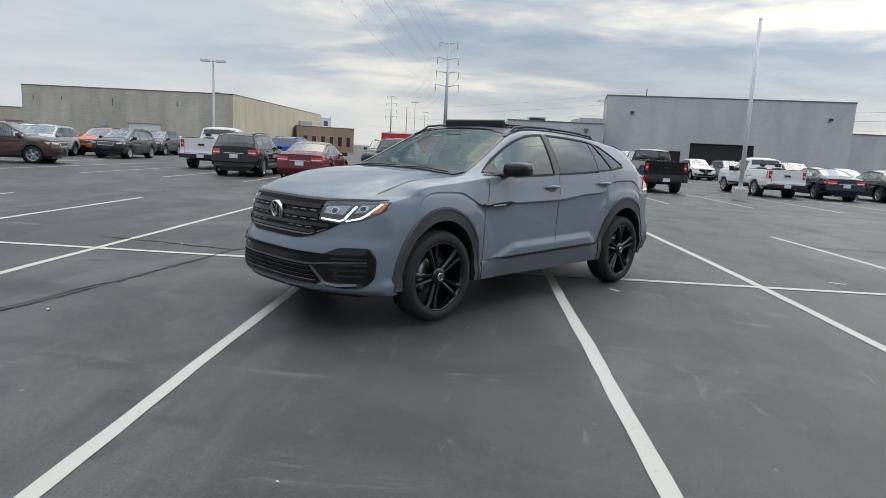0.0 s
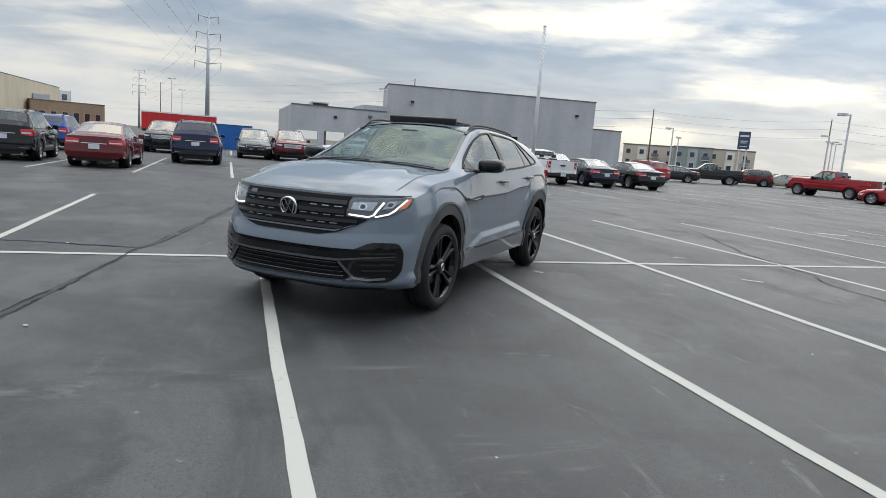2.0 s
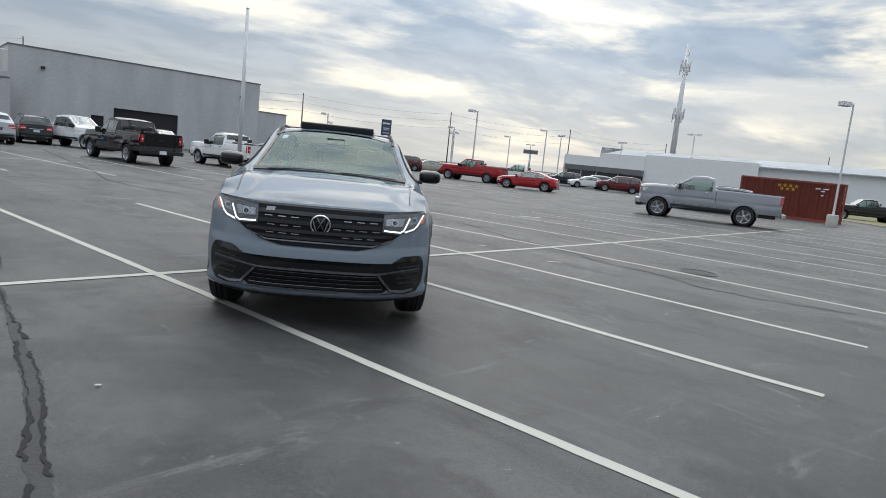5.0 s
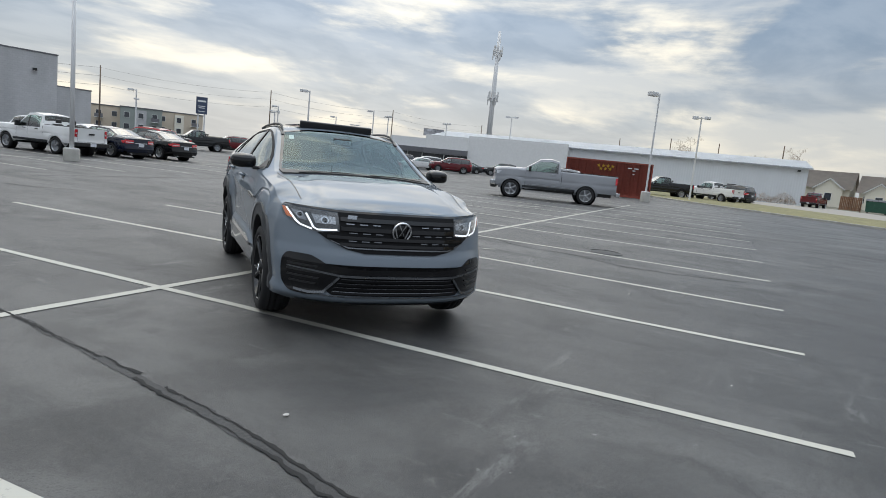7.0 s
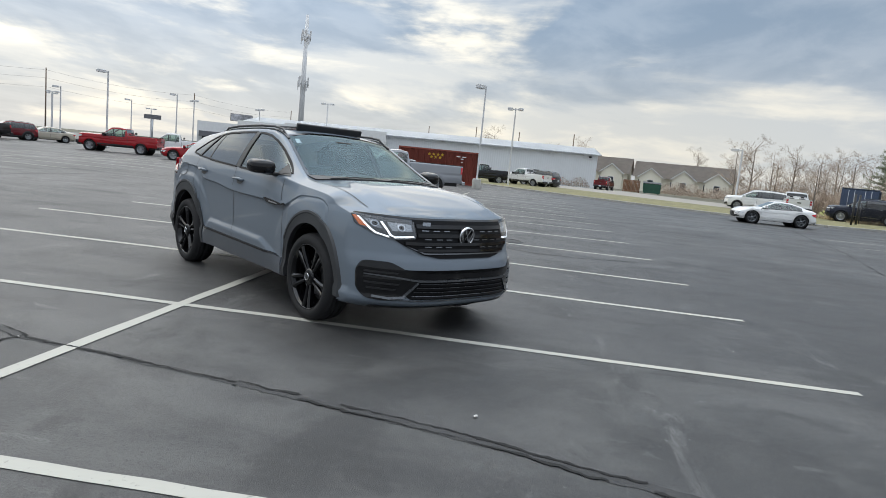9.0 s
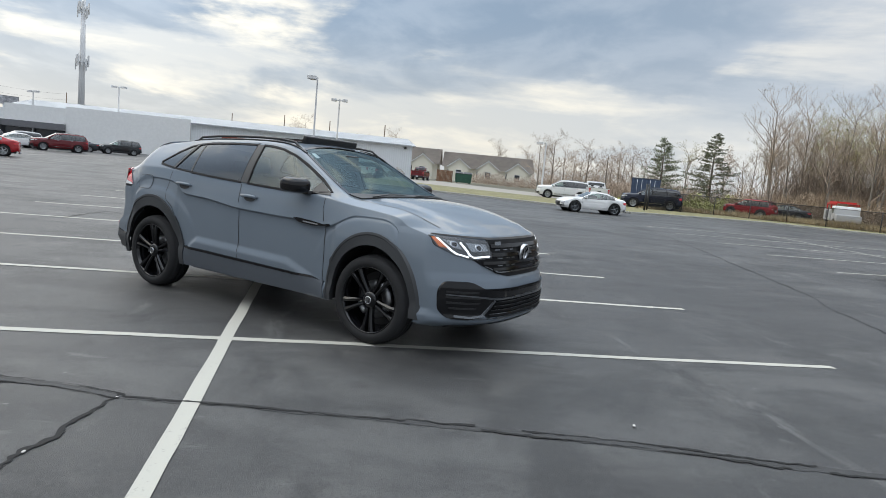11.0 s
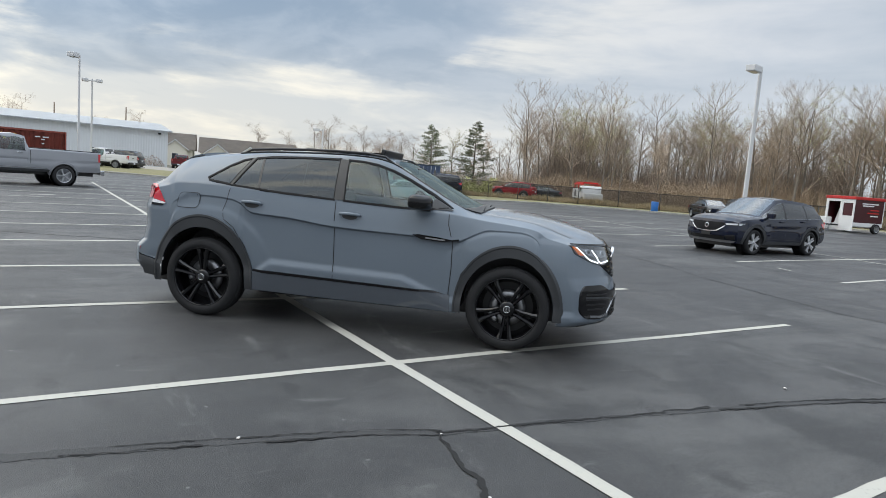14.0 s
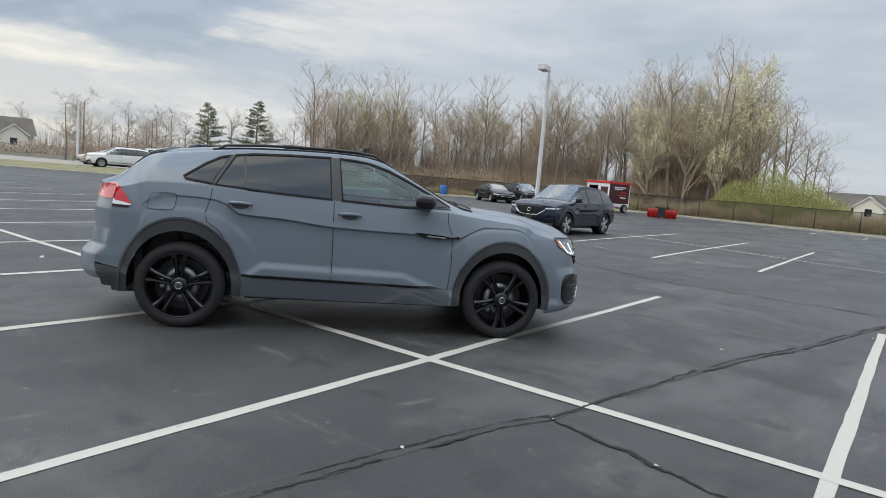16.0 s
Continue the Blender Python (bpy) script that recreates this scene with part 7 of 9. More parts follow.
# east side
parked("sedan", "charcoal", 32.4, 52.3, 150, "dark saloon in the far east row")
parked("pickup", "charcoal", 37.6, 54.0, 150, "dark green-black pickup in the far east row")
parked("suv", "wine", 43.8, 56.2, 148, "wine red SUV in the far east row")
parked("sedan", "beige", 47.4, 55.4, 146, "beige saloon in the far east row")
parked("pickup", "red", 36.95, 39.1, 107.5, "bright red crew cab pickup truck")
parked("coupe", "red", 33.8, 30.75, 115.5, "red two-door coupe on silver wheels")
parked("pickup", "white", 43.6, 39.2, 120, "white pickup behind the red truck")
parked("long_pickup", "steel", 24.26, 13.41, 110.8, "silver heavy-duty pickup with a long bed")
parked("suv", "grey", 36.2, 17.6, 105, "grey SUV behind the silver pickup")
parked("suv", "navy", 61.7, 46.4, 128, "navy SUV in the last row by the store")
parked("sedan", "white", 61.4, 42.8, 135, "white saloon in the last row by the store")
parked("suv", "silver", 66.5, 45.0, 130, "silver SUV in the last row by the store")
parked("big_suv", "wine", 59.8, 37.8, 122, "dark red boxy SUV in the last row")
parked("sedan", "dark_grey", 69.4, 40.6, 125, "dark grey saloon in front of the low store")
parked("suv", "charcoal", 71.5, 36.5, 120, "charcoal SUV in front of the low store")
# beyond the verge
parked("pickup", "black", 60.0, 14.2, 118, "black pickup beside the white metal building", z=0.02)
parked("pickup", "white", 63.6, 9.8, 60, "white pickup seen from behind by the building", z=0.02)
parked("big_suv", "charcoal", 67.5, 8.4, 60, "charcoal SUV beside the white pickup", z=0.02)
parked("pickup", "wine", 88.4, 0.0, -14, "wine red pickup by the apartments", z=0.02)
parked("roadster", "white", 28.35, -5.35, 90, "small white sports coupe parked near the kerb")
parked("big_suv", "white", 50.9, -10.6, 78, "white SUV parked beyond the verge", z=0.06)
parked("pickup", "white", 50.3, -13.4, -12, "white pickup seen from behind beyond the verge", z=0.06)
parked("sedan", "beige", 58.4, -12.4, 78, "beige saloon parked beyond the verge", z=0.06)
parked("big_suv", "navy", 44.6, -16.4, 68, "navy SUV behind the black mesh fence", z=0.10)
parked("suv", "red", 47.8, -27.4, 35, "red SUV standing on rough ground behind the fence", z=0.06)
parked("sedan", "charcoal", 48.5, -31.2, 50, "charcoal car low in the grass behind the fence", z=0.06)
# south
parked("crossover", "navy", 5.85, -7.30, 91, "navy crossover with bright wheels parked in the south row")
parked("sedan", "black", 25.5, -29.6, 150, "black hatchback beside the mesh fence")
parked("crossover", "charcoal", 24.4, -32.2, 150, "charcoal SUV beside the mesh fence")


# ---- buildings ----
def wall_bm(length, height, thick, openings=()):
    """An upright wall along +x from the origin, outer face at y = 0, with real openings (x0, x1, z0, z1); one connected mesh."""
    bm = bmesh.new()
    xs = sorted({0.0, length, *(v for o in openings for v in o[:2])})
    zs = sorted({-0.3, height, *(v for o in openings for v in o[2:] if v > -0.3)})
    made = {}

    def corner(x, z):
        if (x, z) not in made:
            made[x, z] = bm.verts.new((x, 0, z))
        return made[x, z]

    for x0, x1 in zip(xs, xs[1:]):
        for z0, z1 in zip(zs, zs[1:]):
            cx, cz = (x0 + x1) / 2, (z0 + z1) / 2
            if not any(o[0] < cx < o[1] and o[2] < cz < o[3] for o in openings):
                bm.faces.new((corner(x0, z0), corner(x1, z0), corner(x1, z1), corner(x0, z1)))
    g = bmesh.ops.extrude_face_region(bm, geom=bm.faces[:])
    for v in g["geom"]:
        if isinstance(v, bmesh.types.BMVert):
            v.co.y = thick
    bmesh.ops.recalc_face_normals(bm, faces=bm.faces[:])
    return bm


def building_box(parent, L, D, H, material, name="wall", openings=(), thick=0.3, roof_mat=None, parapet=0.25):
    """Four walls and a flat roof; the front wall runs along +x at y = 0, the depth along +y."""
    part(name, wall_bm(L, H, thick, openings), material, parent)
    part(name, box_bm(0, thick, thick, D - thick, -0.3, H), material, parent)
    part(name, box_bm(L - thick, L, thick, D - thick, -0.3, H), material, parent)
    part(name, box_bm(0, L, D - thick, D, -0.3, H), material, parent)
    part("roof", box_bm(thick, L - thick, thick, D - thick, H - parapet - 0.2, H - parapet), roof_mat or ROOFING, parent)
    for b in ((-0.05, L + 0.05, -0.05, thick + 0.03), (-0.05, L + 0.05, D - thick - 0.03, D + 0.05)):
        part("coping", box_bm(*b, H, H + 0.10), GREY_TRIM, parent)
    for b in ((-0.05, thick + 0.03, thick + 0.03, D - thick - 0.03), (L - thick - 0.03, L + 0.05, thick + 0.03, D - thick - 0.03)):
        part("coping", box_bm(*b, H, H + 0.10), GREY_TRIM, parent)


def window_unit(parent, x, z, w, h, y=-0.02, frame=None):
    o = part("window", box_bm(x, x + w, y - 0.04, y + 0.06, z, z + h), frame or WHITE_PAINT, parent)
    part("pane", box_bm(x + 0.06, x + w - 0.06, y - 0.055, y - 0.041, z + 0.06, z + h - 0.06), GLASS_FAR, o)
    return o


# the grey showroom to the north: high hall, low workshop wing, low east wing
showroom = tagged(empty("showroom", pose(8.3, 66.6, 0, 0, 0, -5.0)), "grey painted block showroom with a high blank wall", "building")
building_box(showroom, 22.2, 7.5, 7.42, GREY_BLOCK, openings=[(8.15, 13.95, -0.3, 3.2), (6.3, 7.35, -0.3, 2.35)])
part("roller_door", box_bm(8.15, 13.95, 0.20, 0.28, 0, 3.2), DARK_VOID, showroom, "dark roller door")
part("door_leaf", box_bm(6.3, 7.35, 0.18, 0.26, 0, 2.35), DARK_VOID, showroom)
for x in (2.5, 20.2):
    lamp = part("wall_lamp", box_bm(x - 0.16, x + 0.16, -0.22, 0.0, 5.75, 5.98, bevel=0.03), SATIN_BLACK, showroom)
    part("lamp_glass", box_bm(x - 0.12, x + 0.12, -0.20, -0.05, 5.72, 5.75), WHITE_LENS, lamp)
part("camera_arm", box_bm(-0.65, 0.0, -0.05, 0.03, 6.85, 6.95), WHITE_PAINT, showroom)
part("camera_head", box_bm(-0.95, -0.60, -0.10, 0.10, 6.80, 7.0, bevel=0.03), WHITE_PAINT, showroom)
wing = tagged(empty("workshop_wing", pose(-1.2, 62.75, 0, 0, 0, 4.3)), "low grey workshop wing with open bay doors", "building")
part("wall", wall_bm(9.08, 4.45, 0.3, [(0.55, 2.50, -0.3, 2.15), (3.10, 5.05, -0.3, 2.2), (5.95, 7.95, -0.3, 2.3)]), GREY_BLOCK, wing)
part("wall", wall_bm(9.08, 4.45, 0.3, [(1.6, 5.2, -0.3, 2.5), (5.5, 8.7, -0.3, 2.5)]), GREY_BLOCK, wing).matrix_local = pose(0, 16, 0)
part("wall", box_bm(0, 0.3, 0.3, 16, -0.3, 4.45), GREY_BLOCK, wing)
part("roof", box_bm(0.3, 9.06, 0.3, 16.0, 4.1, 4.25), ROOFING, wing)
part("coping", box_bm(-0.05, 9.0, -0.05, 0.34, 4.45, 4.55), GREY_TRIM, wing)
part("high_parapet", box_bm(6.8, 9.06, 0.02, 6.0, 4.55, 5.0), GREY_BLOCK, wing)
part("bay_door", box_bm(5.95, 7.95, 0.18, 0.24, 0, 2.3), DARK_VOID, wing, "dark bay door")
for k in range(3):
    part("bay_door_panel", box_bm(6.05, 7.85, 0.15, 0.18, 0.15 + 0.55 * k, 0.60 + 0.55 * k), GREY_TRIM, wing)
part("sign_plate", box_bm(6.15, 6.55, -0.03, 0.0, 1.35, 1.95), WHITE_PAINT, wing)
part("wall_lamp", box_bm(3.9, 4.2, -0.18, 0, 3.5, 3.7, bevel=0.03), SATIN_BLACK, wing)
part("drainpipe", tube_bm([(7.4, -0.08, 0.0), (7.4, -0.08, 3.9)], 0.06, 8), GREY_TRIM, wing)
part("downpipe_head", box_bm(7.2, 7.6, -0.2, 0.0, 3.8, 4.0), GREY_TRIM, wing)
unit = part("rooftop_unit", box_bm(2.4, 4.1, 5, 7, 4.5, 5.15, bevel=0.04), GALV, wing)
part("unit_grille", box_bm(2.5, 4.0, 4.97, 5.0, 4.6, 5.0), SATIN_BLACK, unit)
east = tagged(empty("east_wing", pose(30.55, 65.13, 0, 0, 0, 4.3)), "low grey block wing beside the high hall", "building")
building_box(east, 3.7, 22, 4.65, GREY_BLOCK)

# the beige warehouse to the north-west
warehouse = tagged(empty("warehouse", pose(-62.2, 76.1, 0, 0, 0, 4.3)), "weathered beige block warehouse with a roller door", "building")
building_box(warehouse, 26.8, 47, 6.75, BEIGE_BLOCK, openings=[(13.45, 17.65, -0.3, 2.75)])
part("east_face", box_bm(26.8, 26.84, 0.0, 47, -0.3, 6.70), CREAM_WALL, warehouse, "cream painted side wall")
rd = part("roller_door", box_bm(13.45, 17.65, 0.16, 0.24, 0, 2.75), WHITE_PAINT, warehouse, "pale sectional door")
for k in range(4):
    part("door_pane", box_bm(13.7 + 0.97 * k, 14.45 + 0.97 * k, 0.12, 0.16, 0.95, 1.25), GLASS_FAR, rd)
part("door_lintel", box_bm(13.2, 17.9, -0.04, 0.0, 2.75, 3.05), CREAM_WALL, warehouse)
for x, z0 in ((1.5, 5.1), (5.1, 5.1), (11.6, 4.7), (19.8, 5.0)):
    part("rain_pipe", box_bm(x - 0.04, x + 0.04, -0.08, 0.0, z0, 5.6), GREY_TRIM, warehouse)
part("wall_box", box_bm(10.2, 10.8, -0.2, 0.0, 2.2, 2.8), GALV, warehouse)
part("roof_vent", box_bm(14.5, 16.2, 4, 6, 6.8, 7.1), GALV, warehouse)
part("roof_vent", box_bm(22.0, 22.7, 6, 7, 6.8, 7.4), GALV, warehouse)
office = tagged(empty("brick_office", pose(-36.6, 104.6, 0, 0, 0, 28.0)), "brown brick office with tall narrow windows", "building")
building_box(office, 9.6, 16, 4.0, BROWN_BRICK)
for k in range(6):
    window_unit(office, 1.0 + 1.45 * k, 0.9, 0.8, 1.7, frame=CREAM_WALL)
part("rooftop_unit", box_bm(1.0, 3.2, 4, 6, 4.0, 5.0, bevel=0.05), GALV, office)
store_w = tagged(empty("tan_store", pose(-92, 78, 0, 0, 0, 8)), "cream flat-roofed store beyond the warehouse", "building")
building_box(store_w, 30, 25, 4.1, CREAM_WALL, openings=[(23.0, 26.0, -0.3, 2.4)])
part("roller_door", box_bm(23.0, 26.0, 0.2, 0.28, 0, 2.4), SIDING_TAN, store_w)
part("rooftop_unit", box_bm(26, 27.6, 3, 5, 4.1, 5.1, bevel=0.05), GALV, store_w)

# the long white metal building to the east
hall = tagged(empty("metal_hall", pose(91.4, 58.6, 0, 0, 0, -83.5)), "long white sheet metal hall with a low roof", "building")
part("wall", wall_bm(58, 5.3, 0.2, [(47.8, 49.0, -0.3, 2.1)]), WHITE_SHEET, hall)
for gx in (0.2, 57.8):
    gb = bmesh.new()
    gb.faces.new([gb.verts.new((gx, y, z)) for y, z in ((0.2, -0.3), (16.0, -0.3), (16.0, 5.3), (8.1, 6.55), (0.2, 5.3))])
    bmesh.ops.solidify(gb, geom=gb.faces[:], thickness=0.15)
    part("gable_wall", gb, WHITE_SHEET, hall)
rb = bmesh.new()
for a, b in (((-0.4, 5.32), (8.1, 6.65)), ((16.6, 5.32), (8.1, 6.65))):
    rb.faces.new([rb.verts.new(p) for p in ((-0.5, a[0], a[1]), (58.5, a[0], a[1]), (58.5, b[0], b[1]), (-0.5, b[0], b[1]))])
bmesh.ops.solidify(rb, geom=rb.faces[:], thickness=0.10)
part("roof", rb, WHITE_SHEET, hall)
part("gutter", box_bm(-0.5, 58.5, -0.55, -0.41, 5.15, 5.32), GALV, hall)
part("side_door", box_bm(47.8, 49.0, 0.12, 0.18, 0, 2.1), GREY_TRIM, hall)
part("end_door", box_bm(57.96, 58.02, 3.0, 4.6, 0, 3.0), DARK_VOID, hall)
part("wall_lamp", box_bm(56.6, 57.0, -0.3, 0.0, 4.7, 4.95), SATIN_BLACK, hall)
part("tall_block", box_bm(7.2, 24.0, -0.8, -0.02, -0.3, 5.75), WHITE_PAINT, hall, "white flat-topped front block")
part("shop_fascia", box_bm(-0.6, 7.2, -0.9, -0.02, 3.2, 5.45), WHITE_PAINT, hall, "white fascia over the shopfront")
part("shop_canopy", box_bm(-0.6, 7.2, -1.6, -0.02, 2.3, 3.18), GREY_TRIM, hall, "dark canopy band")
part("shopfront", box_bm(-0.6, 7.2, -0.14, -0.02, -0.2, 2.28), GLASS_FAR, hall)
store = tagged(empty("low_store", pose(94.6, 68.9, 0, 0, 0, -59.6)), "low white store with a dark shopfront band", "building")
part("wall", wall_bm(14.8, 5.0, 0.3, [(0.8, 14.0, -0.3, 2.4)]), WHITE_PAINT, store)
part("shopfront", box_bm(0.8, 14.0, 0.2, 0.3, 0, 2.4), GLASS_FAR, store)
part("canopy", box_bm(0.3, 14.5, -0.9, -0.02, 2.4, 3.3, bevel=0.03), GREY_TRIM, store, "dark canopy band")
part("roof", box_bm(0, 14.8, 0.3, 14, 4.6, 4.8), ROOFING, store)
part("side_wall", box_bm(0, 0.3, 0.3, 14, -0.3, 5.0), WHITE_PAINT, store)
for k in range(4):
    part("mullion", box_bm(3.2 + 2.7 * k, 3.35 + 2.7 * k, 0.12, 0.19, 0, 2.4), WHITE_PAINT, store)


def apartment_block(name, m, L, D, floors, mats, label, gaps=3.2):
    b = tagged(empty(name, m), label, "apartment building")
    H = floors * 2.9 + 0.6
    part("wall", box_bm(0, L, 0, D, -0.3, H), mats[0], b)
    part("coping", box_bm(-0.15, L + 0.15, -0.15, D + 0.15, H, H + 0.25), mats[1], b)
    n = int(L / gaps)
    for k in range(n):
        x = 0.9 + k * L / n
        if k % 3 == 1:
            part("bay", box_bm(x - 0.5, x + 2.0, -0.35, -0.003, -0.3, H - 0.5), mats[2], b)
        for fl in range(floors):
            window_unit(b, x, 0.9 + 2.9 * fl, 1.3, 1.4, y=-0.40 if k % 3 == 1 else -0.04)
            if k % 3 == 2:
                bal = part("balcony", box_bm(x - 0.3, x + 1.7, -1.2, -0.05, 0.2 + 2.9 * fl, 0.35 + 2.9 * fl), WHITE_PAINT, b)
                part("railing", box_bm(x - 0.3, x + 1.7, -1.22, -1.17, 0.35 + 2.9 * fl, 1.3 + 2.9 * fl), GREY_TRIM, bal)
    return b


apartment_block("apartment_block", pose(95, 172, -2.6, 0, 0, -35), 15, 14, 3, (SIDING_TAN, GREY_TRIM, SIDING_CREAM), "tan three-storey apartment block far off")
apartment_block("apartment_block", pose(102.5, 158, -2.6, 0, 0, -35), 10.0, 14, 3, (SIDING_GREEN, GREY_TRIM, GREY_BLOCK), "grey-green apartment block with flat roof")
apartment_block("apartment_block", pose(112.0, 156, -2.6, 0, 0, -20), 12.5, 14, 3, (SIDING_TAN, GREY_TRIM, SIDING_CREAM), "tan apartment block with white balconies far off")


def prism_bm(outline, y0, y1):
    """An upright outline (x, z) drawn out from y0 to y1."""
    bm = bmesh.new()
    a, b = [bm.verts.new((x, y0, z)) for x, z in outline], [bm.verts.new((x, y1, z)) for x, z in outline]
    bm.faces.new(a), bm.faces.new(b[::-1])
    for i in range(len(a)):
        j = (i + 1) % len(a)
        bm.faces.new((a[i], b[i], b[j], a[j]))
    bmesh.ops.recalc_face_normals(bm, faces=bm.faces[:])
    return bm


def pitched_house(m, L, D, eave, ridge, label, gables=2):
    """A low pitched house with small front gables."""
    h = tagged(empty("apartment_house", m), label, "house")
    part("wall", box_bm(0, L, 0, D, -0.3, eave), SIDING_CREAM, h)
    bm = bmesh.new()
    for y0, y1 in ((-0.5, D / 2), (D + 0.5, D / 2)):
        q = [bm.verts.new(p) for p in ((-0.5, y0, eave - 0.1), (L + 0.5, y0, eave - 0.1), (L + 0.5, y1, ridge), (-0.5, y1, ridge))]
        bm.faces.new(q)
    bmesh.ops.solidify(bm, geom=bm.faces[:], thickness=0.2)
    part("roof", bm, ROOFING, h)
    for x in (0.0, L):
        bm = bmesh.new()
        bm.faces.new([bm.verts.new(p) for p in ((x, 0, eave), (x, D, eave), (x, D / 2, ridge - 0.15))])
        bmesh.ops.solidify(bm, geom=bm.faces[:], thickness=0.15)
        part("gable", bm, SIDING_CREAM, h)
    for k in range(gables):
        x = L * (k + 0.5) / gables
        bm = bmesh.new()
        a = [bm.verts.new(p) for p in ((x - 2.6, -1.2, eave - 0.1), (x, -1.2, eave + 1.9), (x + 2.6, -1.2, eave - 0.1))]
        c = [bm.verts.new(p) for p in ((x - 2.6, D / 2, eave - 0.1), (x, D / 2, eave + 1.9), (x + 2.6, D / 2, eave - 0.1))]
        bm.faces.new((a[0], a[1], c[1], c[0])), bm.faces.new((a[1], a[2], c[2], c[1]))
        bmesh.ops.solidify(bm, geom=bm.faces[:], thickness=0.16)
        part("porch_roof", bm, ROOFING, h)
        part("porch_wall", prism_bm([(x - 2.2, -0.3), (x + 2.2, -0.3), (x + 2.2, eave - 0.1), (x, eave + 1.55), (x - 2.2, eave - 0.1)], -0.95, -0.05), SIDING_CREAM, h)
        for s in (1, -1):
            part("barge_board", prism_bm([(x + s * 2.62, eave - 0.12), (x + s * 2.62, eave - 0.36), (x, eave + 1.62), (x, eave + 1.86)], -1.26, -1.21), WHITE_PAINT, h)
        window_unit(h, x - 0.6, 1.0, 1.2, 1.4, y=-0.99)
    n = int(L / 3)
    for k in range(n):
        window_unit(h, 0.7 + k * L / n, 1.0, 1.0, 1.4, y=-0.04)
    return h


pitched_house(pose(134.2, 6.0, 0, 0, 0, -99), 13, 12, 3.3, 6.6, "cream house with grey pitched roof", 2)
pitched_house(pose(131.6, -8.3, 0, 0, 0, -99), 19, 12, 3.0, 6.2, "cream row house with grey shingle roof", 3)
pitched_house(pose(22.0, -119.0, 0, 0, 0, 180), 14, 12, 2.7, 5.0, "distant pale house beyond the dry grass", 2)
pitched_house(pose(4.0, -124.0, 0, 0, 0, 180), 13, 12, 2.6, 4.8, "distant pale house beyond the dry grass", 2)


# ---- lamp posts, pylons, wires, signs ----
def lamp_post(x, y, h, heads=1, turn=0.0, base=True, dia=0.13, shoebox=0.62, label="grey steel lamp post with a shoebox head", z=0.0):
    p = tagged(empty("lamp_post", pose(x, y, z, 0, 0, turn)), label, "lamp post", group="car park lamps")
    if base:
        part("concrete_base", lathe_bm([(0.0, 0.66), (0.29, 0.66), (0.31, 0.63), (0.31, -0.1)], 24, "z"), CONCRETE, p, "round concrete base")
        part("base_plate", box_bm(-0.2, 0.2, -0.2, 0.2, 0.66, 0.70), POLE_PAINT, p)
    z0 = 0.66 if base else 0.0
    bm = bmesh.new()
    a, b = dia / 2, dia / 2 * 0.75
    add_tube(bm, [(0, 0, z0), (0, 0, h)], [a * 1.3, b * 1.3], 4)
    part("pole", bm, POLE_PAINT, p)
    for k in range(heads):
        s = 1 if k == 0 else -1
        arm = part("arm", box_bm(0, 0.35, -0.035, 0.035, -0.05, 0.05), POLE_PAINT, p)
        arm.matrix_local = pose(0, 0, h - 0.12, 0, 0, 0 if s > 0 else 180)
        head = part("lamp_head", box_bm(0.30, 0.30 + shoebox, -0.2, 0.2, -0.10, 0.16, bevel=0.03), POLE_PAINT, arm)
        part("lamp_glass", box_bm(0.36, 0.24 + shoebox, -0.15, 0.15, -0.118, -0.10), WHITE_LENS, head)
    return p


tall = tagged(empty("light_mast", pose(8.87, 27.6, 0)), "tall white lamp mast on a round concrete base", "lamp post")
part("concrete_base", lathe_bm([(0.0, 0.47), (0.275, 0.47), (0.29, 0.44), (0.29, -0.1)], 28, "z"), CONCRETE, tall, "stained round concrete base")
part("base_plate", box_bm(-0.2, 0.2, -0.15, 0.15, 0.47, 0.50), POLE_PAINT, tall)
part("pole", tube_bm([(0, 0, 0.47), (0, 0, 3.5), (0, 0, 6.95)], [0.088, 0.080, 0.068], 12), POLE_PAINT, tall)
part("cap", lathe_bm([(0.0, 7.0), (0.070, 6.96), (0.075, 6.93)], 12, "z"), POLE_PAINT, tall)
lamp_post(37.4, 11.4, 7.03, 1, 150)
lamp_post(54.8, 10.8, 7.4, 2, 80, base=False, shoebox=0.45)
lamp_post(11.75, -14.6, 7.2, 1, 103, dia=0.17, shoebox=0.75)
lamp_post(-33.1, 68.2, 9.6, 2, 20, dia=0.2, shoebox=1.0, base=False)
for x, y, h, hd, tr in ((48.0, 49.3, 7.25, 1, 160), (75.1, 78.7, 7.4, 1, 150), (52.85, 84.0, 6.8, 1, 150), (64.7, 100.1, 6.4, 2, 40), (84.5, 66.2, 8.3, 1, 140), (86.0, 64.2, 7.7, 2, 60),
                        (88.7, 77.3, 7.2, 1, 150), (95.9, 45.9, 9.7, 2, 100), (91.0, 55.6, 7.5, 2, 60), (65.4, -12.4, 6.0, 1, 60), (96.5, 99.5, 8.0, 2, 130), (-32.4, 198, 15.2, 2, 10), (-36.7, 248, 15.1, 2, 10), (110, 112, 8.5, 2, 130), (120, 96, 7.5, 2, 120)):
    lamp_post(x, y, h, hd, tr, base=False, dia=0.18, shoebox=0.8, label="grey lamp post far off over parked cars")


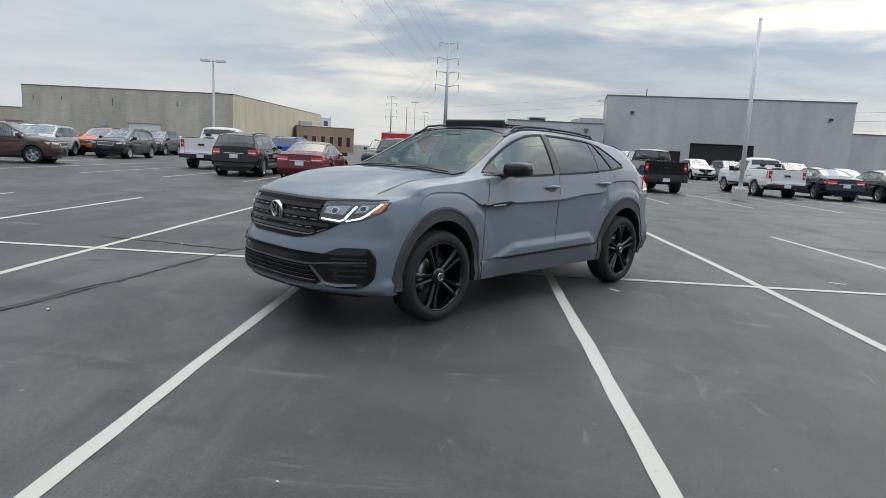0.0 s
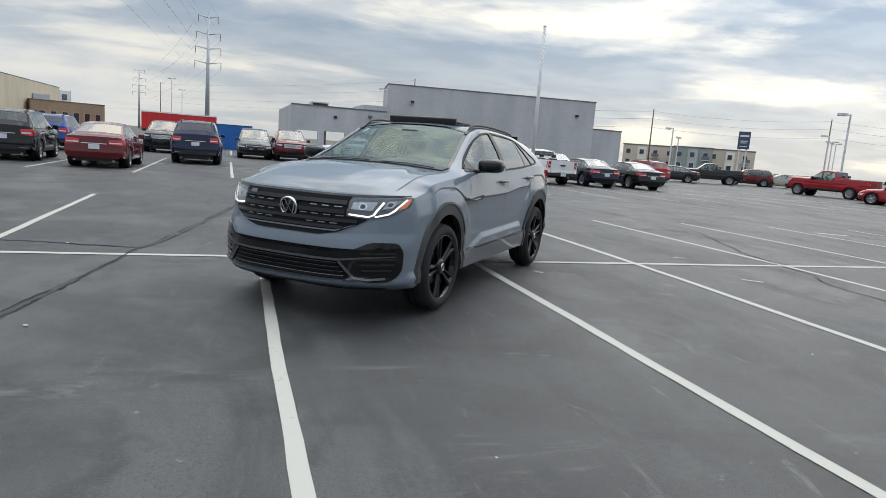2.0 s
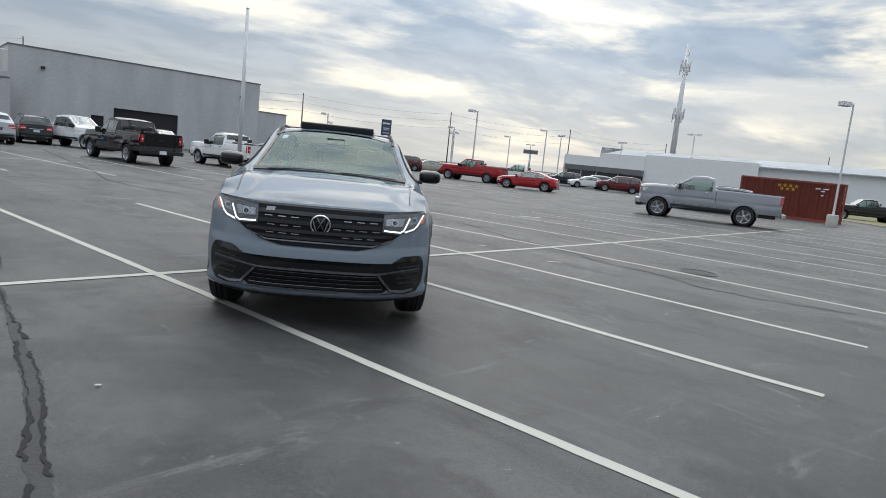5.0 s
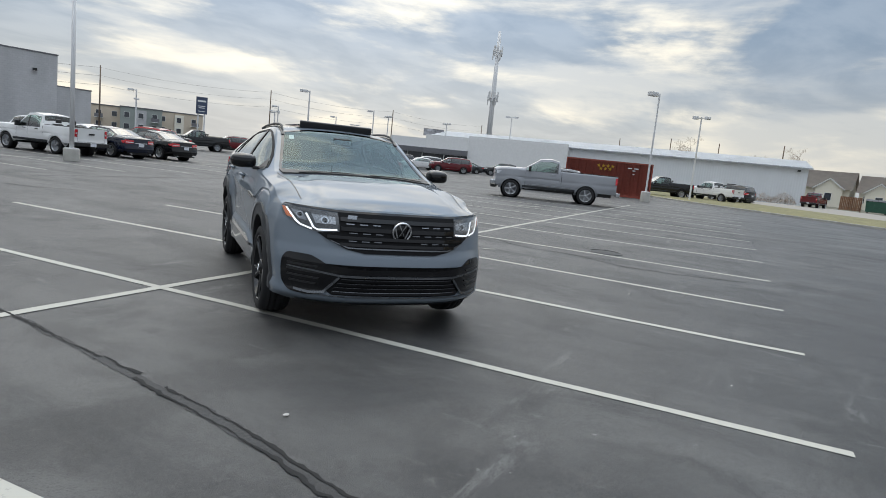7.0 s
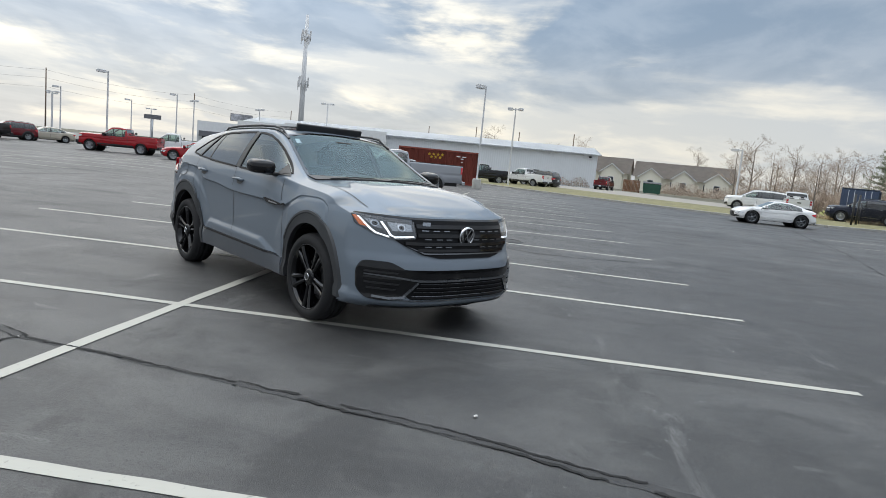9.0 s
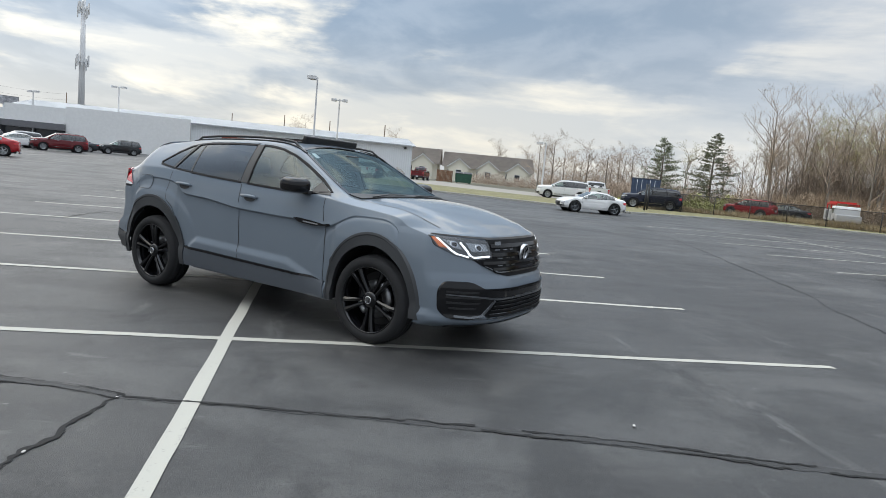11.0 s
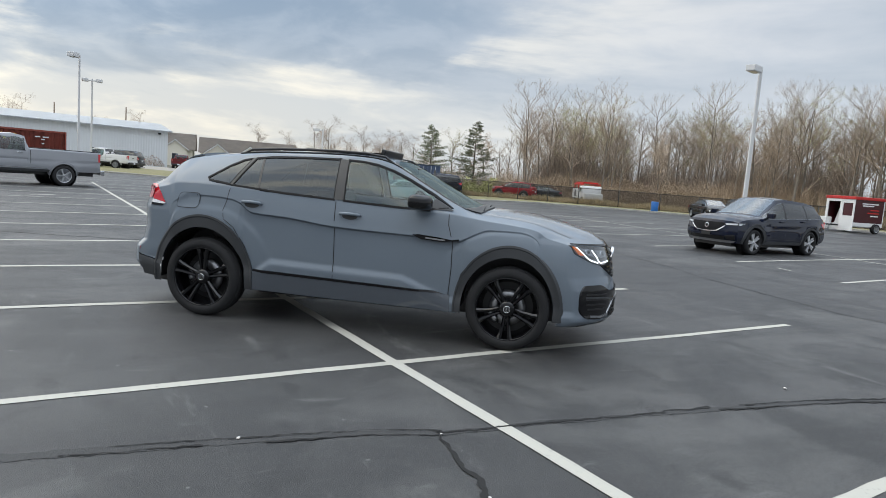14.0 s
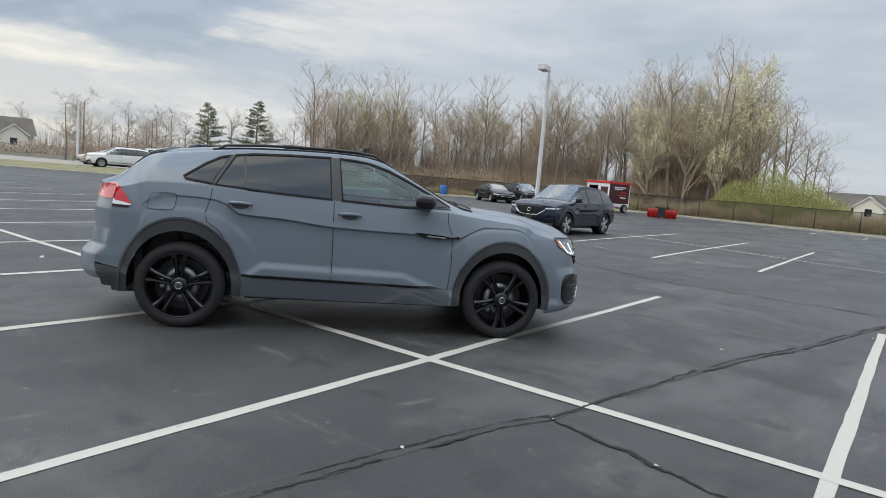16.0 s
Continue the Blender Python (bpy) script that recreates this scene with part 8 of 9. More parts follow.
def pylon(x, y, h, heading, arms, label):
    p = tagged(empty("transmission_tower", pose(x, y, 0, 0, 0, heading)), label, "power pylon")
    part("mast", tube_bm([(0, 0, -1), (0, 0, h * 0.5), (0, 0, h)], [0.75, 0.5, 0.22], 12), GALV, p)
    part("spike", tube_bm([(0, 0, h), (0, 0, h + 1.6)], [0.06, 0.03], 5), GALV, p)
    for z, w in arms:
        for s in (1, -1):
            part("cross_arm", tube_bm([(0, 0, z - 0.35), (s * w, 0, z + 0.25)], [0.16, 0.07], 6), GALV, p)
            part("insulator", lathe_bm([(0.05, 0), (0.11, -0.1), (0.06, -0.5), (0.11, -0.9), (0.06, -1.5), (0.11, -1.8), (0.0, -2.0)], 8, "z"), GREY_TRIM, p).matrix_local = pose(s * w, 0, z + 0.2)
    return p


ARMS = ((33.1, 2.7), (28.6, 3.2), (24.6, 3.4), (20.6, 3.5))
pylon(-23.1, 199.5, 33.4, 6, ARMS, "grey steel transmission tower with four pairs of arms")
pylon(-83, 412, 33, 6, ARMS, "distant steel transmission tower")


def wire(a, b, sag, r, name="power_line"):
    a, b = Vector(a), Vector(b)
    pts = []
    for i in range(25):
        t = i / 24
        p = a.lerp(b, t)
        p.z -= sag * 4 * t * (1 - t)
        pts.append(p)
    return tagged(mesh_object(name, tube_bm(pts, r, 4, caps=False), BLACK_METAL), "thin dark overhead power line", "power line", group="power lines")


for z, w in ARMS:
    for s in (1, -1):
        tip = Vector((-23.1 + s * w * 0.995, 199.5 + s * w * 0.1, z - (1.8 if z < 33 else 0)))
        wire(tip, tip + Vector((-5, -235, 22)), 5.0, 0.014)
        far = Vector((-83 + s * w, 412, z - 1.7))
        wire(tip, far, 5.0, 0.018)


def wood_pole(x, y, h, heading=0.0, bars=1, z=0.0):
    p = tagged(empty("utility_pole", pose(x, y, z, 0, 0, heading)), "weathered wooden utility pole with a cross bar" if bars else "plain weathered wooden utility pole", "utility pole")
    part("pole", tube_bm([(0, 0, -0.5), (0, 0, h)], [0.17, 0.11], 8), WOOD_POLE, p)
    for k in range(bars):
        part("cross_bar", box_bm(-0.95, 0.95, -0.06, 0.06, h - 0.7 - 1.4 * k, h - 0.55 - 1.4 * k), WOOD_POLE, p)
        for s in (-1, 1):
            part("insulator", lathe_bm([(0.05, 0), (0.07, 0.08), (0.03, 0.2)], 6, "z"), GREY_TRIM, p).matrix_local = pose(s * 0.9, 0, h - 0.55 - 1.4 * k)
    return p


POLES = ((-43.6, 247, 16.9), (71.3, 119.7, 12.5), (102.6, 106.6, 12.7), (133, 94, 12.5), (175.3, 88.7, 13.0))
wood_pole(25, 138, 15.6, -25, 0)
for x, y, h in POLES:
    wood_pole(x, y, h, -25, 0)
for (x0, y0, h0), (x1, y1, h1) in zip(POLES[1:], POLES[2:]):
    for dz in (0.4, 1.9, 3.6):
        wire((x0, y0, h0 - dz), (x1, y1, h1 - dz), 0.8, 0.014)
for dz in (0.4, 1.9, 3.6):
    wire((71.3, 119.7, 12.5 - dz), (25, 138, 12.3 - dz), 0.8, 0.02)
for dz in (0, 2.0, 4.2, 6.0):
    wire((-43.6, 247, 16.5 - dz), (25, 138, 15.2 - dz), 1.0, 0.012)
for x, y, h in ((160, 30, 12), (150, 18, 11), (142, 5, 11), (175, 46, 12)):
    wood_pole(x, y, h, 80, 0)

mast = tagged(empty("cell_tower", pose(142.6, 71.1, 0)), "tall grey mobile phone mast with panel antennas", "phone mast")
part("mast", tube_bm([(0, 0, -1), (0, 0, 18), (0, 0, 33.9)], [0.75, 0.6, 0.34], 12), POLE_PAINT, mast)
for z, r, n in ((28.6, 1.1, 9), (17.6, 1.25, 9)):
    part("antenna_ring", lathe_bm([(r - 0.25, z - 0.1), (r - 0.25, z + 0.1), (r - 0.15, z + 0.1), (r - 0.15, z - 0.1)], 18, "z", closed=True), GALV, mast)
    for k in range(n):
        a = 2 * math.pi * k / n
        part("antenna_panel", box_bm(-0.10, 0.10, -0.20, 0.20, -1.2, 1.2, bevel=0.03), POLE_PAINT, mast).matrix_local = pose(r * math.cos(a), r * math.sin(a), z + (0.5 if k % 3 else -0.4), 0, 0, math.degrees(a))
part("antenna_spur", tube_bm([(0.2, 0, 31), (1.0, 0, 31.3), (1.0, 0, 32.4)], 0.08, 6), GALV, mast)

pylon_sign = tagged(empty("pylon_sign", pose(76.2, 97.9, 0, 0, 0, -38)), "dark blue dealer sign on two steel posts", "sign")
for s in (-0.55, 0.55):
    part("post", box_bm(s - 0.12, s + 0.12, -0.12, 0.12, -0.3, 5.3), POLE_PAINT, pylon_sign)
part("panel", box_bm(-0.95, 0.95, -0.25, 0.25, 5.2, 8.2, bevel=0.04), mat("sign_blue_grey", (0.05, 0.07, 0.12), 0.4), pylon_sign)
for z0, z1, w in ((7.3, 7.6, 0.7), (6.5, 6.62, 0.6), (6.2, 6.32, 0.5), (5.6, 5.7, 0.6)):
    part("sign_bar", box_bm(-w, w, -0.262, -0.25, z0, z1), WHITE_PAINT, pylon_sign)
board = tagged(empty("billboard", pose(134, 82.2, 0, 0, 0, -55)), "billboard on a single post above the store roofs", "billboard")
part("post", tube_bm([(0, 0, -0.3), (0, 0, 7.0)], 0.25, 10), GALV, board)
part("panel", box_bm(-2.5, 2.5, -0.2, 0.2, 6.9, 8.6), GREY_TRIM, board)
part("poster", box_bm(-2.4, 2.4, -0.215, -0.2, 7.0, 8.5), mat("billboard_print", (0.42, 0.42, 0.44), 0.6, vary=0.75, scale=0.9, fine=4), board)
board2 = tagged(empty("road_sign_board", pose(115.2, 92.2, 0, 0, 0, -50)), "small dark board sign on a post", "sign")
part("post", tube_bm([(0, 0, -0.3), (0, 0, 5.2)], 0.2, 8), GALV, board2)
part("panel", box_bm(-1.65, 1.65, -0.2, 0.2, 5.1, 6.0), GREY_TRIM, board2)
h_sign = tagged(empty("dealer_sign", pose(-42.6, 140, -1.2, 0, 0, 15) @ Matrix.Scale(0.72, 4)), "white and grey dealer sign on twin posts", "sign")
for s in (-1.5, 1.3):
    part("post", box_bm(s, s + 0.25, 0, 0.3, -0.3, 11.5), POLE_PAINT, h_sign)
part("panel", box_bm(-1.2, 1.25, -0.05, 0.25, 8.0, 11.3), WHITE_PAINT, h_sign)
part("sign_mark", box_bm(-0.6, 0.65, -0.07, -0.052, 8.8, 10.4), DARK_CHROME, h_sign)


# ---- containers, trailers and loose things round the lot ----
def container(m, L, W, H, material, label, name="shipping_container", z=0.0):
    c = tagged(empty(name, m), label, "container")
    for s in (1, -1):
        # one pressed sheet a side, folded in and out
        bm = bmesh.new()
        n = int(L / 0.28)
        run = []
        for k in range(n):
            x0, x1 = -L / 2 + 0.1 + (L - 0.2) * k / n, -L / 2 + 0.1 + (L - 0.2) * (k + 1) / n
            o = 0.040 if k % 2 else 0.0
            run += [(x0 + 0.03, s * (W / 2 - 0.03 - o)), (x1 - 0.03, s * (W / 2 - 0.03 - o))]
        lo_, hi_ = [bm.verts.new((x, y, 0.16)) for x, y in run], [bm.verts.new((x, y, H - 0.12)) for x, y in run]
        for i in range(len(run) - 1):
            bm.faces.new((lo_[i], lo_[i + 1], hi_[i + 1], hi_[i]))
        bmesh.ops.solidify(bm, geom=bm.faces[:], thickness=0.01)
        part("side_panel", bm, material, c)
    for x in (-L / 2, L / 2 - 0.1):
        for s in (1, -1):
            part("corner_post", box_bm(x, x + 0.1, s * W / 2 - (0.1 if s > 0 else 0), s * W / 2 + (0.1 if s < 0 else 0), 0, H), material, c)
    for s in (1, -1):
        y0, y1 = (W / 2 - 0.1, W / 2) if s > 0 else (-W / 2, -W / 2 + 0.1)
        part("bottom_rail", box_bm(-L / 2 + 0.1, L / 2 - 0.1, y0, y1, 0, 0.16), material, c)
        part("top_rail", box_bm(-L / 2 + 0.1, L / 2 - 0.1, y0, y1, H - 0.12, H), material, c)
    part("roof", box_bm(-L / 2 + 0.05, L / 2 - 0.05, -W / 2 + 0.05, W / 2 - 0.05, H - 0.05, H - 0.01), material, c)
    for s in (1, -1):
        door = part("end_panel", box_bm(s * (L / 2 - 0.06) - 0.02, s * (L / 2 - 0.06) + 0.02, -W / 2 + 0.1, W / 2 - 0.1, 0.1, H - 0.1), material, c)
        if s > 0:
            for y in (-0.75, -0.35, 0.35, 0.75):
                part("lock_rod", tube_bm([(L / 2 - 0.02, y, 0.15), (L / 2 - 0.02, y, H - 0.15)], 0.02, 6), GALV, door)
    return c


red_box = container(pose(43.8, 15.6, 0.0, 0, 0, -77), 6.4, 2.44, 2.62, RUST_RED, "oxide red shipping container with yellow stars and white marks")
for row_, n_ in ((2.20, 4), (1.98, 3)):
    for k in range(n_):
        bm = bmesh.new()
        pts = [(0.15 * (1 if i % 2 == 0 else 0.45) * math.sin(math.pi * i / 5), 0.15 * (1 if i % 2 == 0 else 0.45) * math.cos(math.pi * i / 5)) for i in range(10)]
        bm.faces.new([bm.verts.new((a, 0, b)) for a, b in pts])
        bmesh.ops.solidify(bm, geom=bm.faces[:], thickness=0.01)
        part("painted_star", bm, YELLOW_PAINT, red_box, "yellow painted star").matrix_local = pose(-0.75 + 0.34 * k + (0.17 if n_ == 3 else 0), -1.225, row_)
for x, z, w in ((1.55, 2.18, 0.30), (2.0, 2.18, 0.34), (1.85, 2.02, 0.22), (1.85, 1.75, 0.14)):
    part("white_marking", box_bm(x - w / 2, x + w / 2, -1.232, -1.222, z - 0.035, z + 0.035), WHITE_PAINT, red_box)
container(pose(52.6, -19.3, 0.06, 0, 0, 156), 12.2, 2.44, 2.6, NAVY_SHEET, "faded navy blue shipping container beyond the verge")
semi = tagged(empty("semi_trailer", pose(-15.6, 95.9, 0, 0, 0, 8)), "bright red box trailer with a faint sign", "trailer")
part("box", box_bm(-4.7, 4.7, -1.25, 1.25, 0.9, 3.45, bevel=0.04), BRIGHT_RED, semi)
part("top_rail", box_bm(-4.72, 4.72, -1.29, -1.25, 3.30, 3.45), WHITE_PAINT, semi)
for x in (2.6, 3.7):
    for s in (1, -1):
        far_wheel(semi, x, s * 1.05, s, 0.5, GALV)
part("landing_leg", box_bm(-3.2, -3.0, -0.9, 0.9, 0.0, 0.9), BLACK_METAL, semi)
part("sign_mark", box_bm(3.7, 4.5, -1.262, -1.25, 1.6, 2.1), WHITE_PAINT, semi)
skip_bin = tagged(empty("dumpster", pose(-6.2, 59.0, -0.1, 0, 0, 4)), "blue steel waste dumpster with sloped lid", "dumpster")
bm = bmesh.new()
prof = [(-1.0, 0.1), (1.0, 0.1), (1.1, 1.3), (0.2, 2.1), (-1.1, 2.1)]
a = [bm.verts.new((-1.7, y, z)) for y, z in prof]
b = [bm.verts.new((1.7, y, z)) for y, z in prof]
bm.faces.new(a[::-1]), bm.faces.new(b)
for i in range(5):
    bm.faces.new((a[i], a[(i + 1) % 5], b[(i + 1) % 5], b[i]))
bmesh.ops.recalc_face_normals(bm, faces=bm.faces[:])
part("bin_body", bm, BLUE_BIN, skip_bin)
for x in (-1.4, -0.45, 0.45, 1.4):
    part("rib", box_bm(x - 0.05, x + 0.05, -1.17, -1.0, 0.15, 2.05), BLUE_BIN, skip_bin)
part("lid", box_bm(-1.72, 1.72, -1.12, 0.2, 2.1, 2.16), SATIN_BLACK, skip_bin)

stall = tagged(empty("concession_trailer", pose(17.9, -34.4, 0, 0, 0, 259) @ Matrix.Scale(1.10, 4)), "red and white concession trailer with an open end door", "trailer")
WINE_PANEL = mat("wine_red_panel", (0.055, 0.008, 0.012), 0.35, vary=0.2, scale=2)
part("side_wall", box_bm(-1.14, 1.14, -0.96, -0.90, 0.62, 1.98), WINE_PANEL, stall, "dark wine side panel")
part("side_wall", box_bm(-1.14, 1.14, 0.90, 0.96, 0.40, 1.98), WINE_PANEL, stall)
part("side_skirt", box_bm(-1.14, 1.14, -0.97, -0.90, 0.40, 0.62), WHITE_PAINT, stall)
part("end_wall", box_bm(1.14, 1.20, -0.97, 0.97, 0.40, 1.98), WHITE_PAINT, stall)
front_ = part("end_frame", wall_bm(1.94, 1.58, 0.06, [(0.16, 0.98, 0.10, 1.42), (1.20, 1.84, 0.60, 1.36)]), WHITE_PAINT, stall, "white end wall with an open doorway")
front_.matrix_local = pose(-1.20, 0.97, 0.40, 0, 0, -90)
# near-black sheet added across the inside; its colour stands for shade behind the doorway
part("shade_sheet", box_bm(0.2, 0.26, -0.88, 0.88, 0.48, 1.95), DARK_VOID, stall)
part("end_pane", box_bm(-1.17, -1.15, -0.87, -0.23, 1.0, 1.76), WINE_PANEL, stall)
part("leaning_board", box_bm(-0.03, 0.03, -0.28, 0.28, 0.0, 0.95), WHITE_PAINT, stall).matrix_local = pose(-0.75, 0.35, 0.48, 0, 18, 0)
part("floor_plate", box_bm(-1.18, 1.18, -0.94, 0.94, 0.36, 0.42), GALV, stall)
part("roof_edge", box_bm(-1.24, 1.24, -1.01, 1.01, 1.98, 2.16, bevel=0.03), RED_PAINT, stall, "red roof edge")
for z, x, w, m_ in ((1.76, 0.05, 1.3, WHITE_PAINT), (1.64, -0.1, 0.9, WHITE_PAINT), (1.40, 0.45, 0.7, RED_PAINT), (1.22, 0.35, 0.9, RED_PAINT), (1.05, 0.45, 0.6, WHITE_PAINT)):
    part("sign_bar", box_bm(x - w / 2, x + w / 2, -0.972, -0.962, z - 0.035, z + 0.035), m_, stall)
for s in (1, -1):
    far_wheel(stall, 0.62, s * 1.0, s, 0.30, ALLOY)
part("draw_bar", tube_bm([(-1.2, 0, 0.40), (-2.1, 0, 0.40)], 0.05, 6), BLACK_METAL, stall)
part("jack", tube_bm([(-1.9, 0, 0.55), (-1.9, 0, 0.0)], 0.04, 6), GALV, stall)
part("tool_box", box_bm(-1.75, -1.3, 0.35, 0.85, 0.42, 0.85, bevel=0.02), WHITE_PAINT, stall)
plow = tagged(empty("snow_plow", pose(12.5, -32.2, 0, 0, 0, 290) @ Matrix.Scale(0.82, 4)), "red snow plough blade resting on the asphalt", "snow plough")
for side_ in (1, -1):
    bm = bmesh.new()
    run = [(0.10, 0.02), (0.0, 0.18), (-0.05, 0.40), (-0.02, 0.62), (0.08, 0.76)]
    lo_ = [bm.verts.new((x - 0.30, side_ * 0.10, z)) for x, z in run]
    hi_ = [bm.verts.new((x, side_ * 1.22, z)) for x, z in run]
    for i in range(len(run) - 1):
        bm.faces.new((lo_[i], lo_[i + 1], hi_[i + 1], hi_[i]))
    bmesh.ops.solidify(bm, geom=bm.faces[:], thickness=0.03)
    part("blade_wing", bm, RED_PAINT, plow)
    for f_ in (0.35, 0.65, 0.95):
        part("rib", box_bm(-0.42 + 0.30 * f_, -0.10 + 0.25 * f_, side_ * (0.10 + 1.12 * f_) - 0.025, side_ * (0.10 + 1.12 * f_) + 0.025, 0.06, 0.70), RED_PAINT, plow)
part("frame", box_bm(-1.2, -0.45, -0.35, 0.35, 0.12, 0.24), BLACK_METAL, plow)
part("lift_arm", box_bm(-1.0, -0.9, -0.3, 0.3, 0.2, 0.95), BLACK_METAL, plow)
for s in (-1, 1):
    part("plow_lamp", box_bm(-1.0, -0.88, s * 0.45 - 0.1, s * 0.45 + 0.1, 0.85, 1.02, bevel=0.02), SATIN_BLACK, plow)
bin_ = tagged(empty("waste_barrel", pose(32.2, -31.0, 0)), "blue plastic barrel by the mesh fence", "barrel")
part("barrel", lathe_bm([(0.0, 0.0), (0.28, 0.0), (0.30, 0.05), (0.30, 0.85), (0.27, 0.9), (0.0, 0.9)], 20, "z"), BLUE_BIN, bin_)
util = tagged(empty("utility_truck", pose(41.3, -31.5, 0.06, 0, 0, 152)), "old white utility truck with a red ladder rack", "truck")
part("service_body", box_bm(-2.4, 0.4, -0.98, 0.98, 0.55, 1.45, bevel=0.03), WHITE_PAINT, util)
part("cab", box_bm(0.45, 1.6, -0.92, 0.92, 0.5, 1.75, bevel=0.10), WHITE_PAINT, util)
part("cab_window", box_bm(0.62, 1.42, -0.925, 0.925, 1.18, 1.58), CAR_WINDOW, util)
part("hood", box_bm(1.55, 2.55, -0.88, 0.88, 0.5, 1.08, bevel=0.08), WHITE_PAINT, util)
for k in range(3):
    part("locker_door", box_bm(-2.2 + 0.85 * k, -1.5 + 0.85 * k, -1.0, -0.982, 0.7, 1.35), GREY_TRIM if k == 1 else WHITE_PAINT, util)
for s in (1, -1):
    part("ladder_rack", box_bm(-2.4, 1.3, s * 0.8 - 0.05, s * 0.8 + 0.05, 1.85, 1.98), RED_PAINT, util, "red ladder rack")
    for x in (-2.3, -0.6, 0.5):
        part("rack_post", box_bm(x - 0.04, x + 0.04, s * 0.8 - 0.04, s * 0.8 + 0.04, 1.4, 1.85), RED_PAINT, util)
    for x in (-1.5, 1.75):
        far_wheel(util, x, s * 0.86, s, 0.37, GALV)
part("red_load", box_bm(-2.3, 0.9, -0.7, 0.7, 1.98, 2.12), RED_PAINT, util)


# ---- the black mesh fence ----
FENCE = [(42.5, -15.2), (43.5, -21.5), (38.5, -28.0), (33.5, -33.0), (26.5, -39.5), (19.0, -42.5), (10.5, -41.6), (1.8, -41.4), (-12, -40.5), (-34, -39.5)]


def mesh_mat():
    m = bpy.data.materials.new("black_chain_link")
    m.use_nodes = True
    nt = m.node_tree
    N, L = nt.nodes.new, nt.links.new
    b = nt.nodes["Principled BSDF"]
    b.inputs["Base Color"].default_value = (0.012, 0.012, 0.013, 1)
    b.inputs["Roughness"].default_value = 0.6
    b.inputs["Alpha"].default_value = 0.30
    return m


CHAIN = mesh_mat()


def fence(path, h=1.5):
    f = tagged(empty("chain_link_fence"), "black chain-link fence with steel posts", "fence")
    for (x0, y0), (x1, y1) in zip(path, path[1:]):
        a, b = Vector((x0, y0, 0.08)), Vector((x1, y1, 0.08))
        d = b - a
        n = max(1, round(d.length / 3.0))
        ang = math.degrees(math.atan2(d.y, d.x))
        part("top_rail", tube_bm([a + Vector((0, 0, h)), b + Vector((0, 0, h))], 0.025, 6), BLACK_METAL, f)
        part("bottom_wire", tube_bm([a + Vector((0, 0, 0.06)), b + Vector((0, 0, 0.06))], 0.008, 4), BLACK_METAL, f)
        part("mesh", box_bm(0, d.length, -0.004, 0.004, 0.05, h), CHAIN, f, "see-through wire mesh").matrix_local = pose(*a, 0, 0, ang)
        for i in range(n):
            p = a + d * (i / n)
            key = "fence_post"
            if key not in WHEEL_MESHES:
                o = part("post", tube_bm([(0, 0, -0.2), (0, 0, h + 0.06)], 0.035, 8), BLACK_METAL, f)
                WHEEL_MESHES[key] = o.data
            else:
                o = shared_part("post", WHEEL_MESHES[key], f)
            o.matrix_local = Matrix.Translation(p)
    return f


fence(FENCE)
for x, y in ((38.6, -13.2), (40.4, -14.2)):
    gp = tagged(mesh_object("gate_post", tube_bm([(x, y, -0.2), (x, y, 2.1)], 0.07, 10), BLACK_METAL), "black steel gate post beside the verge", "gate post", group="gate posts")


GREEN_SHEET = mat("green_sheet_steel", (0.022, 0.085, 0.055), 0.5, vary=0.25, scale=2, fine=30)
BROWN_BOARD = mat("brown_fence_board", (0.20, 0.105, 0.06), 0.85, vary=0.3, scale=2, fine=40, object_vary=0.2)


def rubbish_container(m):
    """A steel rubbish container with a sloping lid and ribs."""
    d = tagged(empty("dumpster", m), "dark green steel dumpster before the cream houses", "dumpster")
    part("body", prism_bm([(-1.25, 0.12), (1.25, 0.12), (1.35, 1.55), (-1.35, 1.55)], 0.0, 1.5), GREEN_SHEET, d)
    for s in (-1, 1):
        lid = part("lid", box_bm(-0.66, 0.66, -0.05, 1.58, 0.0, 0.05, bevel=0.015), SATIN_BLACK, d)
        lid.matrix_local = pose(s * 0.68, 0, 1.56, 9, 0, 0)
    for x in (-1.0, -0.34, 0.34, 1.0):
        part("rib", box_bm(x - 0.04, x + 0.04, -0.06, 0.01, 0.2, 1.5), GREEN_SHEET, d)
    for x in (-1.0, 1.0):
        for y in (0.2, 1.3):
            part("foot", box_bm(x - 0.08, x + 0.08, y - 0.08, y + 0.08, 0.0, 0.13), SATIN_BLACK, d)


def board_screen(m, n):
    f = tagged(empty("board_fence", m), "brown vertical board fence beside the dumpster", "fence")
    for k in range(n):
        part("board", box_bm(k * 0.2 + 0.01, k * 0.2 + 0.19, 0, 0.025, 0.04, 1.9), BROWN_BOARD, f)
    for z in (0.4, 1.5):
        part("rail", box_bm(0, n * 0.2, 0.025, 0.07, z, z + 0.09), BROWN_BOARD, f)
    for x in (0.05, n * 0.2 - 0.05):
        part("post", box_bm(x - 0.05, x + 0.05, 0.07, 0.17, -0.2, 1.85), BROWN_BOARD, f)


rubbish_container(pose(96.0, -7.6, 0.0, 0, 0, -95))
board_screen(pose(98.0, -3.4, 0.0, 0, 0, -95), 13)


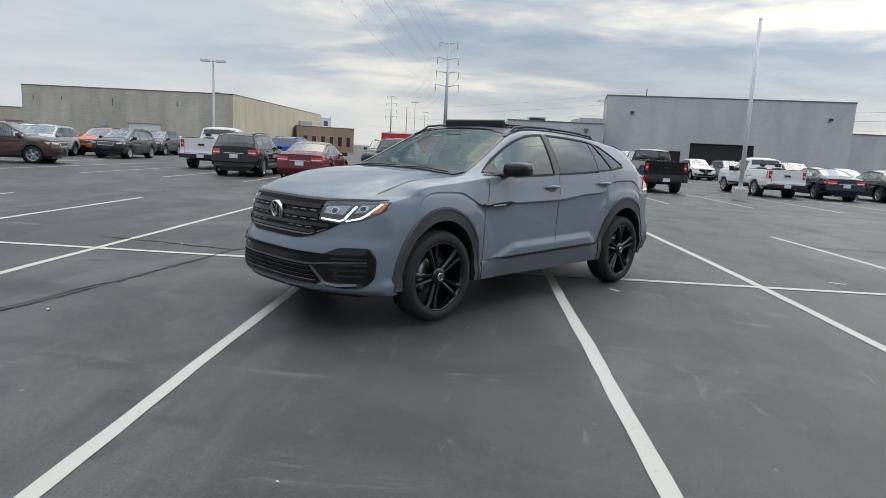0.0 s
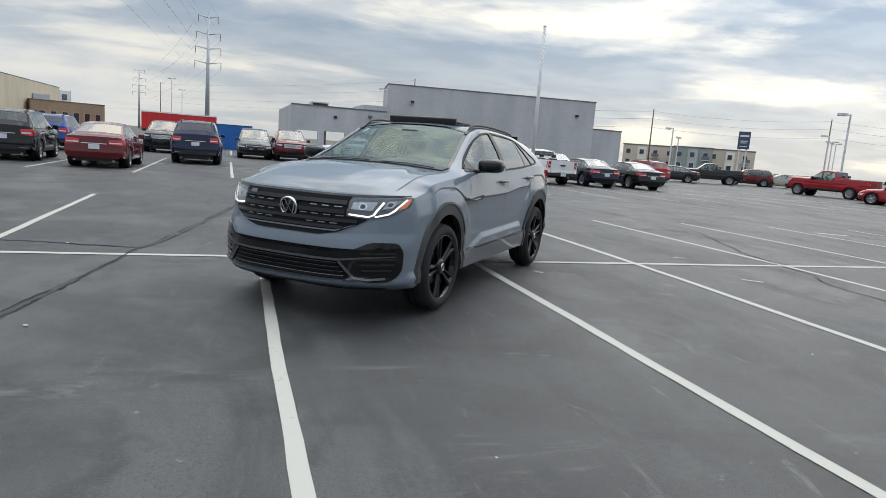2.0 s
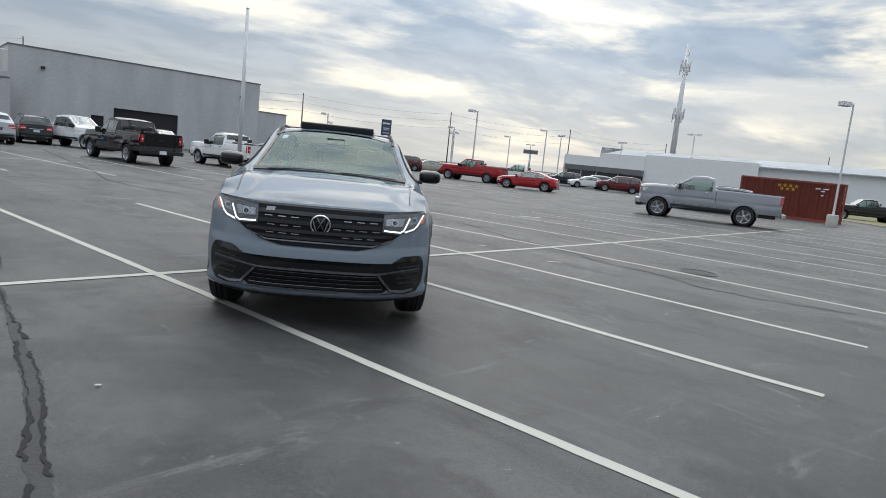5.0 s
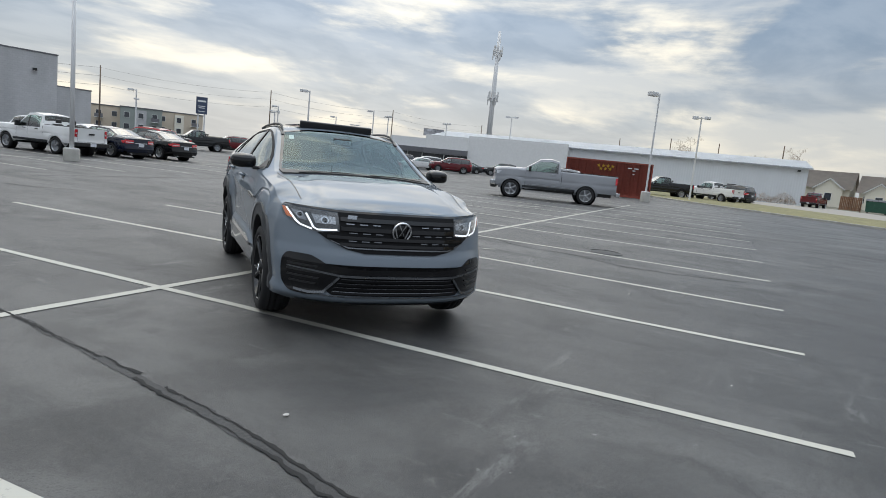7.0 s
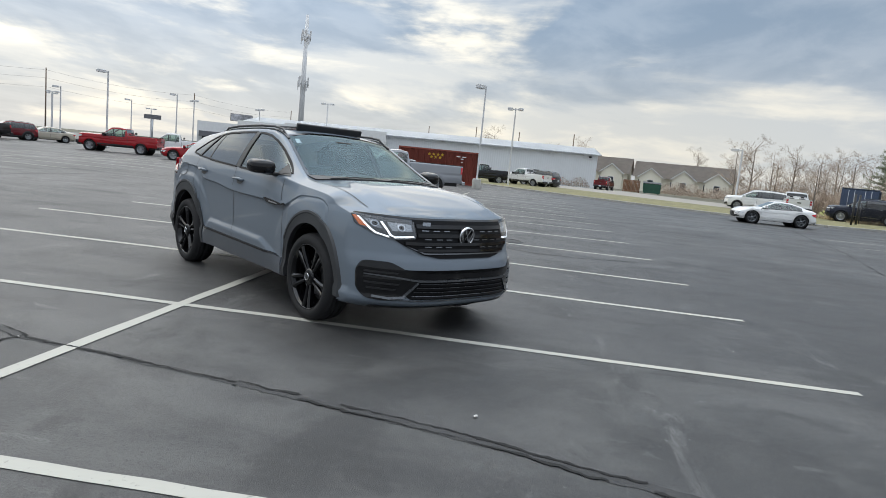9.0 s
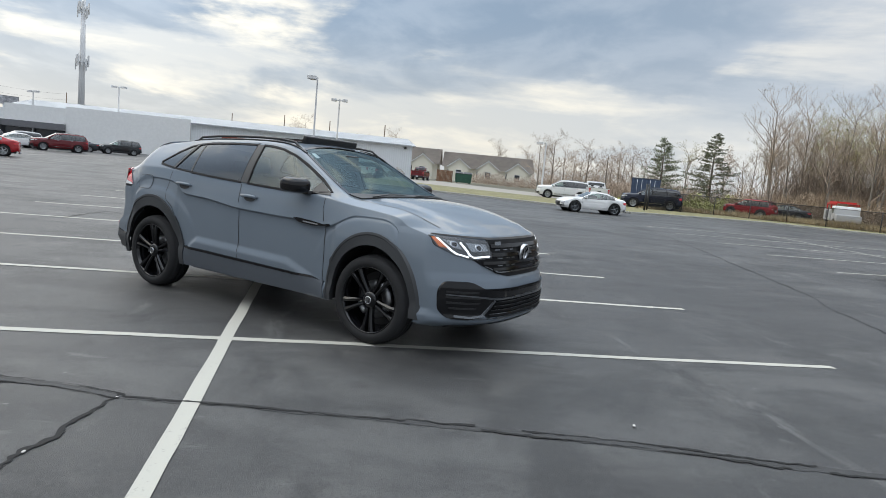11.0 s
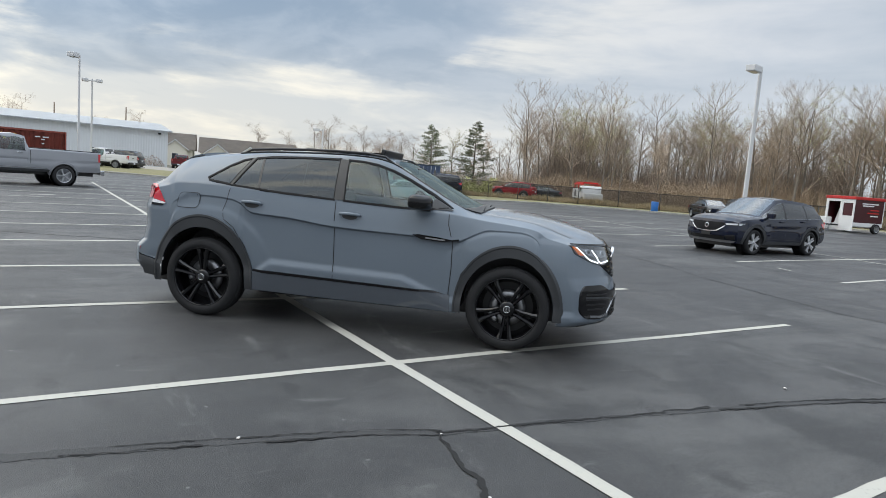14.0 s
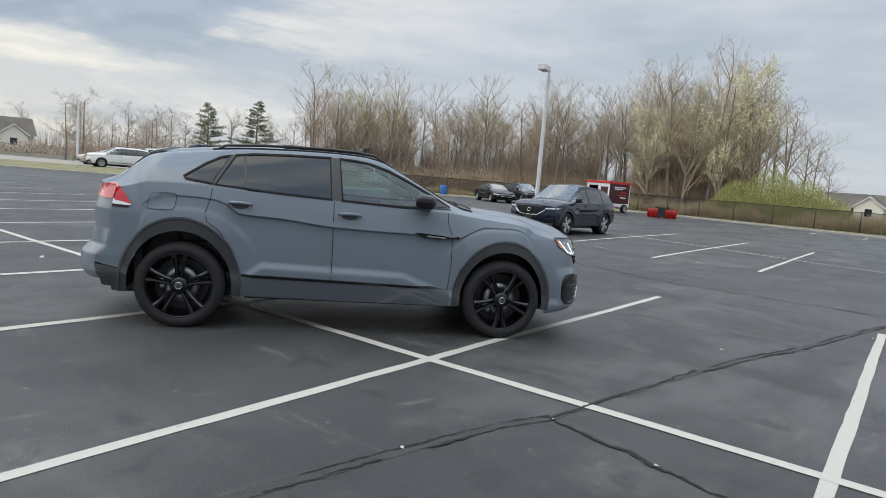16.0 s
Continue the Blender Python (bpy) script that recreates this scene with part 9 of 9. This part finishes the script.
# ---- trees and brush ----
def branchy(seed, h, r0, spread=0.55, levels=4, lean=0.0, fork=0.35, sides=(7, 5, 4, 3, 3), upward=0.25, per=(9, 5, 4, 3)):
    """Trunk and bare branches as two meshes."""
    rnd = random.Random(seed)
    trunk, crown = bmesh.new(), bmesh.new()

    def limb(bm, p, d, length, r, level):
        n = 5 if level == 0 else (4 if level < 3 else 3)
        pts, rad = [p.copy()], [r]
        q, dd = p.copy(), d.copy()
        for i in range(n):
            wob = (0.05 if level == 0 else 0.12) * (1 + 0.3 * level)
            dd = (dd + Vector((rnd.uniform(-wob, wob), rnd.uniform(-wob, wob), rnd.uniform(-wob, wob) * 0.6 + (upward * 0.12 if level else 0.05)))).normalized()
            q = q + dd * (length / n)
            pts.append(q.copy())
            rad.append(max(0.006, r * (1 - 0.80 * (i + 1) / n)))
        add_tube(bm, pts, rad, sides[min(level, 4)], caps=False)
        if level >= levels:
            return
        k = per[min(level, 3)]
        for j in range(k):
            t = (rnd.uniform(fork, 1.0) if level == 0 else rnd.uniform(0.2, 1.0))
            i = min(n - 1, int(t * n))
            f = t * n - i
            base = pts[i].lerp(pts[i + 1], f)
            ax = (pts[i + 1] - pts[i]).normalized()
            side = Vector((rnd.uniform(-1, 1), rnd.uniform(-1, 1), rnd.uniform(-0.3, 0.5)))
            side = (side - ax * side.dot(ax)).normalized()
            out = (ax * (1 - spread) + side * spread * rnd.uniform(0.7, 1.3) + Vector((0, 0, upward))).normalized()
            ln = length * (rnd.uniform(0.30, 0.55) if level == 0 else rnd.uniform(0.35, 0.65)) * (1.15 - 0.5 * t)
            limb(crown, base, out, ln, max(0.008, rad[i] * 0.55), level + 1)

    limb(trunk, Vector((0, 0, -0.2)), Vector((lean, lean * 0.4, 1)).normalized(), h, r0, 0)
    return trunk, crown


def bare_tree(seed, h, r0, label, name="bare_tree", leaf_mat=None, leaf_n=0, leaf_size=0.09, **k):
    t = tagged(empty(name), label, "tree", group="bare trees along the fence")
    trunk, crown = branchy(seed, h, r0, **k)
    rnd = random.Random(seed + 99)
    tips = [v.co.copy() for v in crown.verts] if leaf_n else []
    part("trunk", trunk, BARK, t, smooth=True)
    part("crown", crown, TWIG, t)
    if leaf_n:
        bm = bmesh.new()
        for _ in range(leaf_n):
            p = tips[rnd.randrange(len(tips))] + Vector((rnd.gauss(0, 0.18), rnd.gauss(0, 0.18), rnd.gauss(0, 0.15)))
            add_leaf(bm, p, leaf_size * rnd.uniform(0.5, 1.4), rnd)
        part("blossom" if leaf_mat is BLOSSOM else "leaves", bm, leaf_mat, t, "pale spring blossom" if leaf_mat is BLOSSOM else "small leaf buds")
    return t


def add_leaf(bm, p, s, rnd):
    a = Vector((rnd.uniform(-1, 1), rnd.uniform(-1, 1), rnd.uniform(-1, 1))).normalized()
    b = a.orthogonal().normalized() * 0.6
    bm.faces.new([bm.verts.new(p + q) for q in (a * s, b * s, -a * s, -b * s)])


def conifer(seed, h, r, label):
    t = tagged(empty("pine_tree"), label, "tree")
    rnd = random.Random(seed)
    part("trunk", tube_bm([(0, 0, -0.2), (0.05, 0, h * 0.5), (0, 0, h)], [0.16, 0.10, 0.02], 7), BARK, t)
    bm, nb = bmesh.new(), bmesh.new()
    z = 0.18 * h
    while z < h * 0.985:
        k = 1 - z / h
        reach = r * (0.12 + 0.95 * k) * rnd.uniform(0.65, 1.1)
        for j in range(rnd.randint(6, 9)):
            if rnd.random() < 0.14:
                continue
            a = rnd.uniform(0, 2 * math.pi)
            ln = reach * rnd.uniform(0.55, 1.1)
            tip = Vector((ln * math.cos(a), ln * math.sin(a), z + ln * rnd.uniform(-0.05, 0.30)))
            root = Vector((0, 0, z))
            add_tube(bm, [root, tip], [0.035 * k + 0.01, 0.008], 3, caps=False)
            for _ in range(int(56 * ln / r * 1.2) + 12):
                q = root.lerp(tip, rnd.uniform(0.25, 1.05)) + Vector((rnd.gauss(0, 0.10), rnd.gauss(0, 0.10), rnd.gauss(0, 0.06)))
                d = (Vector((math.cos(a), math.sin(a), 0.2)) + Vector((rnd.gauss(0, 0.8), rnd.gauss(0, 0.8), rnd.gauss(0, 0.6)))).normalized()
                s = d.orthogonal().normalized() * 0.036
                nb.faces.new([nb.verts.new(v) for v in (q - s, q + s, q + d * 0.30)])
        z += h * 0.040
    part("branch_work", bm, TWIG, t)
    part("needles", nb, PINE, t, "dark green needles")
    return t


TREES = [
    bare_tree(1, 13.0, 0.17, "tall slim bare tree at the wood's edge", per=(14, 6, 4, 3), spread=0.58, upward=0.22, fork=0.25, levels=3, leaf_n=1300, leaf_mat=BUDS, leaf_size=0.05),
    bare_tree(2, 15.0, 0.20, "tall slim bare tree at the wood's edge", per=(16, 6, 4, 3), spread=0.55, upward=0.26, fork=0.3, levels=3, leaf_n=1300, leaf_mat=BUDS, leaf_size=0.05),
    bare_tree(3, 11.0, 0.14, "slender bare tree at the wood's edge", per=(13, 6, 4, 3), spread=0.60, upward=0.2, fork=0.2, levels=3, leaf_n=1300, leaf_mat=BUDS, leaf_size=0.05),
    bare_tree(4, 12.0, 0.24, "broad bare tree with a forked crown", per=(11, 6, 5, 3), spread=0.62, upward=0.25, fork=0.25, levels=3),
    bare_tree(5, 10.0, 0.16, "bare tree tangled with brown vines", per=(14, 7, 4, 3), spread=0.5, upward=0.3, fork=0.12, levels=3, leaf_n=2600, leaf_mat=BRAMBLE, leaf_size=0.07),
    bare_tree(6, 14.0, 0.18, "slim bare tree with first green buds", per=(13, 6, 4, 3), spread=0.58, upward=0.22, fork=0.2, levels=3, leaf_n=1300, leaf_mat=SPRING_LEAF, leaf_size=0.07),
]
BLOOM = bare_tree(7, 14.0, 0.24, "tall tree in pale spring blossom", name="blossom_tree", per=(14, 7, 5, 3), spread=0.55, upward=0.3, fork=0.15, levels=3, leaf_n=8500, leaf_mat=BLOSSOM, leaf_size=0.075)
PALE = bare_tree(8, 8.5, 0.16, "low spreading bare tree beyond the road", per=(15, 8, 6, 4), spread=0.7, upward=0.15, fork=0.22, levels=3)
placed_models = set()


def plant(src, x, y, s=1.0, turn=0.0, z=0.0):
    m = pose(x, y, z, 0, 0, turn) @ Matrix.Scale(s, 4)
    if src.name not in placed_models:
        placed_models.add(src.name)
        src.matrix_world = m
        return src
    o = copy_thing(src, pose(x, y, z, 0, 0, turn))
    o.scale = (s, s, s)
    return o


rnd_t = random.Random(21)
# the wood behind the fence, from the east round to the south
WOOD = [(56, -34.5), (52, -37.5), (47, -43), (41, -48), (35, -52), (29, -56), (25, -55), (19, -58), (14, -60)]
for i, ((x0, y0), (x1, y1)) in enumerate(zip(WOOD, WOOD[1:])):
    for k in range(22):
        t = rnd_t.random()
        back = rnd_t.uniform(-3.0, 14.0)
        nx, ny = (y1 - y0), -(x1 - x0)
        ln = math.hypot(nx, ny)
        x, y = x0 + (x1 - x0) * t - nx / ln * back * 1.0, y0 + (y1 - y0) * t - ny / ln * back
        s = rnd_t.uniform(0.70, 1.02) * (0.74 + 0.032 * i)
        src = TREES[rnd_t.randrange(6)]
        plant(src, x, y, s, rnd_t.uniform(0, 360))
for x, y, s in ((19.2, -53.5, 0.84), (16.1, -54.5, 0.92), (22.6, -52.5, 0.66), (13.6, -57, 0.88)):
    plant(BLOOM, x, y, s, x * 40)
for x, y, s in ((17.5, -55.5, 1.22), (21.0, -54, 1.05), (11.5, -59, 0.80), (9.7, -60.5, 0.66), (7.6, -62, 0.45), (13.0, -62, 0.9)):
    plant(TREES[3], x, y, s, x * 60)
for k, (x, y, s) in enumerate(((10.5, -57.0, 0.74), (15.0, -58.5, 0.86), (18.5, -60.0, 0.92), (12.5, -55.5, 0.62), (20.5, -57.5, 0.88), (8.5, -58.5, 0.52))):
    plant(TREES[k], x, y, s, x * 25)
# thin row beyond the road to the east
for k in range(4, 15):
    plant(PALE, 66 + rnd_t.uniform(-3, 5) + 2.2 * abs(k - 7), -6.5 - 1.75 * k + rnd_t.uniform(-0.6, 0.6), rnd_t.uniform(0.52, 0.82), rnd_t.uniform(0, 360))
for x, y, s in ((142, 23, 1.15), (150, 9, 0.9), (149, 2, 1.1), (147, 15, 0.75), (152, -24, 1.1), (150, -31, 1.0), (112, -29, 0.9), (120, -35, 0.8)):
    plant(PALE, x, y, s, x * 7)
PINE_A = conifer(31, 8.3, 4.2, "dark green pine behind the parked cars")
plant(PINE_A, 69.0, -28.4, 1.0, 0)
plant(PINE_A, 66.3, -33.5, 1.1, 120)
plant(PINE_A, 130, 16, 0.55, 40)
for x, y, k, s in ((63.5, -37.0, 0, 0.56), (61.0, -38.5, 1, 0.60), (66.0, -37.5, 2, 0.58), (70.5, -32.5, 5, 0.50), (72.5, -29.0, 2, 0.55), (68.5, -36.5, 4, 0.62), (59.5, -36.0, 5, 0.52), (74.5, -25.5, 0, 0.46)):
    plant(TREES[k], x, y, s, x * 31)


def brush(name, label, spots, material, size, n, leaf, seed, twigs=True):
    """Scrub of many stems and small leaves, in heaps of uneven height."""
    rnd = random.Random(seed)
    bm = bmesh.new()
    for x, y, r, h in spots:
        for _ in range(int(n * r * h)):
            a, d = rnd.uniform(0, 2 * math.pi), r * math.sqrt(rnd.random())
            top = h * (1 - 0.75 * (d / r) ** 2) * rnd.uniform(0.15, 1.08)
            p = Vector((x + d * math.cos(a), y + d * math.sin(a), top))
            if twigs and rnd.random() < 0.25:
                q = p + Vector((rnd.gauss(0, 0.2), rnd.gauss(0, 0.2), rnd.uniform(0.2, 0.7)))
                w = Vector((rnd.gauss(0, 1), rnd.gauss(0, 1), 0)).normalized() * 0.012
                bm.faces.new([bm.verts.new(v) for v in (p - w, p + w, q)])
            else:
                add_leaf(bm, p, leaf * rnd.uniform(0.5, 1.5), rnd)
    return tagged(mesh_object(name, bm, material), label, "shrubs", kind="stuff")


spots = []
for (x0, y0), (x1, y1) in zip(WOOD, WOOD[1:]):
    for k in range(8):
        t = rnd_t.random()
        spots.append((x0 + (x1 - x0) * t - 1.0, y0 + (y1 - y0) * t + rnd_t.uniform(-3, 4), rnd_t.uniform(1.6, 2.8), rnd_t.uniform(1.4, 3.2)))
brush("brush", "brown tangled undergrowth below the bare trees", spots, BRAMBLE, 1, 620, 0.060, 41)
brush("green_shrubs", "light green spring shrubs behind the fence", [(9.2, -46.5, 3.0, 4.3), (6.6, -46.5, 2.4, 3.6), (12.0, -46.5, 2.2, 3.2), (4.6, -47, 1.8, 2.4), (8.0, -45.0, 2.4, 2.8)], SPRING_LEAF, 1, 2000, 0.045, 42)
brush("hedge", "low brown-green hedge before the far houses", [(104 + rnd_t.uniform(-2, 2), -11 - 2.0 * k, 2.2, rnd_t.uniform(1.3, 2.4)) for k in range(9)], TWIG, 1, 240, 0.10, 43)
brush("hedge", "clipped dull shrubs beside the metal hall", [(92, 3.5, 1.6, 1.5), (93, 6.0, 1.2, 1.2), (94, 8.0, 1.2, 1.2)], TWIG, 1, 300, 0.08, 44)
brush("brush", "scrub along the fence beyond the navy container", [(58 + rnd_t.uniform(-1, 2), -20 - 1.8 * k, 1.8, rnd_t.uniform(1.0, 2.2)) for k in range(8)], SPRING_LEAF, 1, 130, 0.13, 45)


def thicket(name, label, path, depth, n, h, seed, material):
    """Many thin upright saplings with a few side twigs, for the depth of a wood."""
    rnd = random.Random(seed)
    verts, faces = [], []

    def sliver(p, q, w):
        a = rnd.uniform(0, math.pi)
        s = Vector((math.cos(a), math.sin(a), 0)) * w
        k = len(verts)
        verts.extend([tuple(p - s), tuple(p + s), tuple(q)])
        faces.append((k, k + 1, k + 2))

    for _ in range(n):
        u = rnd.random() * (len(path) - 1)
        i = min(len(path) - 2, int(u))
        f = u - i
        (x0, y0), (x1, y1) = path[i], path[i + 1]
        nx, ny = -(y1 - y0), (x1 - x0)
        ln = math.hypot(nx, ny)
        d = rnd.random() * depth
        p = Vector((x0 + (x1 - x0) * f + nx / ln * d, y0 + (y1 - y0) * f + ny / ln * d, -0.1))
        hh = h * rnd.uniform(0.35, 1.0) * (0.75 + 0.5 * noise.noise(Vector((p.x * 0.12, p.y * 0.12, seed))))
        q = p + Vector((rnd.gauss(0, 0.06) * hh, rnd.gauss(0, 0.06) * hh, hh))
        sliver(p, q, rnd.uniform(0.03, 0.07))
        for _ in range(7):
            t = rnd.uniform(0.1, 0.9)
            b = p.lerp(q, t)
            sliver(b, b + Vector((rnd.gauss(0, 0.5), rnd.gauss(0, 0.5), rnd.uniform(0.3, 1.3))), 0.018)
    me = bpy.data.meshes.new(name)
    me.from_pydata(verts, [], faces)
    me.materials.append(material)
    return tagged(new(name, me), label, "saplings", kind="stuff")


thicket("saplings", "thicket of thin brown saplings inside the wood", WOOD, 18, 13000, 9.0, 61, TWIG)
thicket("saplings", "low thicket of brown stems along the wood's edge", offset_path(WOOD, -2.5), 8, 9000, 4.2, 62, BRAMBLE)
thicket("saplings", "thin scrub beyond the road", [(72, -14), (66, -22), (64, -32), (56, -36)], 10, 3600, 3.2, 63, TWIG)
thicket("far_woods", "brown line of far woods on the horizon", [(150, -20), (120, -60), (90, -90), (50, -110), (10, -150), (-80, -160)], 25, 5200, 9.0, 64, TWIG)


def straw(name, label, area, n, h, seed, material):
    """Dry blades standing in tufts."""
    rnd = random.Random(seed)
    verts, faces = [], []
    for _ in range(n):
        u, v = rnd.random(), rnd.random()
        i = min(len(area) - 2, int(u * (len(area) - 1)))
        f = u * (len(area) - 1) - i
        (x0, y0), (x1, y1) = area[i], area[i + 1]
        nx, ny = -(y1 - y0), (x1 - x0)
        ln = math.hypot(nx, ny)
        d = v ** 1.3 * 7.0
        x, y = x0 + (x1 - x0) * f + nx / ln * d, y0 + (y1 - y0) * f + ny / ln * d
        hh = h * rnd.uniform(0.4, 1.2) * (0.5 + 0.8 * max(0.0, noise.noise(Vector((x * 0.35, y * 0.35, seed))) + 0.5))
        a = rnd.uniform(0, math.pi)
        w = 0.035
        k = len(verts)
        verts += [(x - w * math.cos(a), y - w * math.sin(a), 0.0), (x + w * math.cos(a), y + w * math.sin(a), 0.0), (x + rnd.gauss(0, 0.18), y + rnd.gauss(0, 0.18), hh)]
        faces.append((k, k + 1, k + 2))
    me = bpy.data.meshes.new(name)
    me.from_pydata(verts, [], faces)
    me.materials.append(material)
    return tagged(new(name, me), label, "grass", kind="stuff")


straw("dry_grass", "tall straw-coloured dry grass behind the fence", offset_path(FENCE[4:], 0.6), 42000, 1.15, 51, STRAW)
straw("dry_grass", "patchy dry grass behind the east fence", offset_path(FENCE[:5], 0.6), 26000, 0.55, 52, STRAW)
